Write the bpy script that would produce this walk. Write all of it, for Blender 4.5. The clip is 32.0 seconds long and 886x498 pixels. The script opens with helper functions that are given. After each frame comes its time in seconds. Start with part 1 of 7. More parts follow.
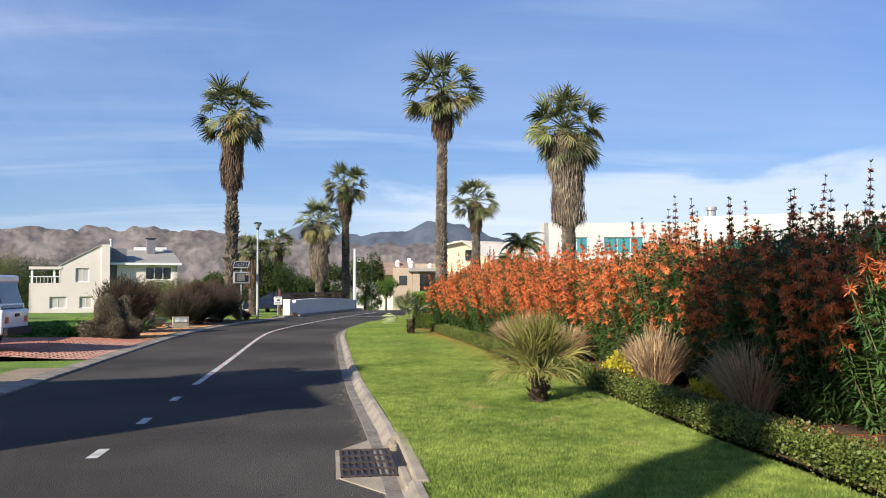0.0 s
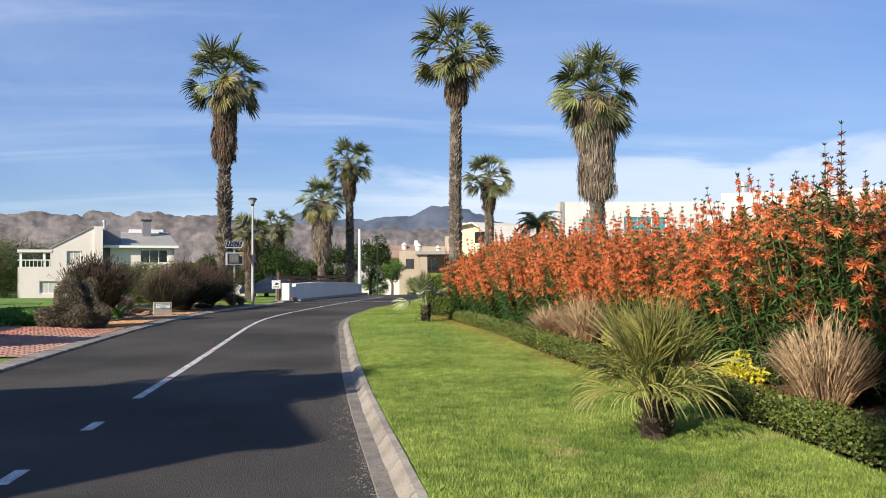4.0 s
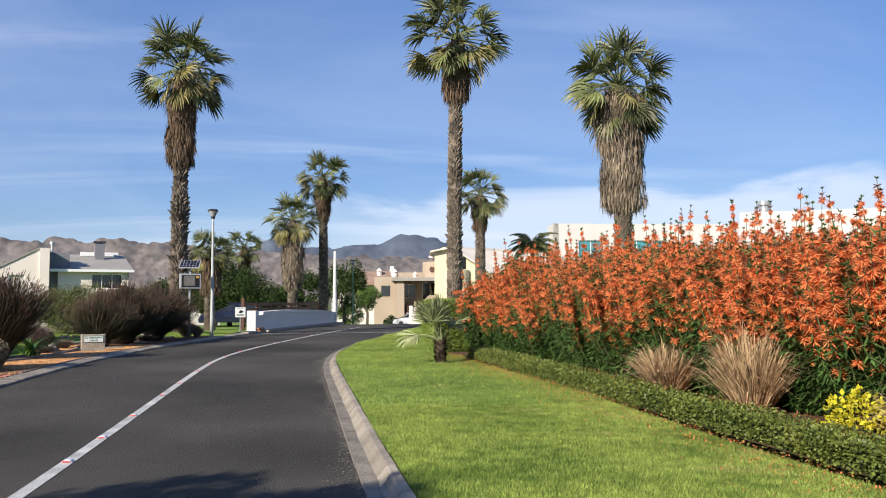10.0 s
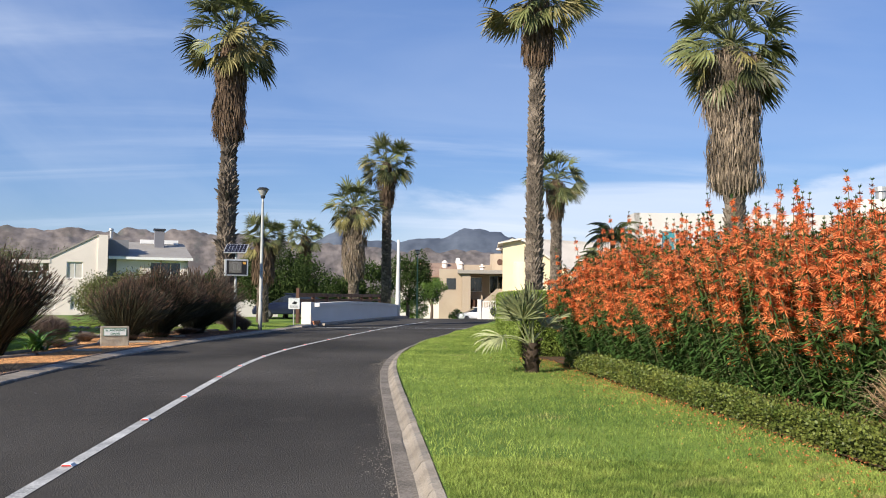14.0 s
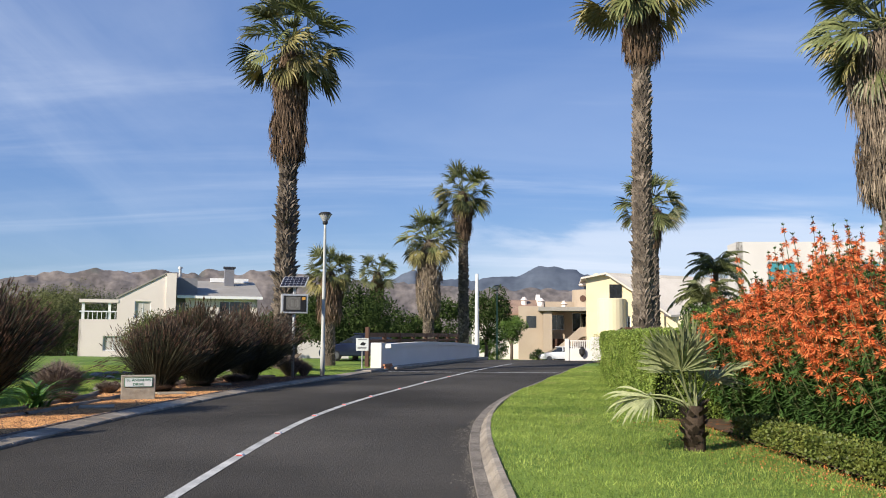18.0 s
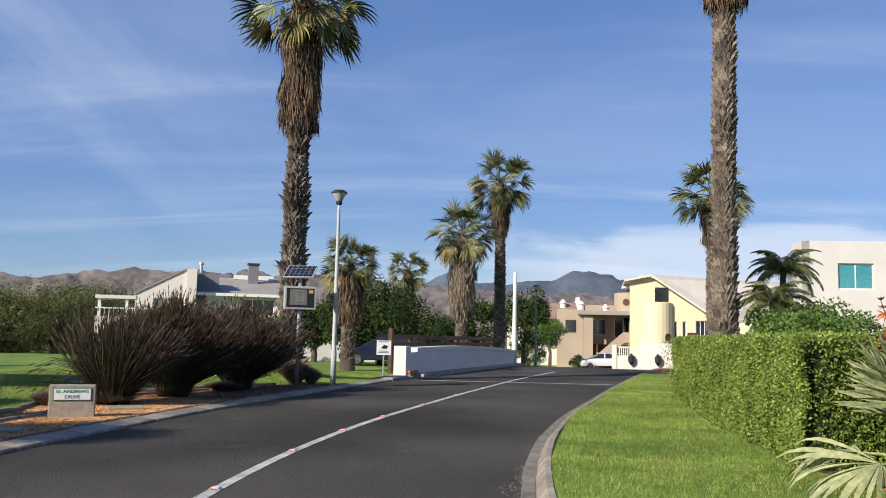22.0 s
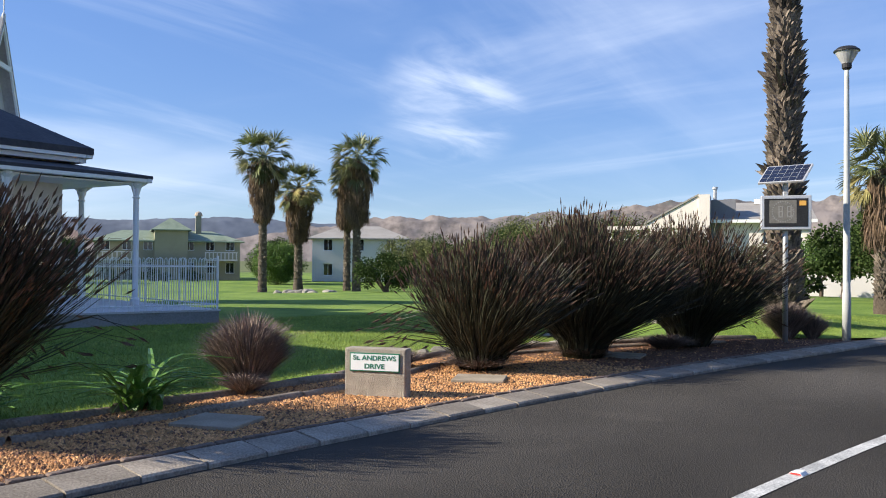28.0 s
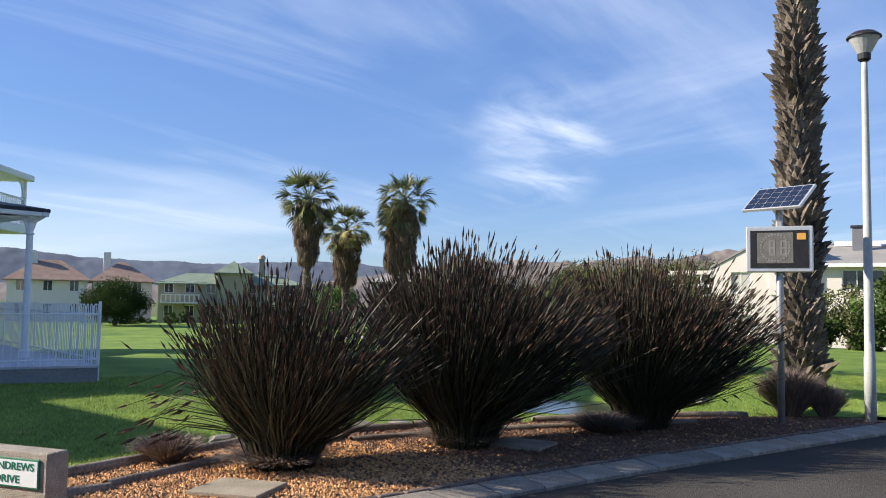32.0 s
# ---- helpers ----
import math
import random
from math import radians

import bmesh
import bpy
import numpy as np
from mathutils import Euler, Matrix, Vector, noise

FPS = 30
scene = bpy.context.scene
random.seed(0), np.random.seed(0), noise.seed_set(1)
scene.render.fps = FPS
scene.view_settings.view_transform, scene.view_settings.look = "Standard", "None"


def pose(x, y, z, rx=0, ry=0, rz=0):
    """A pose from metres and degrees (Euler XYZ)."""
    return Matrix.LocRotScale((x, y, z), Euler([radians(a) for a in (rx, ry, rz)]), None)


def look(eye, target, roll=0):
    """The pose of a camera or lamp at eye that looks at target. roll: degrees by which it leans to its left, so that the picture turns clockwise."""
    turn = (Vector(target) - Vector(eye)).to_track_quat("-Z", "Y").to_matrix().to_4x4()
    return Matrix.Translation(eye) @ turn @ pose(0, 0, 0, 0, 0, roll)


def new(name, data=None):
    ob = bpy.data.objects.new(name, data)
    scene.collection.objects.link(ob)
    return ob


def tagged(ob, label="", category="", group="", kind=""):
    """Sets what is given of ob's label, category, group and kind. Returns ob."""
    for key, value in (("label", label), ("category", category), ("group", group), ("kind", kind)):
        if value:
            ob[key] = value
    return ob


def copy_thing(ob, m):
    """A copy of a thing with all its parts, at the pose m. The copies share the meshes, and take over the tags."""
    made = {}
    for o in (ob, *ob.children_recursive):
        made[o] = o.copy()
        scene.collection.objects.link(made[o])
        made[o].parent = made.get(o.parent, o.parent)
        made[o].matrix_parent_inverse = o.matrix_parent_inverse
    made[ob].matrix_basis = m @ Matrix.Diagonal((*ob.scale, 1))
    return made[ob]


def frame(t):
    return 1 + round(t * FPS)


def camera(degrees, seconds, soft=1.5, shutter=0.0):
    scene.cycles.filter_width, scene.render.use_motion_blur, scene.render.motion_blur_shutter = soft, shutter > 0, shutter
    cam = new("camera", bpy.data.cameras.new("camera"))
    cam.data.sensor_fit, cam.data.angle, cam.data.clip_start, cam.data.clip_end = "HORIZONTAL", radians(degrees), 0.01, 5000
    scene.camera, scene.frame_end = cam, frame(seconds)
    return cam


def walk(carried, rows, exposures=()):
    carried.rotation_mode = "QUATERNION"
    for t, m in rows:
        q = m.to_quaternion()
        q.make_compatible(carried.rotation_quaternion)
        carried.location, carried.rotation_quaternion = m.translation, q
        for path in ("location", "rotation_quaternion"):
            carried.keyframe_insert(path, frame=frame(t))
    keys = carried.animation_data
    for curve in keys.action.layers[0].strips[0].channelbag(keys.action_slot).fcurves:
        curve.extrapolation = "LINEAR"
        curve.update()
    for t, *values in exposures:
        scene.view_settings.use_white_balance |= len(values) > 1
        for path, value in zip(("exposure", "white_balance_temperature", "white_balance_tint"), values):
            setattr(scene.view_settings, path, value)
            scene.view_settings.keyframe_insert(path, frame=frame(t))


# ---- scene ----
cam = camera(54.9, 32.0, 1.0)
METRES, EYE, TILT, LEAN, TURN = 35.2, 1.65, 0.0, 0.0, -7.5
ROWS = [
    (0.0, 0.0, 0.0, 0.0, 0.02, 2.68, 0.35),
    (0.5, -0.0024, 0.019, -0.0005, -1.25, 2.8, 0.52),
    (1.0, -0.0032, 0.031, -0.0006, -1.15, 2.57, -0.04),
    (1.5, -0.0053, 0.048, -0.0012, -0.63, 2.73, 0.15),
    (2.0, -0.008, 0.0664, -0.0018, -1.54, 2.53, 0.12),
    (2.5, -0.0095, 0.0824, -0.0016, -1.51, 2.26, -0.51),
    (3.0, -0.0113, 0.0965, -0.0018, -2.67, 2.27, -0.01),
    (3.5, -0.0121, 0.1103, -0.0028, -1.63, 2.13, -0.24),
    (4.0, -0.0134, 0.1248, -0.0036, 0.33, 1.66, 0.44),
    (4.5, -0.0148, 0.1373, -0.0042, 2.13, 0.79, 0.5),
    (6.5, -0.0264, 0.2011, -0.0043, 3.15, 3.71, -0.67),
    (7.0, -0.0311, 0.2106, -0.005, 3.41, 3.29, -0.4),
    (7.5, -0.0352, 0.2298, -0.0051, 3.67, 2.77, -0.57),
    (8.0, -0.0386, 0.2443, -0.0051, 0.52, 2.75, 0.34),
    (8.5, -0.0418, 0.2587, -0.0049, -0.89, 2.53, -0.63),
    (9.0, -0.0449, 0.2745, -0.0053, -1.44, 2.46, 0.18),
    (9.5, -0.0468, 0.2905, -0.0059, -1.61, 2.52, 0.02),
    (10.0, -0.0482, 0.3069, -0.0062, -1.85, 3.58, 0.24),
    (10.5, -0.0482, 0.3226, -0.0065, -2.77, 3.65, 0.22),
    (11.0, -0.0482, 0.3367, -0.0062, -1.83, 3.18, -0.66),
    (11.5, -0.0492, 0.3514, -0.0064, -2.03, 3.25, -0.24),
    (12.0, -0.0501, 0.3667, -0.0066, -0.01, 3.22, -0.86),
    (12.5, -0.0525, 0.3828, -0.0072, 1.67, 3.02, -0.01),
    (13.0, -0.0543, 0.3972, -0.0078, 2.22, 2.43, 0.25),
    (13.5, -0.0563, 0.415, -0.0077, 3.07, 2.46, -1.14),
    (14.0, -0.0583, 0.4315, -0.0078, 2.4, 3.18, -0.61),
    (14.5, -0.0612, 0.4454, -0.007, 3.02, 6.05, -0.12),
    (16.5, -0.0706, 0.5102, -0.0076, 5.13, 5.65, -0.46),
    (17.0, -0.0737, 0.5253, -0.0073, 5.59, 5.51, -0.14),
    (17.5, -0.0762, 0.5421, -0.0075, 6.48, 5.47, 0.97),
    (18.0, -0.0776, 0.5576, -0.0071, 7.4, 5.73, -0.35),
    (18.5, -0.0801, 0.5749, -0.0078, 8.17, 5.65, 0.18),
    (19.0, -0.0821, 0.5909, -0.0078, 7.95, 5.74, -0.41),
    (19.5, -0.085, 0.6055, -0.0077, 7.46, 6.63, -0.89),
    (20.0, -0.0879, 0.6212, -0.0077, 6.7, 7.36, -0.08),
    (20.5, -0.0897, 0.6365, -0.0071, 6.57, 7.38, -0.35),
    (21.0, -0.0914, 0.6517, -0.007, 4.96, 6.98, 0.29),
    (21.5, -0.0925, 0.6692, -0.007, 6.9, 6.26, -1.23),
    (22.0, -0.0948, 0.6854, -0.0075, 9.65, 5.92, -1.26),
    (22.5, -0.0972, 0.6972, -0.0078, 10.93, 5.82, -0.59),
    (23.0, -0.1004, 0.7129, -0.007, 13.09, 6.3, -0.47),
    (23.5, -0.104, 0.7276, -0.0067, 14.98, 6.71, 0.11),
    (24.0, -0.1064, 0.7426, -0.0067, 21.91, 6.44, -1.01),
    (24.5, -0.1126, 0.7596, -0.0069, 29.75, 5.06, 0.09),
    (25.0, -0.1133, 0.7727, -0.0073, 32.69, 3.79, 0.53),
    (25.5, -0.1145, 0.787, -0.0072, 34.79, 2.26, -0.3),
    (26.0, -0.1175, 0.8033, -0.0068, 35.64, 1.97, -0.22),
    (26.5, -0.1192, 0.8194, -0.0068, 38.8, 0.9, -1.31),
    (28.5, -0.1297, 0.8805, -0.0055, 45.84, 1.29, -0.45),
    (29.0, -0.1322, 0.8959, -0.0051, 47.0, 1.91, -0.77),
    (29.5, -0.1368, 0.9115, -0.0046, 47.7, 2.62, 1.11),
    (30.0, -0.1382, 0.9254, -0.0046, 48.09, 3.13, 0.79),
    (30.5, -0.1386, 0.9401, -0.0045, 49.13, 3.12, -0.1),
    (31.0, -0.1394, 0.9563, -0.004, 50.89, 3.18, 0.49),
    (31.5, -0.1388, 0.9721, -0.0034, 52.62, 3.09, -0.94),
    (32.0, -0.1389, 0.9869, -0.0031, 50.47, 3.71, -0.8),
]
walk(cam, [(t, pose(0, 0, EYE, TILT, LEAN, TURN) @ pose(METRES * x, METRES * y, METRES * z, 90 + pitch, roll, yaw)) for t, x, y, z, yaw, pitch, roll in ROWS],
     [(0.0, 0.62), (9.0, 0.57), (18.0, 0.49), (20.5, 0.43), (23.8, 0.42), (25.0, 0.78), (26.0, 0.94), (27.5, 0.88), (29.0, 0.84), (32.0, 0.82)])

# ---- light ----
SUN_HEADING, SUN_HEIGHT = 44.0, 29.0     # the shadows' heading from +x, the sun's elevation
sun_from = Vector((-math.cos(radians(SUN_HEADING)), -math.sin(radians(SUN_HEADING)), math.tan(radians(SUN_HEIGHT)))).normalized()
sun_data = bpy.data.lights.new("sun", "SUN")
sun_data.energy, sun_data.angle, sun_data.color = 5.0, radians(0.53), (1.0, 0.915, 0.775)
sun = new("sun", sun_data)
sun.matrix_world = look(sun_from * 60, (0, 0, 0))

world = bpy.data.worlds.new("world")
scene.world = world
world.use_nodes = True
wt = world.node_tree
wt.nodes.clear()


def wn(kind, **values):
    n = wt.nodes.new(kind)
    for k, v in values.items():
        n.inputs[k].default_value = v
    return n


sky = wt.nodes.new("ShaderNodeTexSky")
sky.sky_type, sky.sun_disc = "NISHITA", False
sky.sun_elevation = radians(SUN_HEIGHT)
sky.sun_rotation = math.atan2(sun_from.x, sun_from.y)
sky.air_density, sky.dust_density, sky.ozone_density, sky.altitude = 1.0, 0.4, 3.0, 100
way = wt.nodes.new("ShaderNodeTexCoord")
split = wt.nodes.new("ShaderNodeSeparateXYZ")
wt.links.new(way.outputs["Generated"], split.inputs[0])
# directions laid out on a flat cloud sheet high above
lift = wn("ShaderNodeMath")
lift.operation = "ADD"
wt.links.new(split.outputs["Z"], lift.inputs[0])
lift.inputs[1].default_value = 0.14
flat_x, flat_y = wt.nodes.new("ShaderNodeMath"), wt.nodes.new("ShaderNodeMath")
for n, axis in ((flat_x, "X"), (flat_y, "Y")):
    n.operation = "DIVIDE"
    wt.links.new(split.outputs[axis], n.inputs[0])
    wt.links.new(lift.outputs[0], n.inputs[1])
sheet = wt.nodes.new("ShaderNodeCombineXYZ")
wt.links.new(flat_x.outputs[0], sheet.inputs[0])
wt.links.new(flat_y.outputs[0], sheet.inputs[1])


def cloud_layer(scale, turn, stretch, detail, low, high, offset):
    place = wt.nodes.new("ShaderNodeMapping")
    place.inputs["Rotation"].default_value = (0, 0, radians(turn))
    place.inputs["Scale"].default_value = stretch
    place.inputs["Location"].default_value = offset
    wt.links.new(sheet.outputs[0], place.inputs["Vector"])
    tex = wn("ShaderNodeTexNoise", Scale=scale, Detail=detail, Roughness=0.55, Distortion=0.5)
    wt.links.new(place.outputs[0], tex.inputs["Vector"])
    ramp = wn("ShaderNodeMapRange")
    ramp.interpolation_type = "SMOOTHSTEP"
    ramp.inputs["From Min"].default_value, ramp.inputs["From Max"].default_value = low, high
    wt.links.new(tex.outputs[0], ramp.inputs["Value"])
    return ramp.outputs[0]


def wmath(op, a, b):
    n = wt.nodes.new("ShaderNodeMath")
    n.operation = op
    for i, v in enumerate((a, b)):
        if isinstance(v, (int, float)):
            n.inputs[i].default_value = v
        else:
            wt.links.new(v, n.inputs[i])
    return n.outputs[0]




def toward(bearing, height, inner, outer):
    """A soft round mask about a direction: bearing to the left of +y, height above the horizon, in degrees."""
    d = wt.nodes.new("ShaderNodeVectorMath")
    d.operation = "DOT_PRODUCT"
    wt.links.new(way.outputs["Generated"], d.inputs[0])
    b, h = radians(bearing), radians(height)
    d.inputs[1].default_value = (-math.sin(b) * math.cos(h), math.cos(b) * math.cos(h), math.sin(h))
    r = wn("ShaderNodeMapRange")
    r.interpolation_type = "SMOOTHSTEP"
    r.inputs["From Min"].default_value, r.inputs["From Max"].default_value = math.cos(radians(outer)), math.cos(radians(inner))
    wt.links.new(d.outputs["Value"], r.inputs["Value"])
    return r.outputs[0]


ahead, aside = toward(4, 20, 16, 42), toward(52, 22, 10, 40)
wisps = wmath("MULTIPLY", wmath("MULTIPLY", ahead, cloud_layer(1.5, 8, (0.26, 1.0, 1.0), 7, 0.48, 0.84, (3.1, 0.6, 0))), 0.52)
threads = wmath("MULTIPLY", wmath("MULTIPLY", aside, cloud_layer(2.2, 62, (1.0, 0.20, 1.0), 6, 0.46, 0.82, (1.4, 2.6, 1))), 0.34)
puffs = wmath("MULTIPLY", cloud_layer(0.75, 10, (0.5, 1.0, 1.0), 6, 0.50, 0.86, (0.2, 1.7, 2)), 0.22)
feather = wmath("MULTIPLY", wmath("MULTIPLY", toward(36.5, 11.0, 0.5, 5.5), cloud_layer(3.4, 20, (1.0, 0.45, 1.0), 7, 0.36, 0.66, (4.0, 1.0, 3))), 0.62)
milk = wmath("MULTIPLY", wmath("MULTIPLY", toward(14, 13, 3, 20), cloud_layer(1.6, 75, (1.0, 0.5, 1.0), 5, 0.25, 0.75, (2.2, 5.1, 7))), 0.10)
veil = wn("ShaderNodeMapRange")
veil.interpolation_type = "SMOOTHSTEP"
veil.inputs["From Min"].default_value, veil.inputs["From Max"].default_value = 0.165, 0.105
wt.links.new(split.outputs["Z"], veil.inputs["Value"])
rim = wn("ShaderNodeMapRange")
rim.interpolation_type = "SMOOTHSTEP"
rim.inputs["From Min"].default_value, rim.inputs["From Max"].default_value = 0.112, 0.078
wt.links.new(wmath("SUBTRACT", split.outputs["Z"], wmath("MULTIPLY", cloud_layer(0.9, 0, (1.0, 1.0, 1.0), 7, 0.28, 0.72, (5.3, 1.4, 5)), 0.055)), rim.inputs["Value"])
bank = wmath("MULTIPLY", wmath("MULTIPLY", toward(-27, 4, 16, 30), cloud_layer(0.8, 0, (1.0, 1.0, 1.0), 6, 0.22, 0.46, (1.3, 4.4, 5))), rim.outputs[0])
low_haze = wmath("MULTIPLY", wmath("MULTIPLY", cloud_layer(0.3, 0, (1.0, 1.0, 1.0), 5, 0.38, 0.66, (7.3, 2.4, 5)), veil.outputs[0]), 0.36)
cover = wmath("MINIMUM", wmath("ADD", wmath("ADD", wmath("ADD", wisps, threads), wmath("ADD", wmath("ADD", puffs, milk), feather)), wmath("MAXIMUM", wmath("MULTIPLY", bank, 0.66), low_haze)), 0.88)
tint = wt.nodes.new("ShaderNodeMixRGB")
tint.blend_type = "MIX"
tint.inputs[2].default_value = (7.6, 8.4, 9.9, 1)
wt.links.new(cover, tint.inputs[0])
deep = wn("ShaderNodeHueSaturation", Hue=0.515, Saturation=1.22, Value=1.0)
wt.links.new(sky.outputs[0], deep.inputs["Color"])
even = wt.nodes.new("ShaderNodeMixRGB")
even.inputs[0].default_value = 0.38
even.inputs[2].default_value = (2.15, 3.85, 8.0, 1)
wt.links.new(deep.outputs[0], even.inputs[1])
wt.links.new(even.outputs[0], tint.inputs[1])
back = wn("ShaderNodeBackground", Strength=0.075)
wt.links.new(tint.outputs[0], back.inputs["Color"])
wout = wt.nodes.new("ShaderNodeOutputWorld")
wt.links.new(back.outputs[0], wout.inputs["Surface"])


# ---- materials ----
def material(name, dark, light, scale=6.0, rough=0.8, metal=0.0, bump=0.0, fine=None, vary="", spread=0.25, gloss=0.3, coat=0.0, translucent=0.0, wear=None, span=0.3, gully=0.0):
    """Two colours mixed by coarse and fine noise; vary: 'island' or 'object' shifts the brightness of each piece."""
    m = bpy.data.materials.new(name)
    m.use_nodes = True
    nt = m.node_tree
    b = nt.nodes["Principled BSDF"]
    tc = nt.nodes.new("ShaderNodeTexCoord")
    n1, n2 = nt.nodes.new("ShaderNodeTexNoise"), nt.nodes.new("ShaderNodeTexNoise")
    n1.inputs["Scale"].default_value, n1.inputs["Detail"].default_value = scale, 5
    n2.inputs["Scale"].default_value, n2.inputs["Detail"].default_value = fine or scale * 14, 4
    coords = tc.outputs["Object"]
    if gully:
        # slopes furrowed downhill: laid out by bearing and height
        sp, at, cb = nt.nodes.new("ShaderNodeSeparateXYZ"), nt.nodes.new("ShaderNodeMath"), nt.nodes.new("ShaderNodeCombineXYZ")
        at.operation = "ARCTAN2"
        nt.links.new(coords, sp.inputs[0])
        nt.links.new(sp.outputs["X"], at.inputs[0])
        nt.links.new(sp.outputs["Y"], at.inputs[1])
        wide = nt.nodes.new("ShaderNodeMath")
        wide.operation = "MULTIPLY"
        wide.inputs[1].default_value = gully
        nt.links.new(at.outputs[0], wide.inputs[0])
        nt.links.new(wide.outputs[0], cb.inputs[0])
        nt.links.new(sp.outputs["Z"], cb.inputs[2])
        coords = cb.outputs[0]
    for n in (n1, n2):
        nt.links.new(coords, n.inputs["Vector"])
    add = nt.nodes.new("ShaderNodeMath")
    add.operation = "ADD"
    nt.links.new(n1.outputs[0], add.inputs[0])
    nt.links.new(n2.outputs[0], add.inputs[1])
    ramp = nt.nodes.new("ShaderNodeMapRange")
    ramp.inputs["From Min"].default_value, ramp.inputs["From Max"].default_value = 1 - span, 1 + span
    nt.links.new(add.outputs[0], ramp.inputs["Value"])
    mix = nt.nodes.new("ShaderNodeMixRGB")
    mix.inputs[1].default_value, mix.inputs[2].default_value = (*dark, 1), (*light, 1)
    nt.links.new(ramp.outputs[0], mix.inputs[0])
    colour = mix.outputs[0]
    if wear:
        n3 = nt.nodes.new("ShaderNodeTexNoise")
        n3.inputs["Scale"].default_value, n3.inputs["Detail"].default_value = wear[1], 6
        nt.links.new(coords, n3.inputs["Vector"])
        r3 = nt.nodes.new("ShaderNodeMapRange")
        r3.inputs["From Min"].default_value, r3.inputs["From Max"].default_value = wear[2], wear[2] + 0.12
        nt.links.new(n3.outputs[0], r3.inputs["Value"])
        m3 = nt.nodes.new("ShaderNodeMixRGB")
        m3.inputs[2].default_value = (*wear[0], 1)
        nt.links.new(r3.outputs[0], m3.inputs[0])
        nt.links.new(colour, m3.inputs[1])
        colour = m3.outputs[0]
    if vary:
        if vary == "island":
            info = nt.nodes.new("ShaderNodeNewGeometry").outputs["Random Per Island"]
        else:
            info = nt.nodes.new("ShaderNodeObjectInfo").outputs["Random"]
        rr = nt.nodes.new("ShaderNodeMapRange")
        rr.inputs["To Min"].default_value, rr.inputs["To Max"].default_value = 1 - spread, 1 + spread
        nt.links.new(info, rr.inputs["Value"])
        hs = nt.nodes.new("ShaderNodeHueSaturation")
        nt.links.new(rr.outputs[0], hs.inputs["Value"])
        nt.links.new(colour, hs.inputs["Color"])
        colour = hs.outputs[0]
    nt.links.new(colour, b.inputs["Base Color"])
    b.inputs["Roughness"].default_value, b.inputs["Metallic"].default_value = rough, metal
    b.inputs["Specular IOR Level"].default_value = gloss
    b.inputs["Coat Weight"].default_value = coat
    if bump:
        bp = nt.nodes.new("ShaderNodeBump")
        bp.inputs["Strength"].default_value, bp.inputs["Distance"].default_value = bump, 0.02
        nt.links.new(n2.outputs[0], bp.inputs["Height"])
        nt.links.new(bp.outputs[0], b.inputs["Normal"])
    if translucent:
        tr = nt.nodes.new("ShaderNodeBsdfTranslucent")
        nt.links.new(colour, tr.inputs["Color"])
        ms = nt.nodes.new("ShaderNodeMixShader")
        ms.inputs[0].default_value = translucent
        nt.links.new(b.outputs[0], ms.inputs[1])
        nt.links.new(tr.outputs[0], ms.inputs[2])
        nt.links.new(ms.outputs[0], nt.nodes["Material Output"].inputs["Surface"])
    return m


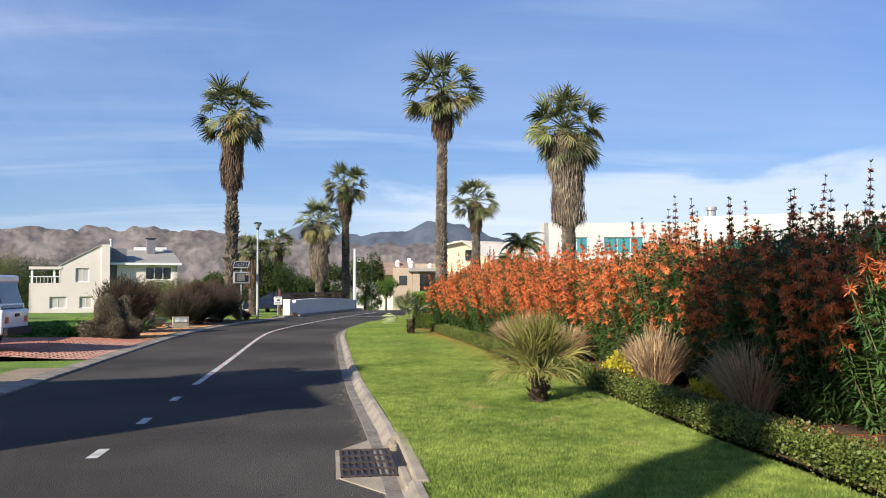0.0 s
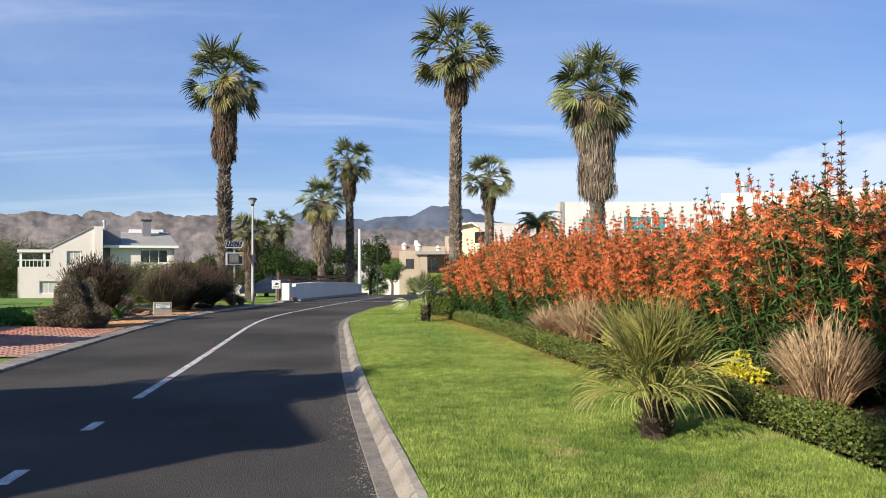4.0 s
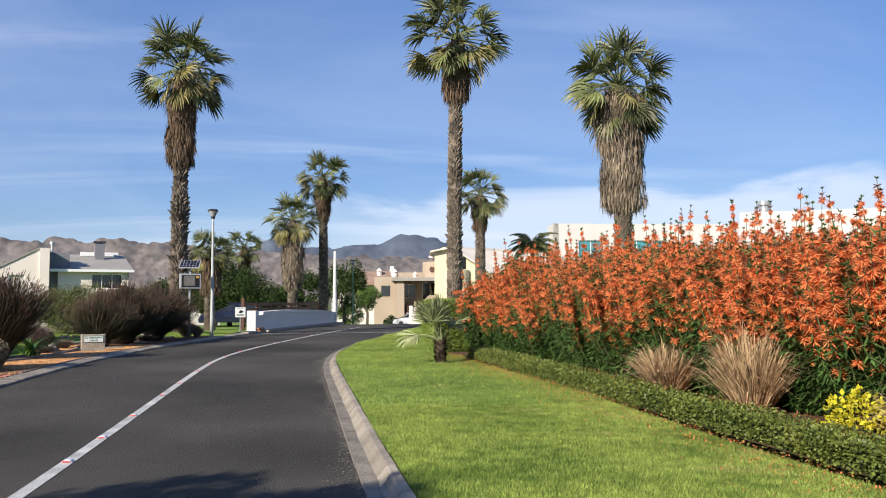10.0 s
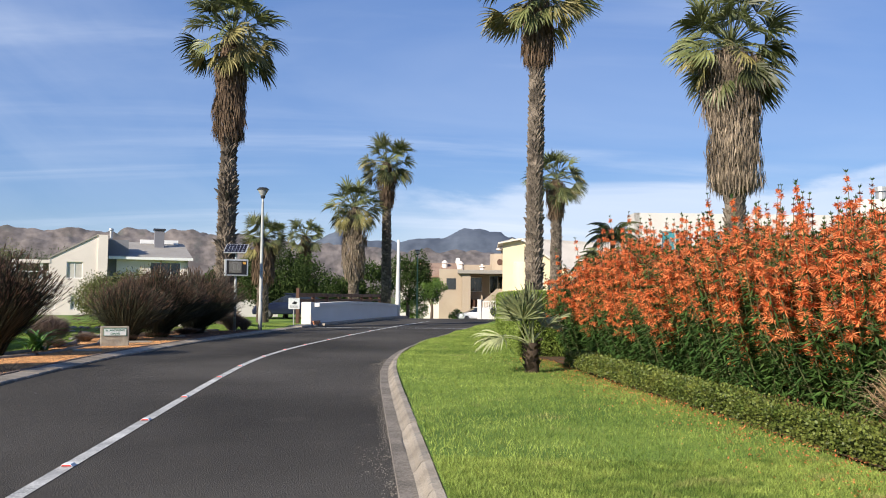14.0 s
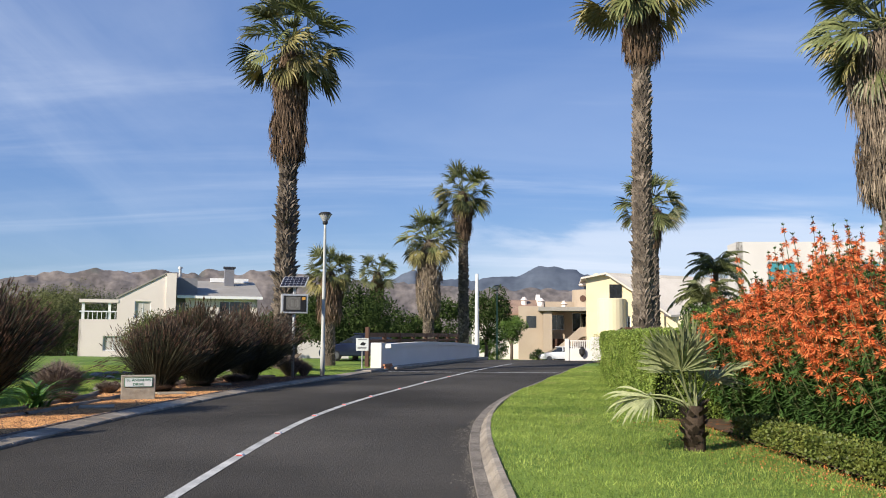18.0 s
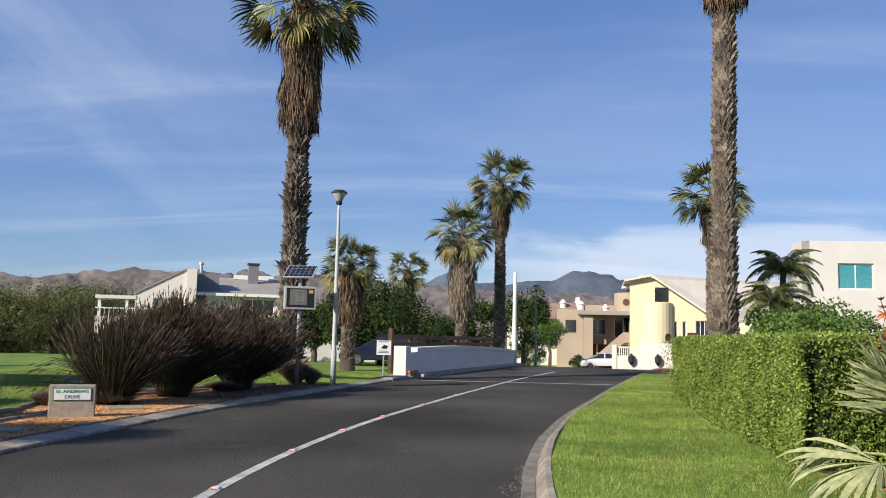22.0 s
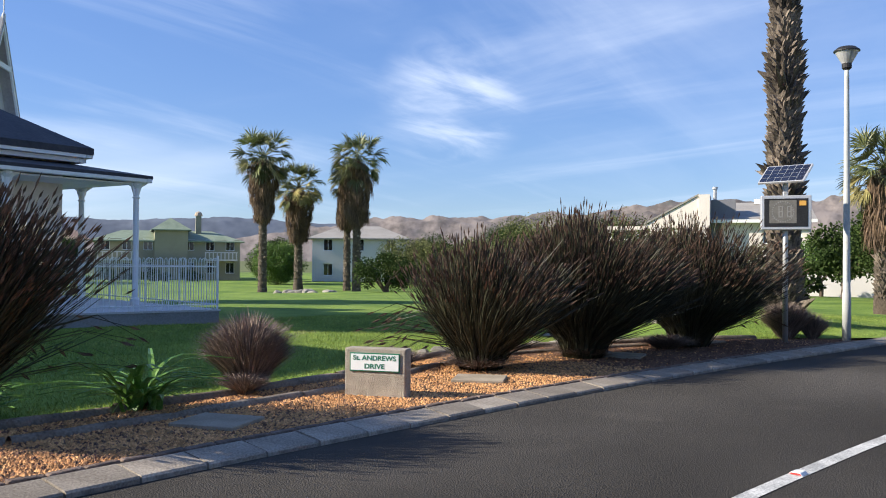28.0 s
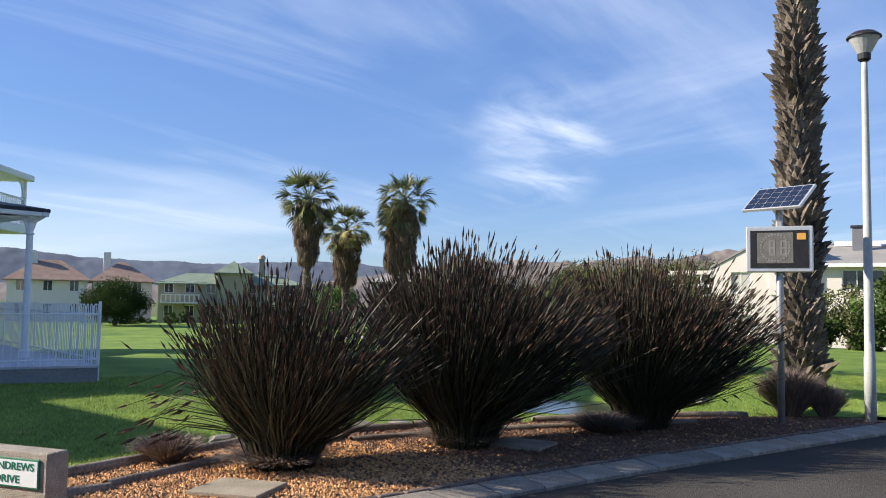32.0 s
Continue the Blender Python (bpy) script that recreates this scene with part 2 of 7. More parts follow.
M = {
    "asphalt": material("asphalt", (0.040, 0.0365, 0.032), (0.100, 0.091, 0.080), 0.22, 0.9, bump=0.9, fine=80, gloss=0.1, wear=((0.085, 0.077, 0.067), 0.9, 0.62), span=0.19),
    "paint": material("road paint", (0.26, 0.26, 0.25), (0.66, 0.65, 0.62), 3, 0.7, fine=70, bump=0.3, span=0.2),
    "concrete": material("kerb concrete", (0.18, 0.152, 0.122), (0.37, 0.320, 0.262), 2.2, 0.9, bump=0.5, fine=70, vary="object", spread=0.14, wear=((0.16, 0.15, 0.13), 5, 0.6)),
    "kerb_grey": material("weathered kerb blocks", (0.19, 0.160, 0.128), (0.37, 0.322, 0.265), 2.2, 0.9, bump=0.25, fine=60, vary="object", spread=0.22, wear=((0.09, 0.08, 0.07), 4, 0.58), span=0.22),
    "slab": material("paving slab", (0.24, 0.20, 0.15), (0.42, 0.36, 0.28), 3, 0.95, gloss=0.08, bump=0.4, fine=60),
    "grey_pale": material("weathered grey render", (0.20, 0.20, 0.20), (0.32, 0.31, 0.31), 1.2, 0.9, fine=30),
    "terrace": material("pale terrace tiles", (0.42, 0.41, 0.42), (0.60, 0.59, 0.60), 2, 0.6, fine=40),
    "pale_green": material("pale olive plaster", (0.27, 0.250, 0.170), (0.36, 0.335, 0.235), 0.4, 0.9, bump=0.15, fine=18),
    "corrugated": material("pale corrugated sheet", (0.34, 0.32, 0.31), (0.48, 0.46, 0.44), 1.0, 0.6, fine=12),
    "cast": material("cast iron grid", (0.06, 0.042, 0.032), (0.15, 0.105, 0.08), 8, 0.6, 0.6, bump=0.4),
    "lawn": material("lawn soil and turf", (0.070, 0.140, 0.018), (0.21, 0.295, 0.048), 0.5, 0.95, bump=1.0, fine=38, span=0.2),
    "blade": material("grass blades", (0.132, 0.203, 0.037), (0.345, 0.420, 0.095), 0.7, 0.7, fine=6, vary="island", spread=0.5, translucent=0.3, wear=((0.38, 0.35, 0.13), 1.3, 0.61), span=0.22),
    "sand": material("trodden sandy soil", (0.20, 0.15, 0.10), (0.34, 0.27, 0.19), 1.5, 0.95, bump=0.5, fine=40),
    "soil": material("bed soil", (0.05, 0.033, 0.02), (0.13, 0.085, 0.05), 4, 0.95, bump=1.0, fine=60, wear=((0.34, 0.10, 0.02), 9, 0.56)),
    "gravel": material("bark and gravel bed", (0.12, 0.075, 0.045), (0.30, 0.19, 0.11), 3, 0.95, bump=1.0, fine=60),
    "pebble": material("orange gravel", (0.36, 0.165, 0.060), (0.70, 0.385, 0.165), 5, 0.8, vary="island", spread=0.4),
    "bark_chip": material("brown bark chips", (0.08, 0.045, 0.03), (0.22, 0.12, 0.08), 5, 0.9, vary="island", spread=0.4),
    "paver": material("red brick pavers", (0.33, 0.165, 0.12), (0.47, 0.27, 0.20), 2, 0.9, bump=0.4, fine=50, vary="object", spread=0.16),
    "joint": material("sanded joints", (0.16, 0.12, 0.09), (0.26, 0.20, 0.15), 6, 0.95),
    "kerb_dark": material("rough edging stone", (0.10, 0.075, 0.06), (0.22, 0.16, 0.13), 5, 0.95, bump=0.8, fine=40, vary="object", spread=0.2),
    "hedge": material("hedge leaves", (0.105, 0.175, 0.026), (0.29, 0.355, 0.080), 3, 0.55, vary="island", spread=0.45, translucent=0.25),
    "low_hedge": material("low hedge leaves", (0.052, 0.092, 0.018), (0.19, 0.205, 0.045), 3, 0.5, vary="island", spread=0.5, translucent=0.15),
    "wood_dark": material("twigs", (0.035, 0.026, 0.018), (0.10, 0.075, 0.05), 8, 0.9),
    "lion_leaf": material("shrub leaves", (0.024, 0.064, 0.015), (0.085, 0.155, 0.036), 3, 0.55, vary="island", spread=0.4, translucent=0.15),
    "lion_stem": material("shrub stems", (0.06, 0.085, 0.03), (0.16, 0.16, 0.07), 5, 0.8),
    "orange": material("orange flowers", (0.68, 0.150, 0.040), (0.86, 0.350, 0.145), 6, 0.6, vary="island", spread=0.35, translucent=0.25),
    "calyx": material("flower buds", (0.085, 0.045, 0.028), (0.34, 0.095, 0.045), 6, 0.8, vary="island", spread=0.3),
    "straw": material("dry straw grass", (0.30, 0.19, 0.10), (0.62, 0.45, 0.27), 3, 0.8, vary="island", spread=0.3, translucent=0.15),
    "yellow_leaf": material("yellow leaves", (0.38, 0.36, 0.02), (0.75, 0.66, 0.05), 3, 0.5, vary="island", spread=0.25, translucent=0.25),
    "trunk": material("palm trunk", (0.040, 0.030, 0.023), (0.15, 0.117, 0.088), 3, 0.95, bump=0.9, fine=30),
    "fibre": material("dark fibrous stem", (0.028, 0.020, 0.014), (0.095, 0.066, 0.045), 6, 0.95, bump=0.8),
    "boot": material("palm leaf bases", (0.040, 0.032, 0.026), (0.26, 0.212, 0.168), 2, 0.9, vary="island", spread=0.45),
    "thatch": material("dead palm leaves", (0.062, 0.041, 0.028), (0.235, 0.160, 0.105), 1.5, 0.9, vary="island", spread=0.4, translucent=0.1),
    "thatch_grey": material("weathered grey dead leaves", (0.10, 0.076, 0.056), (0.36, 0.285, 0.210), 1.5, 0.9, vary="island", spread=0.5, translucent=0.1),
    "frond": material("palm leaves", (0.048, 0.064, 0.021), (0.185, 0.196, 0.074), 1.8, 0.46, gloss=0.4, vary="object", spread=0.6, translucent=0.12),
    "frond_old": material("yellowing palm leaves", (0.13, 0.120, 0.042), (0.42, 0.360, 0.145), 1.2, 0.55, vary="object", spread=0.3, translucent=0.12),
    "frond_olive": material("olive fan leaves", (0.115, 0.120, 0.028), (0.36, 0.325, 0.095), 1.5, 0.5, vary="object", spread=0.4, translucent=0.15),
    "frond_grey": material("grey-green fan leaves", (0.125, 0.150, 0.070), (0.37, 0.385, 0.195), 1.5, 0.5, vary="object", spread=0.35, translucent=0.15),
    "reed": material("reed stems", (0.015, 0.018, 0.011), (0.088, 0.082, 0.048), 1.1, 0.5, vary="island", spread=0.7),
    "reed_tip": material("brown reed heads", (0.052, 0.033, 0.024), (0.215, 0.136, 0.094), 4, 0.8, vary="island", spread=0.5),
    "erica": material("mauve-brown heath twigs", (0.12, 0.088, 0.072), (0.37, 0.285, 0.24), 3, 0.85, vary="island", spread=0.4),
    "bush_brown": material("fine grey-brown shrub leaves", (0.075, 0.062, 0.040), (0.21, 0.175, 0.115), 3, 0.85, vary="island", spread=0.4),
    "bright_leaf": material("bright green shrub leaves", (0.06, 0.150, 0.030), (0.19, 0.36, 0.080), 2, 0.6, vary="island", spread=0.35, translucent=0.25),
    "strap": material("strap leaves", (0.06, 0.16, 0.03), (0.24, 0.40, 0.09), 3, 0.35, vary="island", spread=0.3, translucent=0.2),
    "tree_leaf": material("tree leaves", (0.017, 0.036, 0.011), (0.070, 0.100, 0.028), 0.6, 0.85, gloss=0.1, vary="island", spread=0.25, translucent=0.12),
    "tree_leaf_grey": material("grey-green tree leaves", (0.070, 0.085, 0.030), (0.20, 0.205, 0.085), 0.6, 0.85, gloss=0.1, vary="island", spread=0.45),
    "tree_leaf_light": material("bright leaves", (0.05, 0.11, 0.02), (0.16, 0.24, 0.05), 0.6, 0.5, vary="island", spread=0.4, translucent=0.15),
    "bark": material("tree bark", (0.06, 0.045, 0.035), (0.17, 0.13, 0.10), 3, 0.95, bump=0.8),
    "white": material("white plaster", (0.62, 0.585, 0.545), (0.72, 0.685, 0.645), 0.5, 0.85, bump=0.15, fine=20),
    "cream": material("cream plaster", (0.68, 0.600, 0.545), (0.78, 0.700, 0.645), 0.4, 0.9, bump=0.2, fine=18),
    "villa_white": material("off-white villa plaster", (0.54, 0.51, 0.485), (0.64, 0.61, 0.585), 0.5, 0.9, bump=0.1, fine=25),
    "pale_yellow": material("pale yellow plaster", (0.68, 0.58, 0.38), (0.77, 0.67, 0.46), 0.4, 0.9, bump=0.15, fine=18),
    "tan": material("tan plaster", (0.36, 0.285, 0.215), (0.46, 0.375, 0.29), 0.4, 0.9, bump=0.15, fine=18),
    "grey_plaster": material("grey plaster", (0.14, 0.14, 0.16), (0.22, 0.22, 0.24), 0.4, 0.9, fine=18),
    "roof_grey": material("grey roof sheet", (0.25, 0.230, 0.205), (0.36, 0.335, 0.30), 0.5, 0.75, fine=8),
    "roof_dark": material("dark slate roof", (0.022, 0.024, 0.034), (0.055, 0.057, 0.07), 1.5, 0.6, bump=0.4, fine=14),
    "roof_green": material("green roof tiles", (0.16, 0.205, 0.14), (0.26, 0.31, 0.225), 1.0, 0.7, fine=10),
    "roof_brown": material("brown roof tiles", (0.20, 0.13, 0.10), (0.34, 0.24, 0.18), 1.0, 0.8, fine=10),
    "roof_white": material("pale roof tiles", (0.62, 0.55, 0.47), (0.74, 0.67, 0.58), 0.6, 0.8, fine=8),
    "glass_dark": material("dark window glass", (0.012, 0.014, 0.016), (0.03, 0.034, 0.038), 0.5, 0.06, gloss=0.9),
    "glass_blue": material("turquoise window glass", (0.03, 0.20, 0.24), (0.07, 0.30, 0.34), 0.5, 0.08, gloss=0.9),
    "frame_white": material("white painted frames", (0.74, 0.74, 0.74), (0.84, 0.84, 0.83), 3, 0.5),
    "timber": material("dark brown timber", (0.05, 0.024, 0.016), (0.12, 0.06, 0.04), 3, 0.7, bump=0.4),
    "galv": material("galvanised steel", (0.36, 0.36, 0.36), (0.55, 0.55, 0.54), 4, 0.45, 0.55, fine=30),
    "pole_white": material("painted pole", (0.58, 0.57, 0.54), (0.74, 0.73, 0.70), 3, 0.55),
    "pole_grey": material("weathered painted pole", (0.38, 0.39, 0.375), (0.52, 0.53, 0.51), 3, 0.6),
    "blind": material("pale window blinds", (0.46, 0.43, 0.39), (0.58, 0.55, 0.50), 2, 0.5),
    "rim_dark": material("dull dark wheel rim", (0.08, 0.08, 0.085), (0.16, 0.16, 0.165), 6, 0.5, 0.4),
    "pole_green": material("green painted pole", (0.07, 0.16, 0.10), (0.12, 0.22, 0.15), 3, 0.5),
    "black": material("black plastic", (0.012, 0.012, 0.013), (0.035, 0.035, 0.037), 4, 0.5),
    "lamp_glass": material("frosted lamp bowl", (0.55, 0.56, 0.56), (0.72, 0.72, 0.72), 3, 0.2, translucent=0.4),
    "solar": material("solar cells", (0.008, 0.010, 0.022), (0.018, 0.022, 0.045), 3, 0.18, gloss=0.8),
    "alu": material("aluminium frame", (0.55, 0.55, 0.55), (0.70, 0.70, 0.70), 4, 0.35, 0.5),
    "digit": material("grey display segments", (0.13, 0.125, 0.11), (0.20, 0.19, 0.17), 12, 0.5),
    "segment": material("unlit grey segments", (0.20, 0.195, 0.18), (0.27, 0.26, 0.24), 12, 0.5),
    "amber": material("amber lens", (0.55, 0.26, 0.05), (0.75, 0.42, 0.1), 10, 0.3),
    "stone": material("rough cast stone", (0.28, 0.24, 0.19), (0.50, 0.44, 0.36), 9, 0.95, bump=1.0, fine=90),
    "plate_white": material("enamel plate", (0.72, 0.74, 0.72), (0.82, 0.83, 0.82), 6, 0.35),
    "sign_green": material("green enamel", (0.015, 0.14, 0.075), (0.03, 0.19, 0.11), 6, 0.4),
    "stud_red": material("red reflector", (0.55, 0.03, 0.03), (0.75, 0.07, 0.06), 20, 0.25),
    "brick": material("orange brick", (0.34, 0.15, 0.08), (0.52, 0.26, 0.15), 4, 0.9, bump=0.5, vary="object", spread=0.18),
    "water": material("pond water", (0.018, 0.024, 0.012), (0.045, 0.052, 0.026), 0.8, 0.12, gloss=0.3),
    "rock": material("pond stones", (0.20, 0.18, 0.15), (0.40, 0.37, 0.32), 3, 0.9, bump=0.6, vary="object", spread=0.3),
    "car_white": material("white car paint", (0.74, 0.74, 0.75), (0.80, 0.80, 0.81), 1, 0.25, coat=0.6),
    "car_blue": material("dark blue car paint", (0.010, 0.014, 0.035), (0.016, 0.022, 0.05), 1, 0.25, coat=0.7),
    "rubber": material("tyre rubber", (0.012, 0.012, 0.012), (0.03, 0.03, 0.03), 6, 0.8),
    "tail_red": material("red tail lamp", (0.35, 0.012, 0.01), (0.5, 0.03, 0.02), 6, 0.2),
    "mount_brown": material("dry mountain slopes", (0.105, 0.090, 0.083), (0.235, 0.200, 0.180), 0.016, 1.0, fine=0.09, wear=((0.10, 0.098, 0.088), 0.03, 0.58), span=0.2, gully=1500.0),
    # aerial haze over the far range, put into its base colour as blue-grey
    "mount_haze": material("far mountains, haze painted in", (0.060, 0.076, 0.105), (0.120, 0.142, 0.182), 0.008, 1.0, fine=0.03, gully=2400.0),
    "ground": material("rough ground", (0.06, 0.085, 0.025), (0.15, 0.16, 0.06), 0.08, 1.0, fine=1.2),
}


# ---- helpers of this scene ----
def mesh_of(name, verts, faces, mat, smooth=False):
    """A mesh from arrays of corners and of faces that all have the same number of corners."""
    verts, faces = np.asarray(verts, dtype=np.float32), np.asarray(faces, dtype=np.int32)
    me = bpy.data.meshes.new(name)
    n, k = faces.shape
    me.vertices.add(len(verts))
    me.vertices.foreach_set("co", verts.ravel())
    me.loops.add(n * k)
    me.loops.foreach_set("vertex_index", faces.ravel())
    me.polygons.add(n)
    me.polygons.foreach_set("loop_start", np.arange(0, n * k, k, dtype=np.int32))
    me.polygons.foreach_set("loop_total", np.full(n, k, dtype=np.int32))
    me.polygons.foreach_set("use_smooth", np.full(n, smooth, dtype=bool))
    me.update(calc_edges=True)
    me.materials.append(mat)
    return me


def join(pieces):
    """Several (verts, faces) of one face size as one."""
    vs, fs, k = [], [], 0
    for v, f in pieces:
        vs.append(np.asarray(v, dtype=float))
        fs.append(np.asarray(f) + k)
        k += len(v)
    return np.concatenate(vs), np.concatenate(fs)


def child(name, me, parent, label=""):
    ob = new(name, me)
    ob.parent = parent
    return tagged(ob, label)


def part(name, bm, mat, parent, label="", smooth=False):
    me = bpy.data.meshes.new(name)
    bm.normal_update()
    bm.to_mesh(me)
    bm.free()
    me.materials.append(mat)
    if smooth:
        me.polygons.foreach_set("use_smooth", np.full(len(me.polygons), True))
    return child(name, me, parent, label)


def base(name, m, label, category, group="", kind=""):
    ob = new(name)
    ob.matrix_world = m
    return tagged(ob, label, category, group, kind)


def box(x0, y0, z0, x1, y1, z1, bevel=0.0, bm=None):
    bm = bm or bmesh.new()
    r = bmesh.ops.create_cube(bm, size=1)
    bmesh.ops.scale(bm, vec=(x1 - x0, y1 - y0, z1 - z0), verts=r["verts"])
    bmesh.ops.translate(bm, vec=((x0 + x1) / 2, (y0 + y1) / 2, (z0 + z1) / 2), verts=r["verts"])
    if bevel:
        es = {e for v in r["verts"] for e in v.link_edges}
        bmesh.ops.bevel(bm, geom=list(es), offset=bevel, segments=2, affect="EDGES", profile=0.5)
    return bm


def prism(outline, z0, z1, bm=None, axis="z"):
    """An outline drawn in a plane and pulled along an axis: axis z takes (x, y), axis y takes (x, z), axis x takes (y, z)."""
    bm = bm or bmesh.new()

    def at(a, b, c):
        return {"z": (a, b, c), "y": (a, c, b), "x": (c, a, b)}[axis]
    lo = [bm.verts.new(at(a, b, z0)) for a, b in outline]
    hi = [bm.verts.new(at(a, b, z1)) for a, b in outline]
    n = len(outline)
    bm.faces.new(lo)
    bm.faces.new(hi)
    for i in range(n):
        bm.faces.new((lo[i], lo[(i + 1) % n], hi[(i + 1) % n], hi[i]))
    bmesh.ops.recalc_face_normals(bm, faces=bm.faces[:])
    return bm


def lathe(profile, n=16, bm=None, centre=(0, 0)):
    """A turned shape from (radius, height) pairs."""
    bm = bm or bmesh.new()
    rings = [[bm.verts.new((centre[0] + r * math.cos(2 * math.pi * i / n), centre[1] + r * math.sin(2 * math.pi * i / n), z)) for i in range(n)] for r, z in profile]
    for a, b in zip(rings, rings[1:]):
        for i in range(n):
            bm.faces.new((a[i], a[(i + 1) % n], b[(i + 1) % n], b[i]))
    bm.faces.new(rings[0][::-1])
    bm.faces.new(rings[-1])
    return bm


def tube(points, radii, n=6):
    """A bent, tapered tube as (verts, quads)."""
    pts, vs, fs = [np.asarray(p, dtype=float) for p in points], [], []
    for i, p in enumerate(pts):
        d = pts[min(i + 1, len(pts) - 1)] - pts[max(i - 1, 0)]
        d = d / (np.linalg.norm(d) + 1e-9)
        side = np.cross(d, (0.3, 0.9, 0.1) if abs(d[2]) > 0.6 else (0, 0, 1))
        side /= np.linalg.norm(side)
        up = np.cross(side, d)
        for k in range(n):
            a = 2 * math.pi * k / n
            vs.append(p + radii[i] * (math.cos(a) * side + math.sin(a) * up))
    for i in range(len(pts) - 1):
        for k in range(n):
            a, b = i * n + k, i * n + (k + 1) % n
            fs.append((a, b, b + n, a + n))
    return vs, fs


def unit(v):
    return v / (np.linalg.norm(v, axis=-1, keepdims=True) + 1e-9)


def diamonds(p, along, half):
    """Leaf-shaped quads at points p (n, 3), along their length, half as wide as half."""
    n = len(p)
    v = np.stack([p, p + 0.42 * along + half, p + along, p + 0.42 * along - half], axis=1).reshape(-1, 3)
    return v, np.arange(4 * n).reshape(n, 4)


def scatter_leaves(p, outward, size, rng, droop=0.2, wide=0.35):
    n = len(p)
    d = unit(unit(outward) * 0.8 + rng.normal(size=(n, 3)) * 0.6 - np.array((0, 0, droop)))
    s = size * rng.uniform(0.6, 1.25, (n, 1))
    side = unit(np.cross(d, rng.normal(size=(n, 3)))) * s * wide
    return diamonds(p, d * s, side)


def smooth(a, b, x):
    t = np.clip((np.asarray(x, dtype=float) - a) / (b - a), 0, 1)
    return t * t * (3 - 2 * t)


# ---- plan: the road's edges, as x at each y ----
LEFT_Y, LEFT_X = (-60, 14, 18, 24, 30, 34, 38, 42, 45, 48, 52, 56, 70, 110), (-5.15, -5.15, -5.2, -5.32, -5.42, -5.35, -5.0, -4.45, -3.88, -3.3, -2.6, -1.75, 2.15, 13.4)
RIGHT_Y, RIGHT_X = (-60, 6, 10, 13.5, 18, 29, 32, 35, 38, 41, 44, 47, 52, 56, 60, 70, 110), (0.46, 0.44, 0.40, 0.27, 0.19, 0.17, 0.24, 0.5, 0.98, 1.62, 2.38, 3.1, 4.35, 5.4, 6.45, 9.3, 20.6)
LINE_Y, LINE_X = (-60, 10, 20, 29, 33, 35, 37, 39.5, 42, 45, 49, 54, 60, 70, 110), (-2.36, -2.34, -2.36, -2.46, -2.43, -2.28, -2.06, -1.68, -1.2, -0.64, 0.2, 1.28, 2.8, 5.6, 17.0)
fine_y = np.arange(-60, 110.01, 0.5)


def softened(ys, xs):
    x = np.interp(fine_y, ys, xs)
    k = np.ones(7) / 7
    return np.convolve(np.pad(x, 3, mode="edge"), k, mode="valid")


left_x, right_x, line_x = softened(LEFT_Y, LEFT_X), softened(RIGHT_Y, RIGHT_X), softened(LINE_Y, LINE_X)


def road_left(y):
    return np.interp(y, fine_y, left_x)


def road_right(y):
    return np.interp(y, fine_y, right_x)


def road_line(y):
    return np.interp(y, fine_y, line_x)


def level(x, y):
    """The height of the land: level along the road, lower past the bridge and out on the fairway."""
    return -1.2 * np.maximum(smooth(64, 108, y), smooth(14, 52, -np.asarray(x, dtype=float) - 4))


def strip(name, xs0, xs1, ys, z, mat, across=2, label="", kind="structure", parent=None):
    """A surface between two lines that follow the road; z is a height or a function of x and y."""
    ys = np.asarray(ys, dtype=float)
    t = np.linspace(0, 1, across + 1)
    a, b = np.broadcast_to(xs0(ys) if callable(xs0) else xs0, ys.shape), np.broadcast_to(xs1(ys) if callable(xs1) else xs1, ys.shape)
    x = a[:, None] * (1 - t) + b[:, None] * t
    y = np.repeat(ys[:, None], across + 1, axis=1)
    h = z(x, y) if callable(z) else z + level(x, y)
    v = np.stack([x, y, h], axis=-1).reshape(-1, 3)
    n = across + 1
    f = [(i * n + j, i * n + j + 1, (i + 1) * n + j + 1, (i + 1) * n + j) for i in range(len(ys) - 1) for j in range(across)]
    ob = new(name, mesh_of(name, v, f, mat, True))
    ob.parent = parent
    return tagged(ob, label, "", "", "" if parent else kind)


# ---- ground, road, kerbs ----
far = np.concatenate([-np.geomspace(3500, 90, 14), np.arange(-80, 121, 4), np.geomspace(130, 3500, 14)])
gx, gy = np.meshgrid(far, far)
gz = level(gx, gy) - 0.16
gn = len(far)
gf = [(i * gn + j, i * gn + j + 1, (i + 1) * gn + j + 1, (i + 1) * gn + j) for i in range(gn - 1) for j in range(gn - 1)]
tagged(new("ground", mesh_of("ground", np.stack([gx, gy, gz], -1).reshape(-1, 3), gf, M["ground"], True)), "rough green ground reaching out to the mountains", "ground", "", "structure")

road = strip("road", road_left, road_right, np.arange(-60, 110.1, 1.0), 0.0, M["asphalt"], 6, "dark asphalt road with a white centre line, bending past the bridge")
road["category"] = "road"


def on_road(x_of, y):
    """The heading of a line along the road at y, in degrees about z (0 along +y)."""
    d = 0.4
    return -math.degrees(math.atan2(float(x_of(y + d) - x_of(y - d)), 2 * d))


# centre line: short dashes, then an unbroken stripe
def stripe(name, y0, y1, width, x_of=road_line):
    ys = np.arange(y0, y1 + 0.01, min(0.5, (y1 - y0)))
    return strip(name, lambda y: x_of(y) - width / 2, lambda y: x_of(y) + width / 2, ys, lambda x, y: level(x, y) + 0.005, M["paint"], 1, "", "structure", road)


for y0, y1 in ((4.4, 5.35), (6.6, 7.58), (8.87, 9.82), (11.05, 12.04), (13.26, 14.21)):
    stripe("line_dash", y0, y1, 0.115)
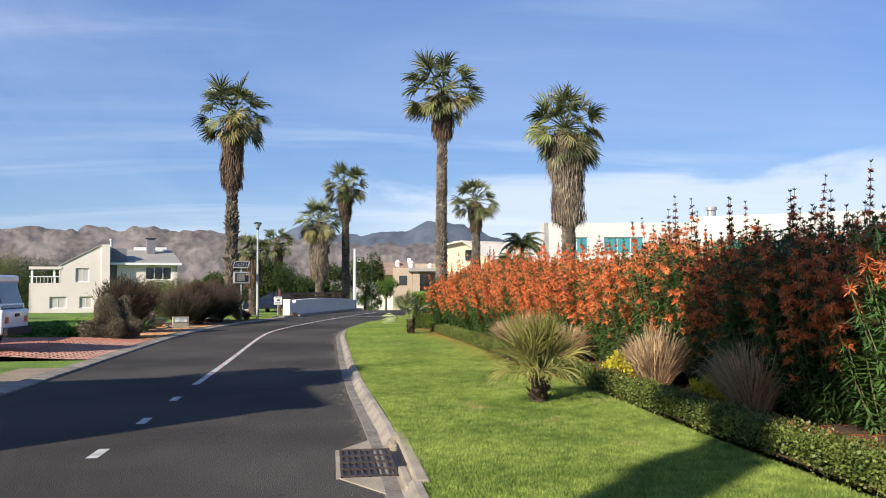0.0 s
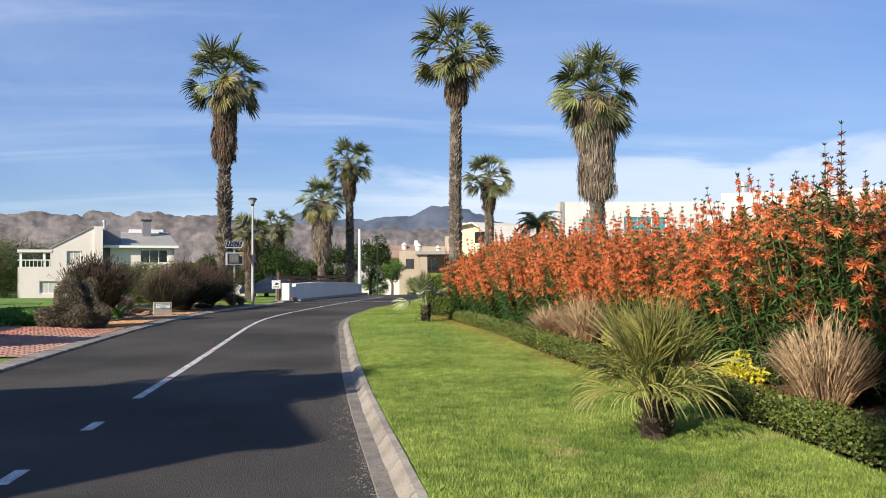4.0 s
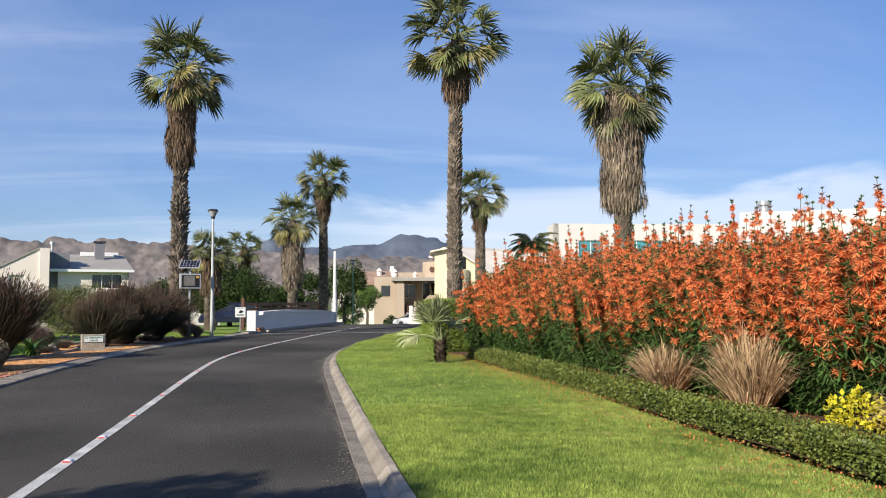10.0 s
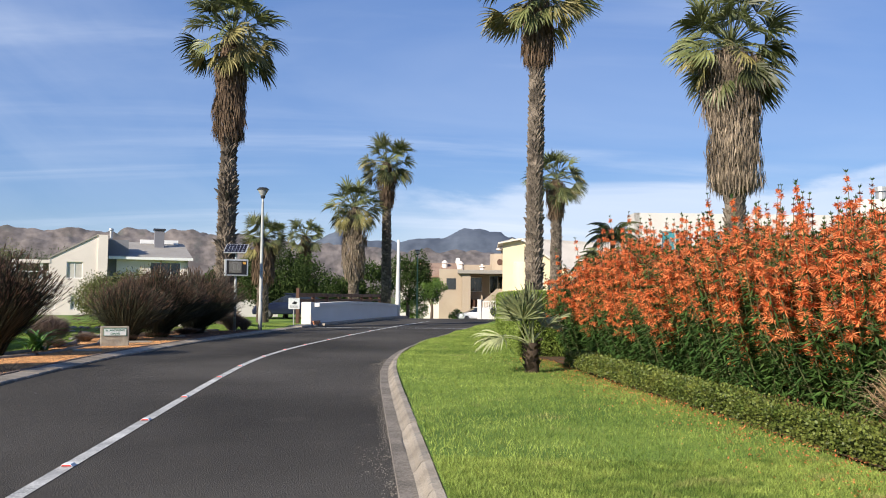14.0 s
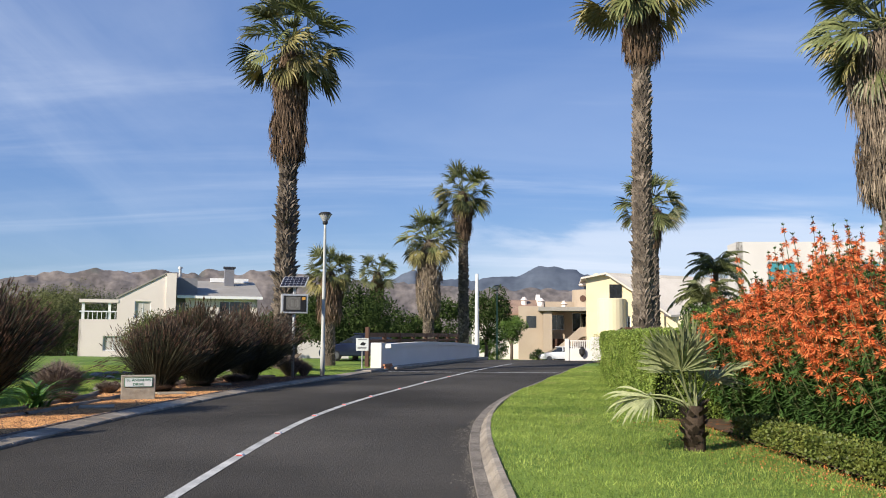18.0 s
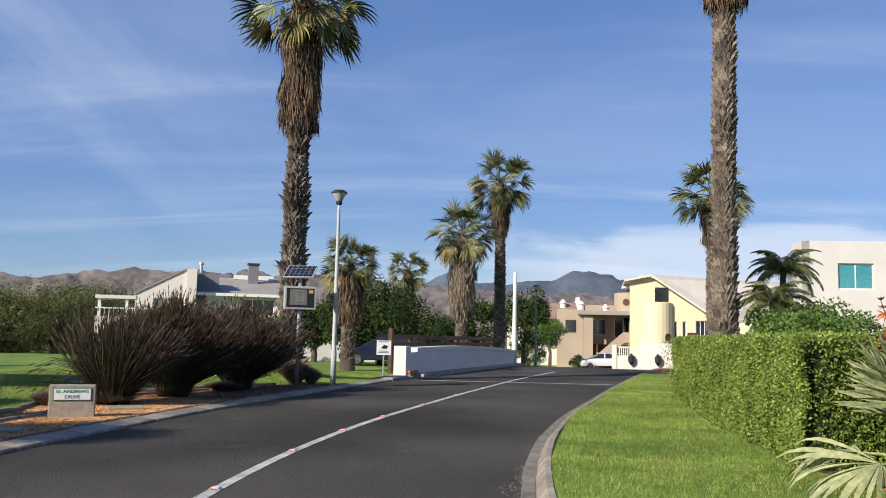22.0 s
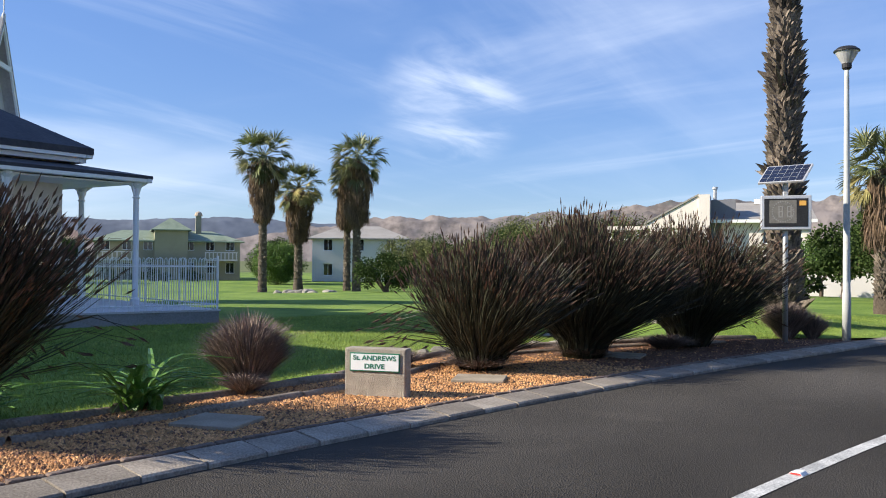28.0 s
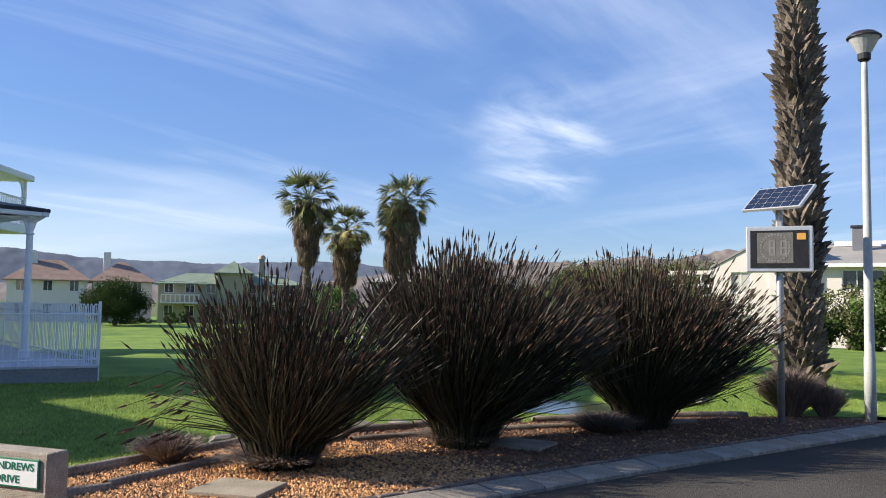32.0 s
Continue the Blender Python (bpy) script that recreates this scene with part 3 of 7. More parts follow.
stripe("centre_line", 15.45, 62.0, 0.115)
# a thin stop line across the lanes before the bridge
strip("stop_line", lambda y: road_left(y) + 0.1, lambda y: road_right(y) - 0.1, (51.9, 52.1), lambda x, y: level(x, y) + 0.006, M["paint"], 8, "", "structure", road)

# road studs on the stripe
stud_bm = prism([(-0.048, 0), (0.048, 0), (0.032, 0.018), (-0.032, 0.018)], -0.045, 0.045, axis="y")
stud = base("road_stud", pose(0, 0, 0), "white road stud with a red reflector on the centre line", "road stud", "studs along the centre line")
part("body", stud_bm, M["plate_white"], stud)
part("reflector", prism([(-0.040, 0.003), (0.040, 0.003), (0.030, 0.014), (-0.030, 0.014)], -0.050, -0.046, axis="y"), M["stud_red"], stud, "red reflector")
stud_ys = [17.6, 19.2, 20.6, 22.4, 24.9, 27.0, 29.8, 32.0, 34.6, 36.9, 39.2, 42.0, 45.1, 48.6]
for i, y in enumerate(stud_ys):
    m = pose(float(road_line(y)), y, 0.007, 0, 0, on_road(road_line, y))
    if i:
        copy_thing(stud, m)
    else:
        stud.matrix_world = m

# ---- kerbs ----
def kerb_width(y):
    """How far the kerb and gutter are drawn out beside the storm drain."""
    return np.interp(y, (0, 60), (1.0, 1.0))


def lawn_edge(y):
    return road_right(y) + 0.29 * kerb_width(y)


RIGHT_KERB = [(0.0, -0.06), (0.0, 0.004), (0.13, 0.006), (0.17, 0.035), (0.20, 0.085), (0.225, 0.105), (0.285, 0.112), (0.295, 0.10), (0.295, -0.06)]
LEFT_KERB = [(0.0, -0.06), (0.0, 0.028), (-0.018, 0.042), (-0.30, 0.075), (-0.32, 0.07), (-0.33, -0.06)]


def kerb_piece(profile, length, gap, mat):
    bm = prism([(a, b) for a, b in profile], -length / 2 + gap, length / 2 - gap, axis="y")
    me = bpy.data.meshes.new("kerb_stone")
    bm.to_mesh(me)
    bm.free()
    me.materials.append(mat)
    return me


kerb_right = tagged(new("kerb_right", None), "pale concrete kerb and gutter along the lawn", "kerb", "", "structure")
kerb_left = tagged(new("kerb_left", None), "low sloping concrete kerb blocks beside the gravel bed", "kerb", "", "structure")
for parent, profile, step, x_of, y_end in ((kerb_right, RIGHT_KERB, 1.0, road_right, 68), (kerb_left, LEFT_KERB, 0.5, road_left, 53.5)):
    meshes = [kerb_piece(profile, step, 0.008, M["concrete" if parent is kerb_right else "kerb_grey"]) for _ in range(2)]
    y, k = -4.0, 0
    while y < y_end:
        a = on_road(x_of, y + step / 2)
        run = step * math.cos(radians(a))
        if not (parent is kerb_right and 7.0 < y + run / 2 < 9.2):
            ob = child("kerb_stone", meshes[k % 2], parent)
            yc = y + run / 2
            ob.matrix_world = pose(float(x_of(yc)), yc, float(level(0, yc)) + random.uniform(-0.004, 0.004), 0, random.uniform(-0.5, 0.5), a + random.uniform(-0.4, 0.4))
            if parent is kerb_right:
                ob.matrix_world = ob.matrix_world @ Matrix.Diagonal((float(kerb_width(yc)), 1, 1, 1))
        y += run
        k += 1

# dirt and loose grit washed into the gutter
M["gutter"] = material("gutter dirt", (0.115, 0.098, 0.080), (0.285, 0.248, 0.205), 2.5, 0.95, bump=0.4, fine=50, span=0.25)
strip("gutter_dirt", lambda y: road_right(y) + 0.008, lambda y: road_right(y) + 0.135 + 0.012 * np.sin(y * 2.1) + 0.01 * np.sin(y * 5.3), np.arange(-4, 60, 0.5), lambda x, y: level(x, y) + 0.0125, M["gutter"], 2, "dark washed-in dirt along the gutter")["category"] = "gutter"
g = np.random.default_rng(91)
n = 4200
y = g.uniform(2, 34, n)
x = road_right(y) - np.abs(g.normal(0, 0.13, n)) * (0.35 + 0.65 * (np.sin(y * 0.9) * np.sin(y * 2.3) > 0))
s_ = g.uniform(0.003, 0.009, (n, 1, 1))
shape = np.array([(1, 0, 0), (-0.7, 0.6, 0), (-0.5, -0.8, 0), (0, 0, 0.9)])
v = shape[None] * s_ + np.stack([x, y, np.full(n, 0.001)], -1)[:, None]
k = np.arange(n)[:, None] * 4
M["grit"] = material("pale loose grit", (0.11, 0.095, 0.08), (0.27, 0.24, 0.20), 8, 0.95, vary="island", spread=0.4)
tagged(new("road_grit", mesh_of("road_grit", v.reshape(-1, 3), np.concatenate([k + (0, 1, 3), k + (1, 2, 3), k + (2, 0, 3)]), M["grit"])), "pale loose grit along the road's edge", "grit", "", "stuff")

# storm drain let into the gutter
drain = base("storm_drain", pose(0.375, 8.2, 0.0), "rusty cast-iron storm drain grid in a concrete apron", "drain")
bm = prism([(-0.30, -0.64), (0.22, -0.64), (0.22, -1.35), (0.12, -1.35)], -0.1, 0.012)
prism([(-0.30, 0.64), (0.22, 0.64), (0.22, 1.35), (0.12, 1.35)], -0.1, 0.012, bm=bm)
box(-0.33, -0.64, -0.1, -0.29, 0.64, 0.014, bm=bm)
box(0.30, -1.30, -0.1, 0.42, 1.05, 0.118, 0.02, bm=bm)
box(0.22, -1.30, -0.1, 0.30, -0.50, 0.07, 0.015, bm=bm)
box(0.22, 0.55, -0.1, 0.30, 1.05, 0.07, 0.015, bm=bm)
part("apron", bm, M["slab"], drain)
# black plate just above the road paints the darkness between the bars
part("pit", box(-0.288, -0.638, -0.05, 0.30, 0.638, 0.006), M["black"], drain, "black plate painting the shade below the grid bars")
for i in range(9):
    part("grid_bar", box(-0.288 + i * 0.0605, -0.638, 0.0065, -0.264 + i * 0.0605, 0.638, 0.020), M["cast"], drain)
for i in range(5):
    part("cross_bar", box(-0.288, -0.638 + i * 0.306, 0.0065, 0.22, -0.586 + i * 0.306, 0.022), M["cast"], drain)
# thin black plate, the shade of the kerb opening put into colour
part("inlet", box(0.285, -0.49, 0.0, 0.299, 0.54, 0.085), M["black"], drain)

# ---- lawns ----
def hedge_line(y):
    return np.interp(y, (-20, 6, 14, 32, 34, 45, 60), (4.1, 4.05, 3.95, 3.68, 3.2, 4.5, 9.0))


def right_lawn_z(x, y):
    return level(x, y) + 0.10 + 0.02 * np.sin(x * 1.7 + y * 0.6)


lawn_right = strip("lawn_right", lawn_edge, lambda y: np.maximum(hedge_line(y) - np.where(y < 32, 0.09, 0.0), road_right(y) + 1.2), np.arange(-20, 64.1, 0.5), right_lawn_z, M["lawn"], 8, "short bright green mown lawn between kerb and hedge")
lawn_right["category"] = "lawn"


def inner(y):
    """The back edge of the gravel bed."""
    return np.interp(y, (28, 31, 34, 37.8, 39.5, 41, 43.2, 46, 48, 49, 54), (-9.6, -8.6, -7.5, -7.5, -7.9, -8.1, -7.4, -5.9, -4.1, -3.5, -2.6))


def left_lawn_z(x, y):
    berm = 0.30 * np.exp(-(((x + 6.4) / 1.8) ** 2 + ((y - 50.3) / 2.6) ** 2))
    pond = -0.35 * np.exp(-(((x + 8.4) / 1.5) ** 2 + ((y - 47) / 1.6) ** 2))
    roll = 0.10 * np.sin(x * 0.21 + 1) * np.sin(y * 0.17) * smooth(10, 20, -x)
    rise = 0.2 * np.exp(-(((x + 17) / 6) ** 2 + ((y - 41) / 7) ** 2))
    return level(x, y) + 0.02 + berm + pond + roll + rise


lawn_left = strip("lawn_left", -130.0, lambda y: np.where(y < 49, inner(np.maximum(y, 31)), road_left(y) - 0.33), np.concatenate([np.arange(31, 70, 0.6), np.arange(70, 170, 3.0)]), left_lawn_z, M["lawn"], 110, "wide mown fairway lawn with a shallow pond")
lawn_left["category"] = "lawn"
rng = np.random.default_rng(5)


def turf(name, n, xa, xb, ya, yb, height, label, z_of):
    y = rng.uniform(ya, yb, n)
    u = rng.uniform(0, 1, n)
    a, b = xa(y), xb(y)
    x = a + (b - a) * u
    p = np.stack([x, y, z_of(x, y) - 0.004], -1)
    h = height * rng.uniform(0.5, 1.3, (n, 1))
    d = np.stack([rng.normal(0, 0.5, n), rng.normal(0, 0.5, n), np.ones(n)], -1)
    ang = rng.uniform(0, math.pi, n)
    side = np.stack([np.cos(ang), np.sin(ang), np.zeros(n)], -1) * 0.0038
    v = np.stack([p - side, p + side, p + d * h], 1).reshape(-1, 3)
    return tagged(new(name, mesh_of(name, v, np.arange(3 * n).reshape(n, 3), M["blade"])), label, "grass", "", "stuff")


turf("grass_near", 600000, lambda y: lawn_edge(y) + 0.01, lambda y: hedge_line(y) - 0.10, 3.5, 22, 0.034, "short bright green mown grass beside the kerb", right_lawn_z)
turf("grass_far", 150000, lambda y: lawn_edge(y) + 0.01, lambda y: hedge_line(y) - 0.03, 22, 56, 0.04, "short bright green mown grass beside the kerb", right_lawn_z)
turf("grass_left", 200000, lambda y: -15 + 0 * y, lambda y: np.where(y < 49, inner(y) - 0.08, road_left(y) - 0.4), 33, 56, 0.045, "mown grass of the fairway", left_lawn_z)

# orange petals blown onto the grass below the shrubs
y = rng.uniform(14, 33, 6000)
x = hedge_line(y) - np.abs(rng.normal(0, 0.40, 6000)) - 0.02
fallen = np.stack([x, y, right_lawn_z(x, y) + 0.022], -1)
d = rng.normal(0, 1, (6000, 3)) * (1, 1, 0.25)
tagged(new("fallen_petals", mesh_of("fallen_petals", *diamonds(fallen, unit(d) * 0.035, unit(np.cross(d, (0.1, 0.2, 1))) * 0.008), M["orange"])), "fallen orange petals strewn over the grass", "petals", "", "stuff")

# ---- shrub bed behind the low hedge ----
strip("shrub_bed", hedge_line, 16.0, np.arange(-20, 34.1, 1.0), lambda x, y: level(x, y) + 0.12 + 0.08 * smooth(4, 6, x), M["soil"], 12, "brown soil bed strewn with fallen orange petals")["category"] = "soil bed"
strip("far_lawn", lambda y: np.maximum(hedge_line(y), road_right(y) + 1.2), 40.0, np.arange(34, 80.1, 2.0), lambda x, y: level(x, y) + 0.10, M["lawn"], 8, "lawn behind the clipped hedge")["category"] = "lawn"


def leafy_box(name, corners_of, y0, y1, height, n, size, mat, label, core_mat):
    """A clipped hedge along y: a dark core painted as inner shade, leaves on its sides and top with an uneven outline.
    """
    th = base(name, pose(0, 0, 0), label, "hedge")
    g = np.random.default_rng(int(y0 * 7) + 3)
    y = g.uniform(y0, y1, n)
    a, b = corners_of(y)
    face = g.choice(4, n, p=(0.40, 0.34, 0.13, 0.13))
    u, w = g.uniform(0, 1, n), g.uniform(0, 1, n) ** 0.8
    wob = 0.022 * height ** 0.5 * (np.sin(y * 5.1) + np.sin(y * 2.3 + 1) + np.sin(w * 9 + y * 3))
    x = np.select([face == 0, face == 1, face == 2], [a - wob, a + (b - a) * u, b + wob], a + (b - a) * u)
    z = np.select([face == 0, face == 1, face == 2], [w * height, height + wob * 0.8, w * height], w * height)
    y = np.where(face == 3, np.where(u < 0.5, y0, y1) + wob, y)
    out = np.stack([np.select([face == 0, face == 2], [-1.0, 1.0], 0.0), np.where(face == 3, np.where(u < 0.5, -1.0, 1.0), 0.0), np.where(face == 1, 1.0, 0.25)], -1)
    p = np.stack([x, y, z + 0.11 + level(x, y)], -1) + g.normal(0, 0.018, (n, 3)) - out * g.uniform(0, 0.05, (n, 1))
    child("foliage", mesh_of("foliage", *scatter_leaves(p, out, size, g, 0.0, 0.42), mat), th)
    # solid boxes whose near-black colour paints the shade behind the leaves
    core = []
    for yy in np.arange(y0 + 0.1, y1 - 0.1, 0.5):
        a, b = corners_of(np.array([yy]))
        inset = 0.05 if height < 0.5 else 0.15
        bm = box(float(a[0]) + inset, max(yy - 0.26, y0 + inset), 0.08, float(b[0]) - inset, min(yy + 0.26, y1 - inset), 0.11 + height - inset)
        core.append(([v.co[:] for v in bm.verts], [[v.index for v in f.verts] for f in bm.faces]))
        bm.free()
    child("twig_core", mesh_of("twig_core", *join(core), core_mat), th, "near-black core boxes painted as inner shade")
    return th


y = rng.uniform(5, 31, 7000)
x = hedge_line(y) + 0.48 + np.abs(rng.normal(0, 0.35, 7000))
d = rng.normal(0, 1, (7000, 3)) * (1, 1, 0.25)
litter = np.stack([x, y, level(x, y) + 0.135 + 0.08 * smooth(4, 6, x)], -1)
tagged(new("petal_litter", mesh_of("petal_litter", *diamonds(litter, unit(d) * 0.05, unit(np.cross(d, (0.1, 0.2, 1))) * 0.011), M["orange"])), "orange petal litter on the soil behind the hedge", "petals", "", "stuff")
y = rng.uniform(4, 24, 1500)
x = hedge_line(y) + rng.uniform(0.12, 0.46, 1500)
d = rng.normal(0, 1, (1500, 3)) * (1, 1, 0.3)
tagged(new("hedge_litter", mesh_of("hedge_litter", *diamonds(np.stack([x, y, level(x, y) + 0.385 + rng.uniform(-0.02, 0.02, 1500)], -1), unit(d) * 0.045, unit(np.cross(d, (0.1, 0.2, 1))) * 0.010), M["calyx"])), "dry brown flower litter on top of the low hedge", "petals", "", "stuff")
M["litter"] = material("fallen petal litter", (0.14, 0.055, 0.028), (0.48, 0.185, 0.075), 5, 0.95, bump=0.8, fine=55, span=0.22)
strip("litter_strip", lambda y: hedge_line(y) + 0.40, lambda y: hedge_line(y) + 0.98 + 0.1 * np.sin(y * 1.3), np.arange(4, 31.4, 0.5), lambda x, y: level(x, y) + 0.135 + 0.08 * smooth(4, 6, x), M["litter"], 3, "orange-brown petal litter along the back of the hedge")["category"] = "litter"
# near-black: the hedge's inner shade is put into this colour
M["hedge_core"] = material("hedge inside, shade painted in", (0.012, 0.022, 0.006), (0.035, 0.05, 0.014), 12, 0.95, bump=1.0)
strip("hedge_trench", lambda y: hedge_line(y) - 0.10, lambda y: hedge_line(y) + 0.06, np.arange(-4, 31.4, 0.5), lambda x, y: level(x, y) + 0.035, M["soil"], 2, "dark earth edge cut along the foot of the hedge")["category"] = "soil"
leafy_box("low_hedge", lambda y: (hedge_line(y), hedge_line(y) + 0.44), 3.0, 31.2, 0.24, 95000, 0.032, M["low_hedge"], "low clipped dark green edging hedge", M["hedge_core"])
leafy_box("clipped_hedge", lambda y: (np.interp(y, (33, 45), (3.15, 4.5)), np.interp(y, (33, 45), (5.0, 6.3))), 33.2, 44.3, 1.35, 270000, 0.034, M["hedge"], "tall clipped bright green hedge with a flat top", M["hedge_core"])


# ---- orange flowering shrubs ----
def flower_shrub(seed, height, spread, stems, bloom=1.0, whorls=(4, 9), spires=0.0, budded=False):
    """Upright stems with drooping leaves, stacked orange whorls, and spires of small buds on the tallest."""
    g = np.random.default_rng(seed)
    th = base("flowering_shrub", pose(0, 0, 0), "tall green shrub with whorls of orange flowers", "shrub", "row of orange shrubs behind the hedge")
    st, leaf, flower, old = [], [], [], []
    lobes = g.uniform(0, 2 * math.pi, 3)
    for i in range(stems):
        ang, r = g.uniform(0, 2 * math.pi), spread * math.sqrt(g.uniform(0, 1))
        h = height * (0.42 + 0.55 * g.uniform(0, 1) ** 0.75) * (1 - 0.20 * (r / spread) ** 2)
        spire = g.uniform() < spires
        if spire:
            h = height * (g.uniform(1.02, 1.15) if budded else g.uniform(0.98, 1.06))
        foot = np.array((0.35 * r * math.cos(ang), 0.35 * r * math.sin(ang), 0))
        tip = np.array((r * math.cos(ang), r * math.sin(ang), h)) + g.normal(0, 0.05, 3) * (1, 1, 0)
        mid = (foot + tip) / 2 + np.array((0.10 * r * math.cos(ang), 0.10 * r * math.sin(ang), 0))

        def on_stem(t):
            return (1 - t) ** 2 * foot + 2 * t * (1 - t) * mid + t * t * tip
        st.append(tube([on_stem(t) for t in np.linspace(0, 1, 6)], [0.010, 0.009, 0.008, 0.007, 0.006, 0.004], 3))
        blooms = int(g.integers(*whorls)) + (4 if spire and not budded else 0)
        bare = min(abs((ang - a + math.pi) % (2 * math.pi) - math.pi) for a in lobes) < 0.5
        if not spire and (g.uniform() > bloom * float(smooth(0.36, 0.62, h / height)) or (bare and g.uniform() < 0.5 * (1.5 - bloom))):
            blooms = int(g.integers(0, 2))
        z, top = h, 1.0
        # small green and dark red buds towards the tip
        for k in range(int(g.integers(6, 10)) if spire and budded else int(g.integers(1, 3))):
            c = on_stem(max(0.3, z / h))
            n = 6 if k == 0 else (22 if budded else 12)
            fa = np.linspace(0, 2 * math.pi, n, endpoint=False) + g.uniform(0, 1)
            ln = (0.036 if k == 0 else min(0.078 if budded else 0.066, 0.042 + 0.006 * k)) * g.uniform(0.85, 1.15, (n, 1))
            d = np.stack([np.cos(fa), np.sin(fa), g.uniform(0.4, 1.0, n) if k == 0 else g.uniform(-0.4, 0.6, n)], -1) * ln
            side = np.stack([-np.sin(fa), np.cos(fa), g.uniform(-0.5, 0.5, n)], -1) * 0.0095
            (leaf if k < 1 else old).append(diamonds(np.repeat(c[None], n, 0), d, side))
            z -= 0.068 if budded else 0.05
        for k in range(blooms):
            t = max(0.25, z / h)
            c = on_stem(t)
            top = t
            n = 54
            fa = g.uniform(0, 2 * math.pi, n)
            size = (min(0.092, 0.056 + 0.012 * k) if spire else 0.094) * g.uniform(0.75, 1.15)
            droop = g.uniform(-0.75, 0.45, n)
            d = np.stack([np.cos(fa), np.sin(fa), droop], -1) * size * g.uniform(0.7, 1.1, (n, 1)) / np.sqrt(1 + 0.5 * droop ** 2)[:, None]
            side = np.stack([-np.sin(fa), np.cos(fa), g.uniform(-0.8, 0.8, n)], -1) * 0.0062
            dead = k > 5 and g.uniform() < 0.6
            (old if dead else flower).append(diamonds(np.repeat(c[None], n, 0) + np.stack([0 * fa, 0 * fa, g.uniform(-0.008, 0.022, n)], -1), d * (0.6 if dead else 1.0), side))
            z -= 0.085 * g.uniform(0.8, 1.9)
        for t in np.arange(0.08, max(0.2, z / h + 0.05), 0.034):
            c = on_stem(t)
            n = 4
            fa = np.linspace(0, 2 * math.pi, n, endpoint=False) + g.uniform(0, 3)
            ln = g.uniform(0.08, 0.17, (n, 1))
            d = np.stack([np.cos(fa), np.sin(fa), g.uniform(-0.6, 0.35, n)], -1) * ln
            side = np.stack([-np.sin(fa), np.cos(fa), g.uniform(-0.5, 0.5, n)], -1) * ln * 0.095
            leaf.append(diamonds(np.repeat(c[None], n, 0), d, side))
    child("stem_mass", mesh_of("stem_mass", *join(st), M["lion_stem"]), th)
    child("foliage", mesh_of("foliage", *join(leaf), M["lion_leaf"]), th)
    child("blossom_mass", mesh_of("blossom_mass", *join(flower), M["orange"]), th, "bright orange flower whorls")
    tagged(child("spent_bloom_mass", mesh_of("spent_bloom_mass", *join(old), M["calyx"]), th, "small dark red flower buds"), "", "", "", "stuff")
    return th


kinds = [flower_shrub(40 + i, h, 0.84, 165, b, w, p) for i, (h, b, w, p) in enumerate(((1.66, 0.96, (3, 7), 0.02), (1.74, 0.94, (3, 7), 0.03), (1.64, 0.62, (2, 6), 0.02), (1.70, 0.94, (3, 7), 0.02)))]
near_kinds = [flower_shrub(60 + i, h, 0.84, 150, b, w, p, True) for i, (h, b, w, p) in enumerate(((1.70, 0.60, (2, 5), 0.014), (1.74, 0.36, (1, 4), 0.007), (1.66, 0.62, (2, 5), 0.014)))]
g = np.random.default_rng(77)
rows_of_shrubs = []
for y in np.arange(2.6, 32.4, 0.9):
    tall = np.interp(y, (2, 6, 9, 14, 19, 21, 25, 31), (1.40, 1.40, 1.41, 1.37, 1.30, 1.30, 1.40, 1.38))
    near_x = np.interp(y, (2, 18, 21, 24, 29, 32), (5.6, 5.55, 5.35, 5.05, 4.75, 4.5))
    rows_of_shrubs.append((near_x + g.uniform(-0.15, 0.15), y + g.uniform(-0.2, 0.2), tall * g.uniform(0.92, 1.08)))
    rows_of_shrubs.append((near_x + 1.0 + g.uniform(-0.15, 0.15), y + 0.45 + g.uniform(-0.2, 0.2), tall * 1.08 * g.uniform(0.92, 1.1)))
used_kinds = []
for i, (x, y, s) in enumerate(rows_of_shrubs):
    m = pose(x, y, 0.15, 0, 0, g.uniform(0, 360))
    pool = near_kinds if y < 13.5 else kinds
    src = pool[i % len(pool)]
    ob = copy_thing(src, m) if src in used_kinds else src
    used_kinds.append(src)
    ob.matrix_world = m @ Matrix.Diagonal((1, 1, s, 1))


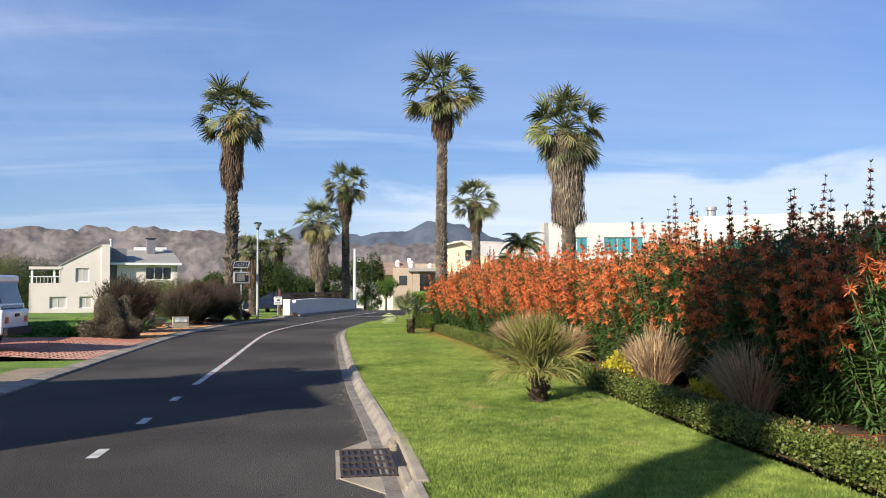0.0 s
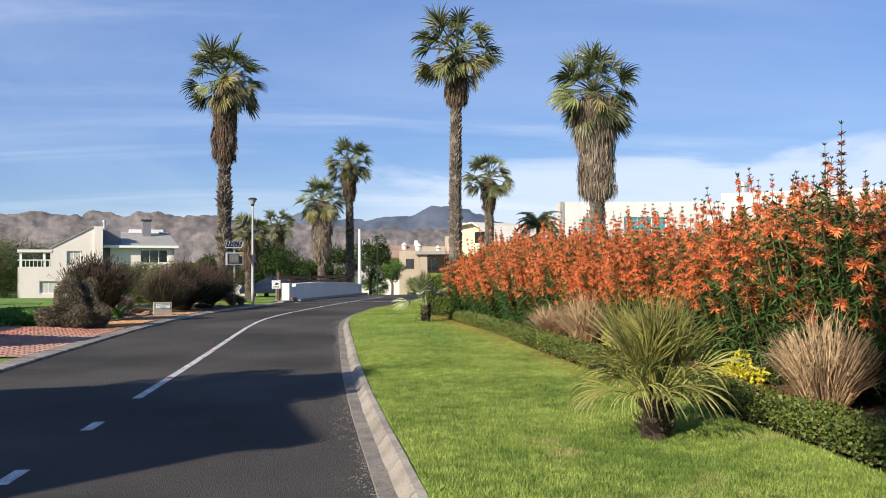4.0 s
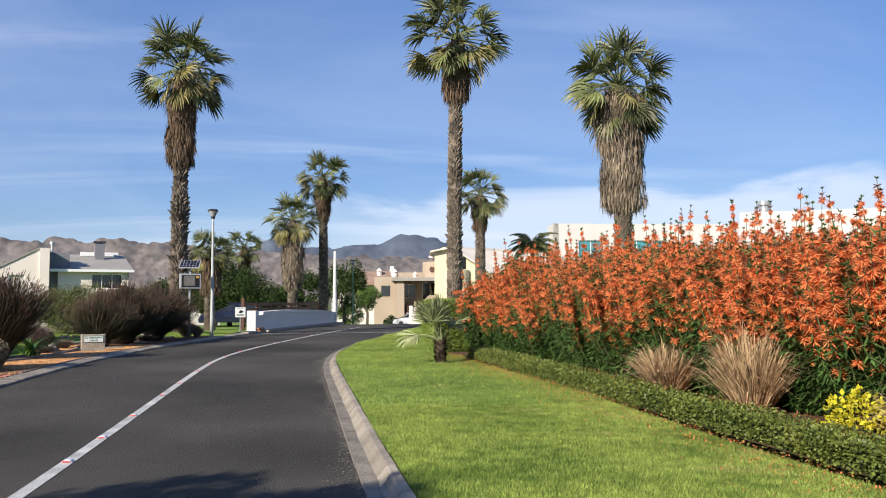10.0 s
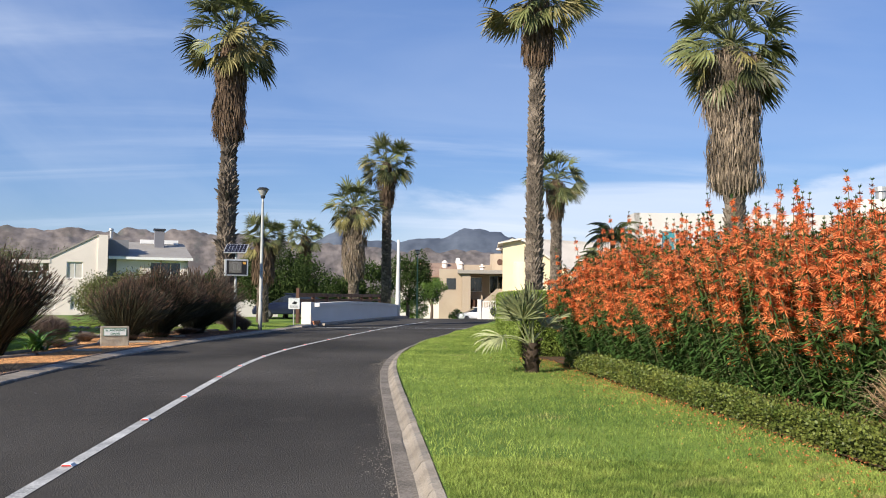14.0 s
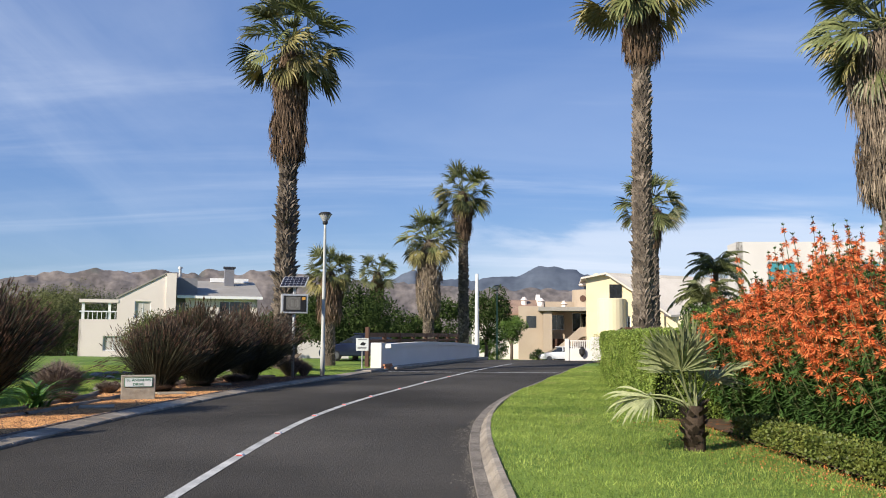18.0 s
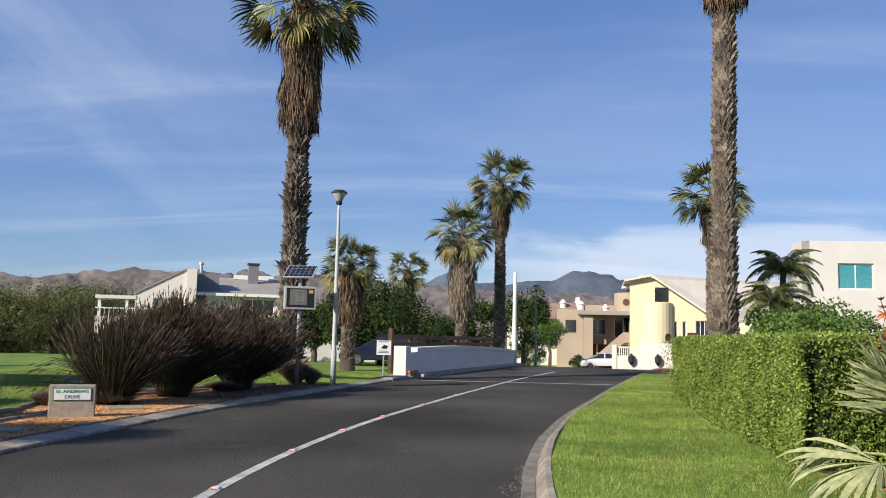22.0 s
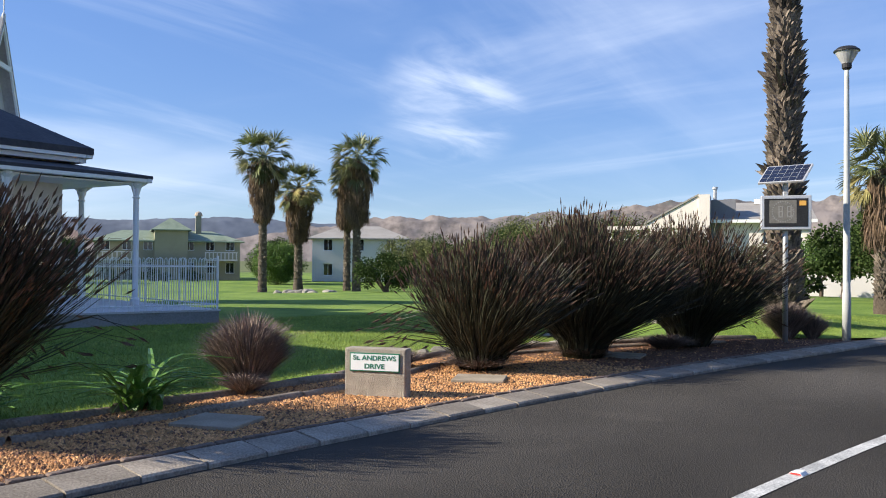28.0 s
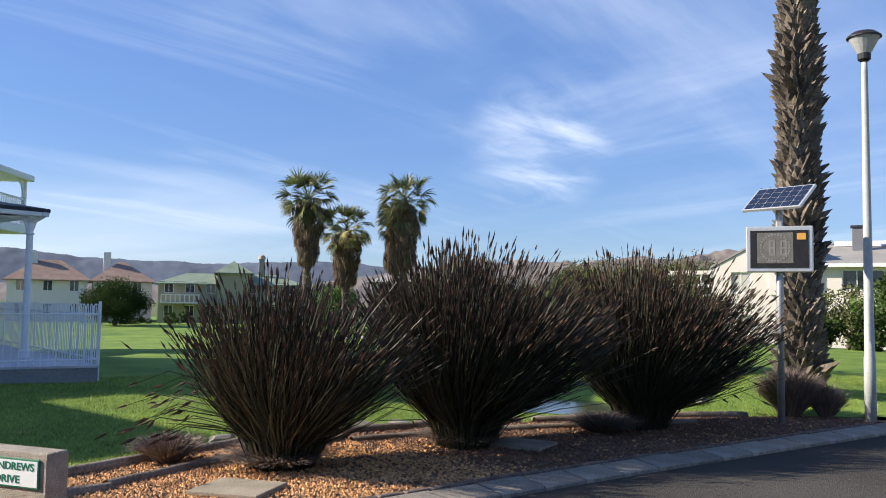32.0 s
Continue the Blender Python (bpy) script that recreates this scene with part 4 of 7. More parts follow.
def tuft(name, x, y, z, height, spread, n, mat, label, category, seed, width=0.006, droop=0.5, group="", lean=0.9, mess=1.0):
    """A clump of thin stems that fan out from one foot."""
    g = np.random.default_rng(seed)
    ang, r = g.uniform(0, 2 * math.pi, n), np.sqrt(g.uniform(0, 1, n))
    foot = np.stack([np.cos(ang) * r * 0.22 * spread, np.sin(ang) * r * 0.22 * spread, np.zeros(n)], -1)
    h = height * g.uniform(0.6, 1.05, n) * (1 - 0.3 * r ** 2)
    out = np.stack([np.cos(ang), np.sin(ang), np.zeros(n)], -1) * (r * spread * lean)[:, None] + g.normal(0, 0.08 * spread, (n, 3)) * (1, 1, 0)
    up = np.array((0, 0, 1.0))
    k1 = foot + out * 0.35 + up * (h * 0.5)[:, None]
    k2 = foot + out * 0.75 + up * (h * 0.85)[:, None]
    k3 = foot + out * 1.1 + up * (h * (1 - droop * 0.25 * r))[:, None]
    bent = (g.uniform(0, 1, (n, 1)) < 0.35) * g.normal(0, 0.16 * mess * height, (n, 3)) * (1, 1, 0.7)
    k2, k3 = k2 + bent * 0.4, k3 + bent + g.normal(0, 0.05 * mess * height, (n, 3))
    side = unit(np.cross(out + g.normal(0, 0.3, (n, 3)), up)) * width
    v = np.stack([foot - side, foot + side, k1 + side, k1 - side, k2 + side * 0.8, k2 - side * 0.8, k3], 1).reshape(-1, 3)
    b = np.arange(n)[:, None] * 7
    f = np.concatenate([b + (0, 1, 2, 3), b + (3, 2, 4, 5), b + (5, 4, 6, 6)])
    quads, tris = f[:2 * n], f[2 * n:, :3]
    th = base(name, pose(x, y, z), label, category, group)
    child("stem_mass", mesh_of("stem_mass", v, quads, mat), th)
    child("tip_mass", mesh_of("tip_mass", v, tris, mat), th)
    return th


for i, (x, y, h) in enumerate(((4.75, 12.1, 1.05), (4.85, 9.4, 1.0), (4.68, 16.8, 0.85), (4.72, 19.9, 1.1), (4.65, 22.0, 0.8))):
    tuft("dry_grass_clump", x, y, 0.14, h, 0.62, 900, M["straw"], "dry straw-coloured ornamental grass clump", "grass clump", 200 + i, 0.006, 0.6, "dry grass clumps in the bed")


def leaf_ball(name, x, y, z, rx, rz, n, size, mat, label, category, seed, group="", shell=0.72):
    g = np.random.default_rng(seed)
    th = base(name, pose(x, y, z), label, category, group)
    u = unit(g.normal(size=(n, 3)))
    u[:, 2] = np.abs(u[:, 2]) * 1.1 - 0.1
    lump = 1 + 0.18 * np.sin(u[:, 0] * 7 + seed) * np.sin(u[:, 1] * 6) + 0.12 * np.sin(u[:, 2] * 11 + seed * 2)
    p = u * lump[:, None] * np.array((rx, rx, rz)) * g.uniform(shell, 1.0, (n, 1))
    child("foliage", mesh_of("foliage", *scatter_leaves(p, u, size, g, 0.1, 0.34), mat), th)
    st = []
    for i in range(10):
        d = unit(g.normal(size=3) * (1, 1, 0.4) + (0, 0, 0.6))
        st.append(tube([(0, 0, 0), d * 0.5 * min(rx, rz), d * 0.9 * min(rx, rz)], [0.014, 0.01, 0.004], 4))
    child("stem_mass", mesh_of("stem_mass", *join(st), M["wood_dark"]), th)
    return th


for i, (x, y, r) in enumerate(((4.78, 13.9, 0.28), (4.75, 18.1, 0.32), (4.9, 10.7, 0.25))):
    leaf_ball("yellow_shrub", x, y, 0.16, r, r * 1.3, 900, 0.06, M["yellow_leaf"], "small bright yellow-leaved shrub in the bed", "shrub", 300 + i, "yellow shrubs in the bed")


# ---- fan palms ----
def fan_frond(seed, el, radius, stalk, spread, segments, limp, fused=0.46, fold=0.3, thin=1.0):
    """One fan leaf that rises from the origin at an elevation: a stalk, a pleated blade, and tips that hang by their weight."""
    g = np.random.default_rng(seed)
    d, c = np.array((math.cos(radians(el)), 0.0, math.sin(radians(el)))), np.zeros(3)
    pts = [c]
    for _ in range(5):
        c = c + d * stalk / 5
        d = unit(d + np.array((0, 0, -0.085 * limp * abs(d[0]))))
        pts.append(c)
    v, f = tube(pts, np.linspace(0.026, 0.013, 6) * (0.5 + 0.5 * radius), 4)
    v, f = list(v), list(f)
    s = np.array((0.0, 1.0, 0.0))
    n = np.cross(d, s)
    da = radians(spread) / segments
    for i in range(segments):
        a = -radians(spread) / 2 + da * (i + 0.5) + g.normal(0, 0.02)
        ln = radius * (0.76 + 0.24 * math.cos(a)) * g.uniform(0.86, 1.06)
        way_ = unit(math.cos(a) * d + math.sin(a) * s + fold * abs(math.sin(a)) * n)
        p, k, steps = c.copy(), len(v), 7
        pleat = 0.55 * (1 if i % 2 else -1)
        hang = limp * g.uniform(0.7, 1.35)
        for j in range(steps + 1):
            t = j / steps
            w = ln * da * thin * 0.62 * (max(t, 0.03) if t < fused else fused * max(0.03, 1 - (t - fused) / (1 - fused)) ** 0.75)
            across = unit(np.cross(way_, n) + pleat * n) * w
            v.extend((p - across, p + across))
            way_ = unit(way_ + np.array((0, 0, -1.0)) * hang * (0.05 + 0.62 * max(0.0, t - fused + 0.12)) + g.normal(0, 0.02, 3))
            p = p + way_ * ln / steps
        f.extend((k + 2 * j, k + 2 * j + 1, k + 2 * j + 3, k + 2 * j + 2) for j in range(steps))
    return v, f


RISES = (82, 66, 50, 34, 18, 3, -13, -30, -48)
FRONDS = {e: [mesh_of("frond", *fan_frond(1000 + e * 7 + k, e, 0.84, 1.0, 140 + 16 * k, 20, 0.40 + 0.80 * (1 - (e + 48) / 130) + 0.20 * k, 0.46, thin=1.05), M["frond"]) for k in (0, 1, 2)] for e in RISES}
FRONDS_OLD = {e: [mesh_of("frond", *fan_frond(2000 + e * 7 + k, e, 0.86, 0.98, 140, 20, 1.2 + 0.4 * k, thin=1.0), M["frond_old"]) for k in (0, 1)] for e in RISES if e < 30}
FRONDS_DEAD = [mesh_of("dead_frond", *fan_frond(3000 + k, -62 - 6 * k, 0.85, 0.75, 70, 18, 1.6, thin=0.6), M["thatch"]) for k in (0, 1, 2)]
FANS_GREY = [mesh_of("frond", *fan_frond(4000 + i, e, 0.80, 0.80, sp, 26, lp, 0.62, 0.35, 0.95), M["frond_grey"]) for i, (e, sp, lp) in enumerate(((84, 150, 0.10), (68, 150, 0.2), (52, 150, 0.4), (44, 150, 1.0), (34, 140, 1.7)))]
FANS_TUFT = [mesh_of("frond", *fan_frond(5000 + i, e, 0.78, 0.55, sp, 22, lp, 0.40, 0.45, 0.62), M["frond_olive"]) for i, (e, sp, lp) in enumerate(((86, 80, 0.14), (78, 95, 0.2), (70, 100, 0.35), (62, 105, 0.8), (52, 110, 1.4), (40, 110, 2.0)))]


def fan_palm(x, y, z, top, crown_low, skirt_low, radius, label, seed, crown=1.8, lean=(0, 0), boots=220, fronds=46, skirt_wide=1.0, old=0.3, spike=1.0):
    """A tall fan palm: top, crown_low and skirt_low are heights above the foot."""
    g = np.random.default_rng(seed)
    th = base("palm_tree", pose(x, y, z, 0, 0, 0), label, "palm tree", "fan palms along the road")
    hub = crown_low + (top - crown_low) * 0.46

    def axis(t):
        return np.array((lean[0] * (t / hub) ** 2 * hub, lean[1] * (t / hub) ** 2 * hub, t))
    hs = np.linspace(-0.2, hub, 16)
    child("trunk", mesh_of("trunk", *tube([axis(max(h, 0)) if h > 0 else (0, 0, h) for h in hs], [radius * (1.25 if h < 0.4 else 1.0 - 0.28 * h / hub) for h in hs], 12), M["trunk"], True), th)
    if boots:
        # blunt leaf bases in rising spirals, each split into two horns
        n = int(boots * 1.7)
        h = np.linspace(0.08, skirt_low + 0.5, n) + g.normal(0, 0.02, n)
        ang = np.arange(n) * 2.39996 + g.normal(0, 0.10, n)
        c = np.array([axis(v) for v in h])
        out = np.stack([np.cos(ang), np.sin(ang), np.zeros(n)], -1)
        tang = np.stack([-np.sin(ang), np.cos(ang), np.zeros(n)], -1)
        up = np.array((0, 0, 1.0))
        rr = (radius * (1 - 0.28 * h / hub))[:, None]
        ring = np.clip(0.5 + 0.6 * np.sin(h * 2.6 + seed), 0.0, 1.0)[:, None]
        ln = g.uniform(0.035, 0.105, (n, 1)) * (1 + (spike - 1) * (0.25 + 1.15 * ring))
        ln = ln * np.where(g.uniform(0, 1, (n, 1)) < 0.10, 1.7, 1.0)
        half = 0.105 * radius / 0.3 * g.uniform(0.8, 1.2, (n, 1))
        rise = g.uniform(-0.01, 0.07, (n, 1)) + 0.45 * ln
        low = c + out * rr * 0.95 - up * g.uniform(0.10, 0.16, (n, 1))
        back = c + out * rr * 0.90 + up * (rise * 0.5)
        horn = [c + out * (rr + ln * g.uniform(0.75, 1.1, (n, 1))) + s_ * tang * half * g.uniform(0.35, 0.7, (n, 1)) + up * rise for s_ in (-1, 1)]
        notch = c + out * (rr + ln * 0.35) + up * (rise * 0.2 - 0.015)
        v = np.stack([low - tang * half, low, low + tang * half, horn[0], notch, horn[1], back - tang * half * 0.7, back, back + tang * half * 0.7], 1)
        k = np.arange(n)[:, None] * 9
        quads = ((0, 1, 4, 3), (1, 2, 5, 4), (3, 4, 7, 6), (4, 5, 8, 7))
        tris = [(a, b, c_) for a, b, c_, _ in quads] + [(a, c_, d_) for a, _, c_, d_ in quads] + [(0, 3, 6), (2, 8, 5)]
        pieces = [(v.reshape(-1, 3), np.concatenate([k + q for q in tris]))]
        boot = child("leaf_base_sheath", mesh_of("leaf_base_sheath", *join(pieces), M["boot"]), th, "jagged brown cut leaf bases")
        tagged(boot, "", "", "", "stuff")
    # skirt of dead leaves: folded fans of strips that hang against the trunk
    long_ = hub - skirt_low
    n = int(200 * max(0.7, skirt_wide) * max(0.8, long_ / 2.5))
    ang, u = g.uniform(0, 2 * math.pi, n), g.uniform(0, 1, n)
    h = skirt_low + 0.35 + (long_ - 0.45) * u
    lump = 0.86 + 0.26 * np.sin(ang * 2 + seed + 5 * u) + 0.20 * np.sin(ang * 3 + u * 13 + seed) + g.normal(0, 0.16, n)
    neck = np.minimum(1.0, 0.15 + (1 - u) / (0.30 if skirt_wide < 1.9 else 0.12))
    out_r = radius * 0.78 + skirt_wide * (0.20 * smooth(0, 0.08, u) + 0.16 * u) * lump * neck
    k = 16
    sa = np.repeat(ang, k) + g.normal(0, 0.20, n * k) / np.repeat(1 + skirt_wide * 0.3, n * k)
    sr = np.repeat(out_r, k) + g.normal(0, 0.035, n * k)
    sh = np.repeat(h, k) + g.normal(0, 0.10, n * k)
    d = np.stack([np.cos(sa), np.sin(sa), np.zeros(n * k)], -1)
    p = np.array([axis(v) for v in sh]) + d * sr[:, None]
    ln = np.minimum(g.uniform(0.22, 0.72, n * k), np.maximum(0.22, sh - skirt_low + g.uniform(-0.15, 0.25, n * k)))[:, None]
    fall = unit(d * g.normal(-0.07, 0.07, (n * k, 1)) + np.array((0, 0, -1.0)) + g.normal(0, 0.13, (n * k, 3))) * ln
    side = unit(np.stack([-np.sin(sa), np.cos(sa), np.zeros(n * k)], -1) + d * g.normal(0, 0.7, (n * k, 1))) * g.uniform(0.009, 0.026, (n * k, 1))
    grey = seed in (3, 6)
    child("dead_leaf_skirt", mesh_of("dead_leaf_skirt", *diamonds(p, fall, side), M["thatch_grey" if grey else "thatch"]), th, "hanging skirt of dry grey leaves" if grey else "hanging skirt of dry brown leaves")
    s = crown / 1.78
    for i in range(9 + int(4 * skirt_wide)):
        fr = child("dead_frond", FRONDS_DEAD[i % 3], th, "withered brown frond")
        fr.matrix_basis = Matrix.Translation(axis(hub - 0.15 - 0.10 * (i % 5))) @ pose(0, 0, 0, g.uniform(-14, 14), 0, i * 137.508 + g.uniform(-25, 25)) @ Matrix.Diagonal((s * g.uniform(0.55, 0.85),) * 3).to_4x4()
    for i in range(fronds):
        u = (i + 0.5) / fronds
        el = 88 - 142 * u ** 0.92 + g.normal(0, 6)
        e = min(RISES, key=lambda r: abs(r - el))
        aged = e < 30 and g.uniform() < old * (1.25 if e < -5 else 0.5)
        me = FRONDS_OLD[e][int(g.integers(2))] if aged else FRONDS[e][int(g.integers(3))]
        fr = child("frond", me, th)
        size = s * g.uniform(0.82, 1.10) * (0.80 if e > 70 else 1.0) * (0.62 if i % 6 == 5 else 1.0)
        fr.matrix_basis = Matrix.Translation(axis(hub + 0.30 * (0.5 - u))) @ pose(0, 0, 0, 0, 0, i * 137.508 + g.uniform(-25, 25)) @ pose(0, 0, 0, g.uniform(-48, 48), g.uniform(-9, 9), 0) @ Matrix.Diagonal((size,) * 3).to_4x4()
    return th


fan_palm(-5.57, 49.3, 0.3, 13.35, 9.6, 6.9, 0.30, "tall fan palm with jagged leaf bases and a long brown skirt", 1, 2.35, (0.004, 0), 420, 66, 1.2, 0.5, 1.9)
fan_palm(5.86, 45.3, 0.1, 14.25, 10.5, 9.5, 0.29, "tall slim fan palm with a scaly trunk and short skirt", 2, 2.35, (0.012, 0), 430, 64, 1.1, 0.55)
fan_palm(12.2, 42.8, 0.3, 11.4, 8.1, 4.5, 0.36, "fan palm with a thick grey skirt of dead leaves", 3, 2.45, (-0.01, 0), 120, 68, 2.1, 0.45)
fan_palm(11.3, 66.0, 0.0, 10.0, 7.2, 6.0, 0.34, "smaller fan palm in front of the yellow house", 4, 2.1, (0, 0), 260, 58)
fan_palm(1.35, 78.0, -0.3, 13.4, 9.9, 8.0, 0.36, "tall fan palm behind the bridge wall", 5, 2.4, (-0.008, 0), 200, 58)
fan_palm(-1.0, 76.0, -0.3, 9.6, 6.5, 2.6, 0.36, "fan palm with a long shaggy straw skirt", 6, 2.3, (0, 0), 100, 64, 1.5, 0.6)
fan_palm(-5.6, 92.0, -0.8, 8.9, 6.2, 4.5, 0.3, "distant fan palm above the trees", 7, 2.0, (0, 0), 0, 50)
fan_palm(-5.1, 57.6, 0.0, 5.1, 3.3, 1.8, 0.24, "young fan palm on the lawn by the bridge", 8, 1.3, (0, 0), 160, 70, 1.2, 0.4)
fan_palm(-52.3, 75.6, -1.2, 12.5, 9.0, 5.4, 0.34, "fan palm on the fairway with a brown skirt", 9, 2.65, (0, 0), 60, 54, 2.2, 0.4)
fan_palm(-53.5, 80.5, -1.2, 10.5, 7.1, 3.9, 0.34, "shorter fan palm on the fairway with a brown skirt", 10, 2.65, (0, 0), 60, 54, 2.2, 0.4)
fan_palm(-47.2, 80.9, -1.2, 12.5, 9.0, 5.2, 0.34, "fan palm on the fairway with a brown skirt", 11, 2.65, (0, 0), 60, 54, 2.2, 0.4)
fan_palm(-49.3, 82.0, -1.2, 10.9, 7.9, 5.0, 0.30, "fan palm standing close beside another", 12, 1.8, (0, 0), 60, 46, 2.0, 0.4)
fan_palm(-7.17, -3.58, 0.0, 14.5, 9.5, 6.6, 0.26, "fan palm with a narrow brown skirt on the verge", 13, 2.0, (-0.055, 0.057), 60, 250, 0.6)


def dwarf_palm(x, y, z, size, trunk, label, seed, greens, pool):
    g = np.random.default_rng(seed)
    th = base("dwarf_fan_palm", pose(x, y, z), label, "dwarf palm", "dwarf fan palms at the lawn's edge")
    child("trunk", mesh_of("trunk", *tube([(0, 0, -0.05), (0, 0, trunk * 0.5), (0.02, 0, trunk)], [0.125, 0.115, 0.09], 10), M["fibre"], True), th)
    n = 60
    ang, h = g.uniform(0, 6.28, n), g.uniform(0, trunk, n)
    out = np.stack([np.cos(ang), np.sin(ang), np.zeros(n)], -1)
    p = out * 0.10 + np.stack([0 * h, 0 * h, h], -1)
    child("leaf_base_sheath", mesh_of("leaf_base_sheath", *diamonds(p, out * 0.1 + (0, 0, 0.10), np.cross(out, (0, 0, 1)) * 0.04), M["fibre"]), th, "brown fibrous leaf bases")
    for i in range(greens):
        me = pool[i % len(pool)]
        fr = child("frond", me, th)
        fr.matrix_basis = Matrix.Translation((g.normal(0, 0.03), g.normal(0, 0.03), trunk * g.uniform(0.8, 1.0))) @ pose(0, 0, 0, 0, 0, i * 137.5 + g.uniform(-25, 25)) @ pose(0, 0, 0, g.uniform(-28, 28), g.uniform(-10, 10), 0) @ Matrix.Diagonal((size * g.uniform(0.82, 1.12),) * 3).to_4x4()
    return th


dwarf_palm(2.84, 11.55, 0.10, 0.74, 0.30, "dwarf fan palm with drooping yellowed fronds on the lawn", 21, 44, FANS_TUFT)
dwarf_palm(2.78, 29.8, 0.10, 0.68, 0.50, "dwarf fan palm with broad grey-green fans", 22, 13, FANS_GREY)


# ---- left verge: drive, gravel bed, edging ----
strip("gravel_bed", inner, lambda y: road_left(y) - 0.32, np.arange(29.0, 48.1, 0.4), lambda x, y: 0.045 + 0 * x, M["gravel"], 6, "gravel and bark bed beside the road")["category"] = "gravel bed"
strip("left_verge", -14.0, lambda y: road_left(y) - 0.32, np.arange(-30, 21.3, 1.0), lambda x, y: 0.03 + 0 * x, M["lawn"], 8, "grassy verge beside the brick drive")["category"] = "verge"
strip("sand_path", lambda y: road_left(y) - 1.25, lambda y: road_left(y) - 0.33, np.arange(-30, 19.6, 1.0), lambda x, y: 0.036 + 0 * x, M["sand"], 2, "worn sandy footpath strip behind the kerb")["category"] = "path"
strip("left_garden", -40.0, lambda y: np.where(y < 29.5, -9.4, inner(y)), np.arange(28.8, 36.0, 0.8), lambda x, y: level(x, y) + 0.025, M["lawn"], 12, "lawn behind the shrubs beside the drive")["category"] = "lawn"


def pebbles(name, n, size, mat, label, keep):
    g = np.random.default_rng(len(name) * 13)
    y = g.uniform(29.0, 47.5, n)
    x = inner(y) + (road_left(y) - 0.34 - inner(y)) * g.uniform(0, 1, n)
    ok = keep(x, y, g)
    x, y = x[ok], y[ok]
    n = len(x)
    s = size * g.uniform(0.6, 1.4, (n, 1, 1))
    shape = np.array([(1, 0, 0), (-0.8, 0.2, 0), (0.1, 0.9, 0), (0, -0.9, 0.1), (0, 0, 0.7)]) * 1.0
    turn = g.uniform(0, 6.28, n)
    c, si = np.cos(turn)[:, None], np.sin(turn)[:, None]
    v = np.stack([shape[:, 0] * c - shape[:, 1] * si, shape[:, 0] * si + shape[:, 1] * c, np.repeat(shape[None, :, 2], n, 0)], -1) * s
    v += np.stack([x, y, np.full(n, 0.048)], -1)[:, None]
    k = np.arange(n)[:, None] * 5
    f = np.concatenate([k + (0, 2, 4), k + (2, 1, 4), k + (1, 3, 4), k + (3, 0, 4)])
    tagged(new(name, mesh_of(name, v.reshape(-1, 3), f, mat)), label, "gravel", "", "stuff")


def bark_share(x, y):
    """Where bark lies rather than gravel."""
    return np.clip(smooth(40.5, 42, y) + (1 - smooth(29.5, 31.5, y)) * 0.7 + 0.12 * np.sin(y * 3 + x * 2), 0.05, 0.95)


pebbles("orange_pebbles", 60000, 0.020, M["pebble"], "loose orange-brown gravel chips", lambda x, y, g: g.uniform(0, 1, len(x)) > bark_share(x, y))
pebbles("bark_chips", 40000, 0.022, M["bark_chip"], "dark brown bark chips", lambda x, y, g: g.uniform(0, 1, len(x)) < bark_share(x, y) + 0.15)

M["pole_log"] = material("weathered timber poles", (0.11, 0.085, 0.062), (0.30, 0.245, 0.19), 3, 0.9, bump=0.5, fine=40, vary="object", spread=0.25)
edging = tagged(new("bed_edging"), "rough timber and stone edging behind the gravel bed", "edging", "", "structure")
log_me = mesh_of("edging_log", *tube([(0, v, 0.006 * math.sin(v * 4)) for v in np.linspace(-0.74, 0.74, 7)], [0.058, 0.064, 0.061, 0.066, 0.062, 0.064, 0.056], 9), M["pole_log"], True)
for off, y0, y1 in ((0.0, 31.5, 47.2), (0.62, 33.2, 45.6)):
    for y in np.arange(y0, y1, 1.46):
        ob = child("edging_log", log_me, edging)
        ob.matrix_world = pose(float(inner(y)) + off, float(y), 0.062 if off == 0 else 0.045, random.uniform(-1, 1), random.uniform(0, 360), on_road(inner, float(y)) + random.uniform(-2, 2))
front = tagged(new("front_edging"), "narrow row of rough red-brown stones behind the kerb", "edging", "", "structure")
stone_me = bpy.data.meshes.new("edging_stone")
bm = box(-0.035, -0.12, -0.02, 0.035, 0.12, 0.05, 0.015)
bm.to_mesh(stone_me)
bm.free()
stone_me.materials.append(M["kerb_dark"])
for y in np.arange(29.2, 47.0, 0.25):
    ob = child("edging_stone", stone_me, front)
    ob.matrix_world = pose(float(road_left(y)) - 0.375, float(y), 0.034, random.uniform(-3, 3), random.uniform(-4, 4), on_road(road_left, float(y)))
for i, (x, y, a) in enumerate(((-6.35, 35.4, 20), (-6.15, 39.0, 28), (-5.95, 42.4, 15))):
    ob = new("stepping_slab", None)
    ob.matrix_world = pose(x, y, 0.05, 0, 0, a)
    tagged(ob, "square pale concrete stepping slab in the gravel", "paving slab", "stepping slabs in the gravel bed")
    part("slab", box(-0.3, -0.27, 0, 0.3, 0.27, 0.035, 0.008), M["slab"], ob)

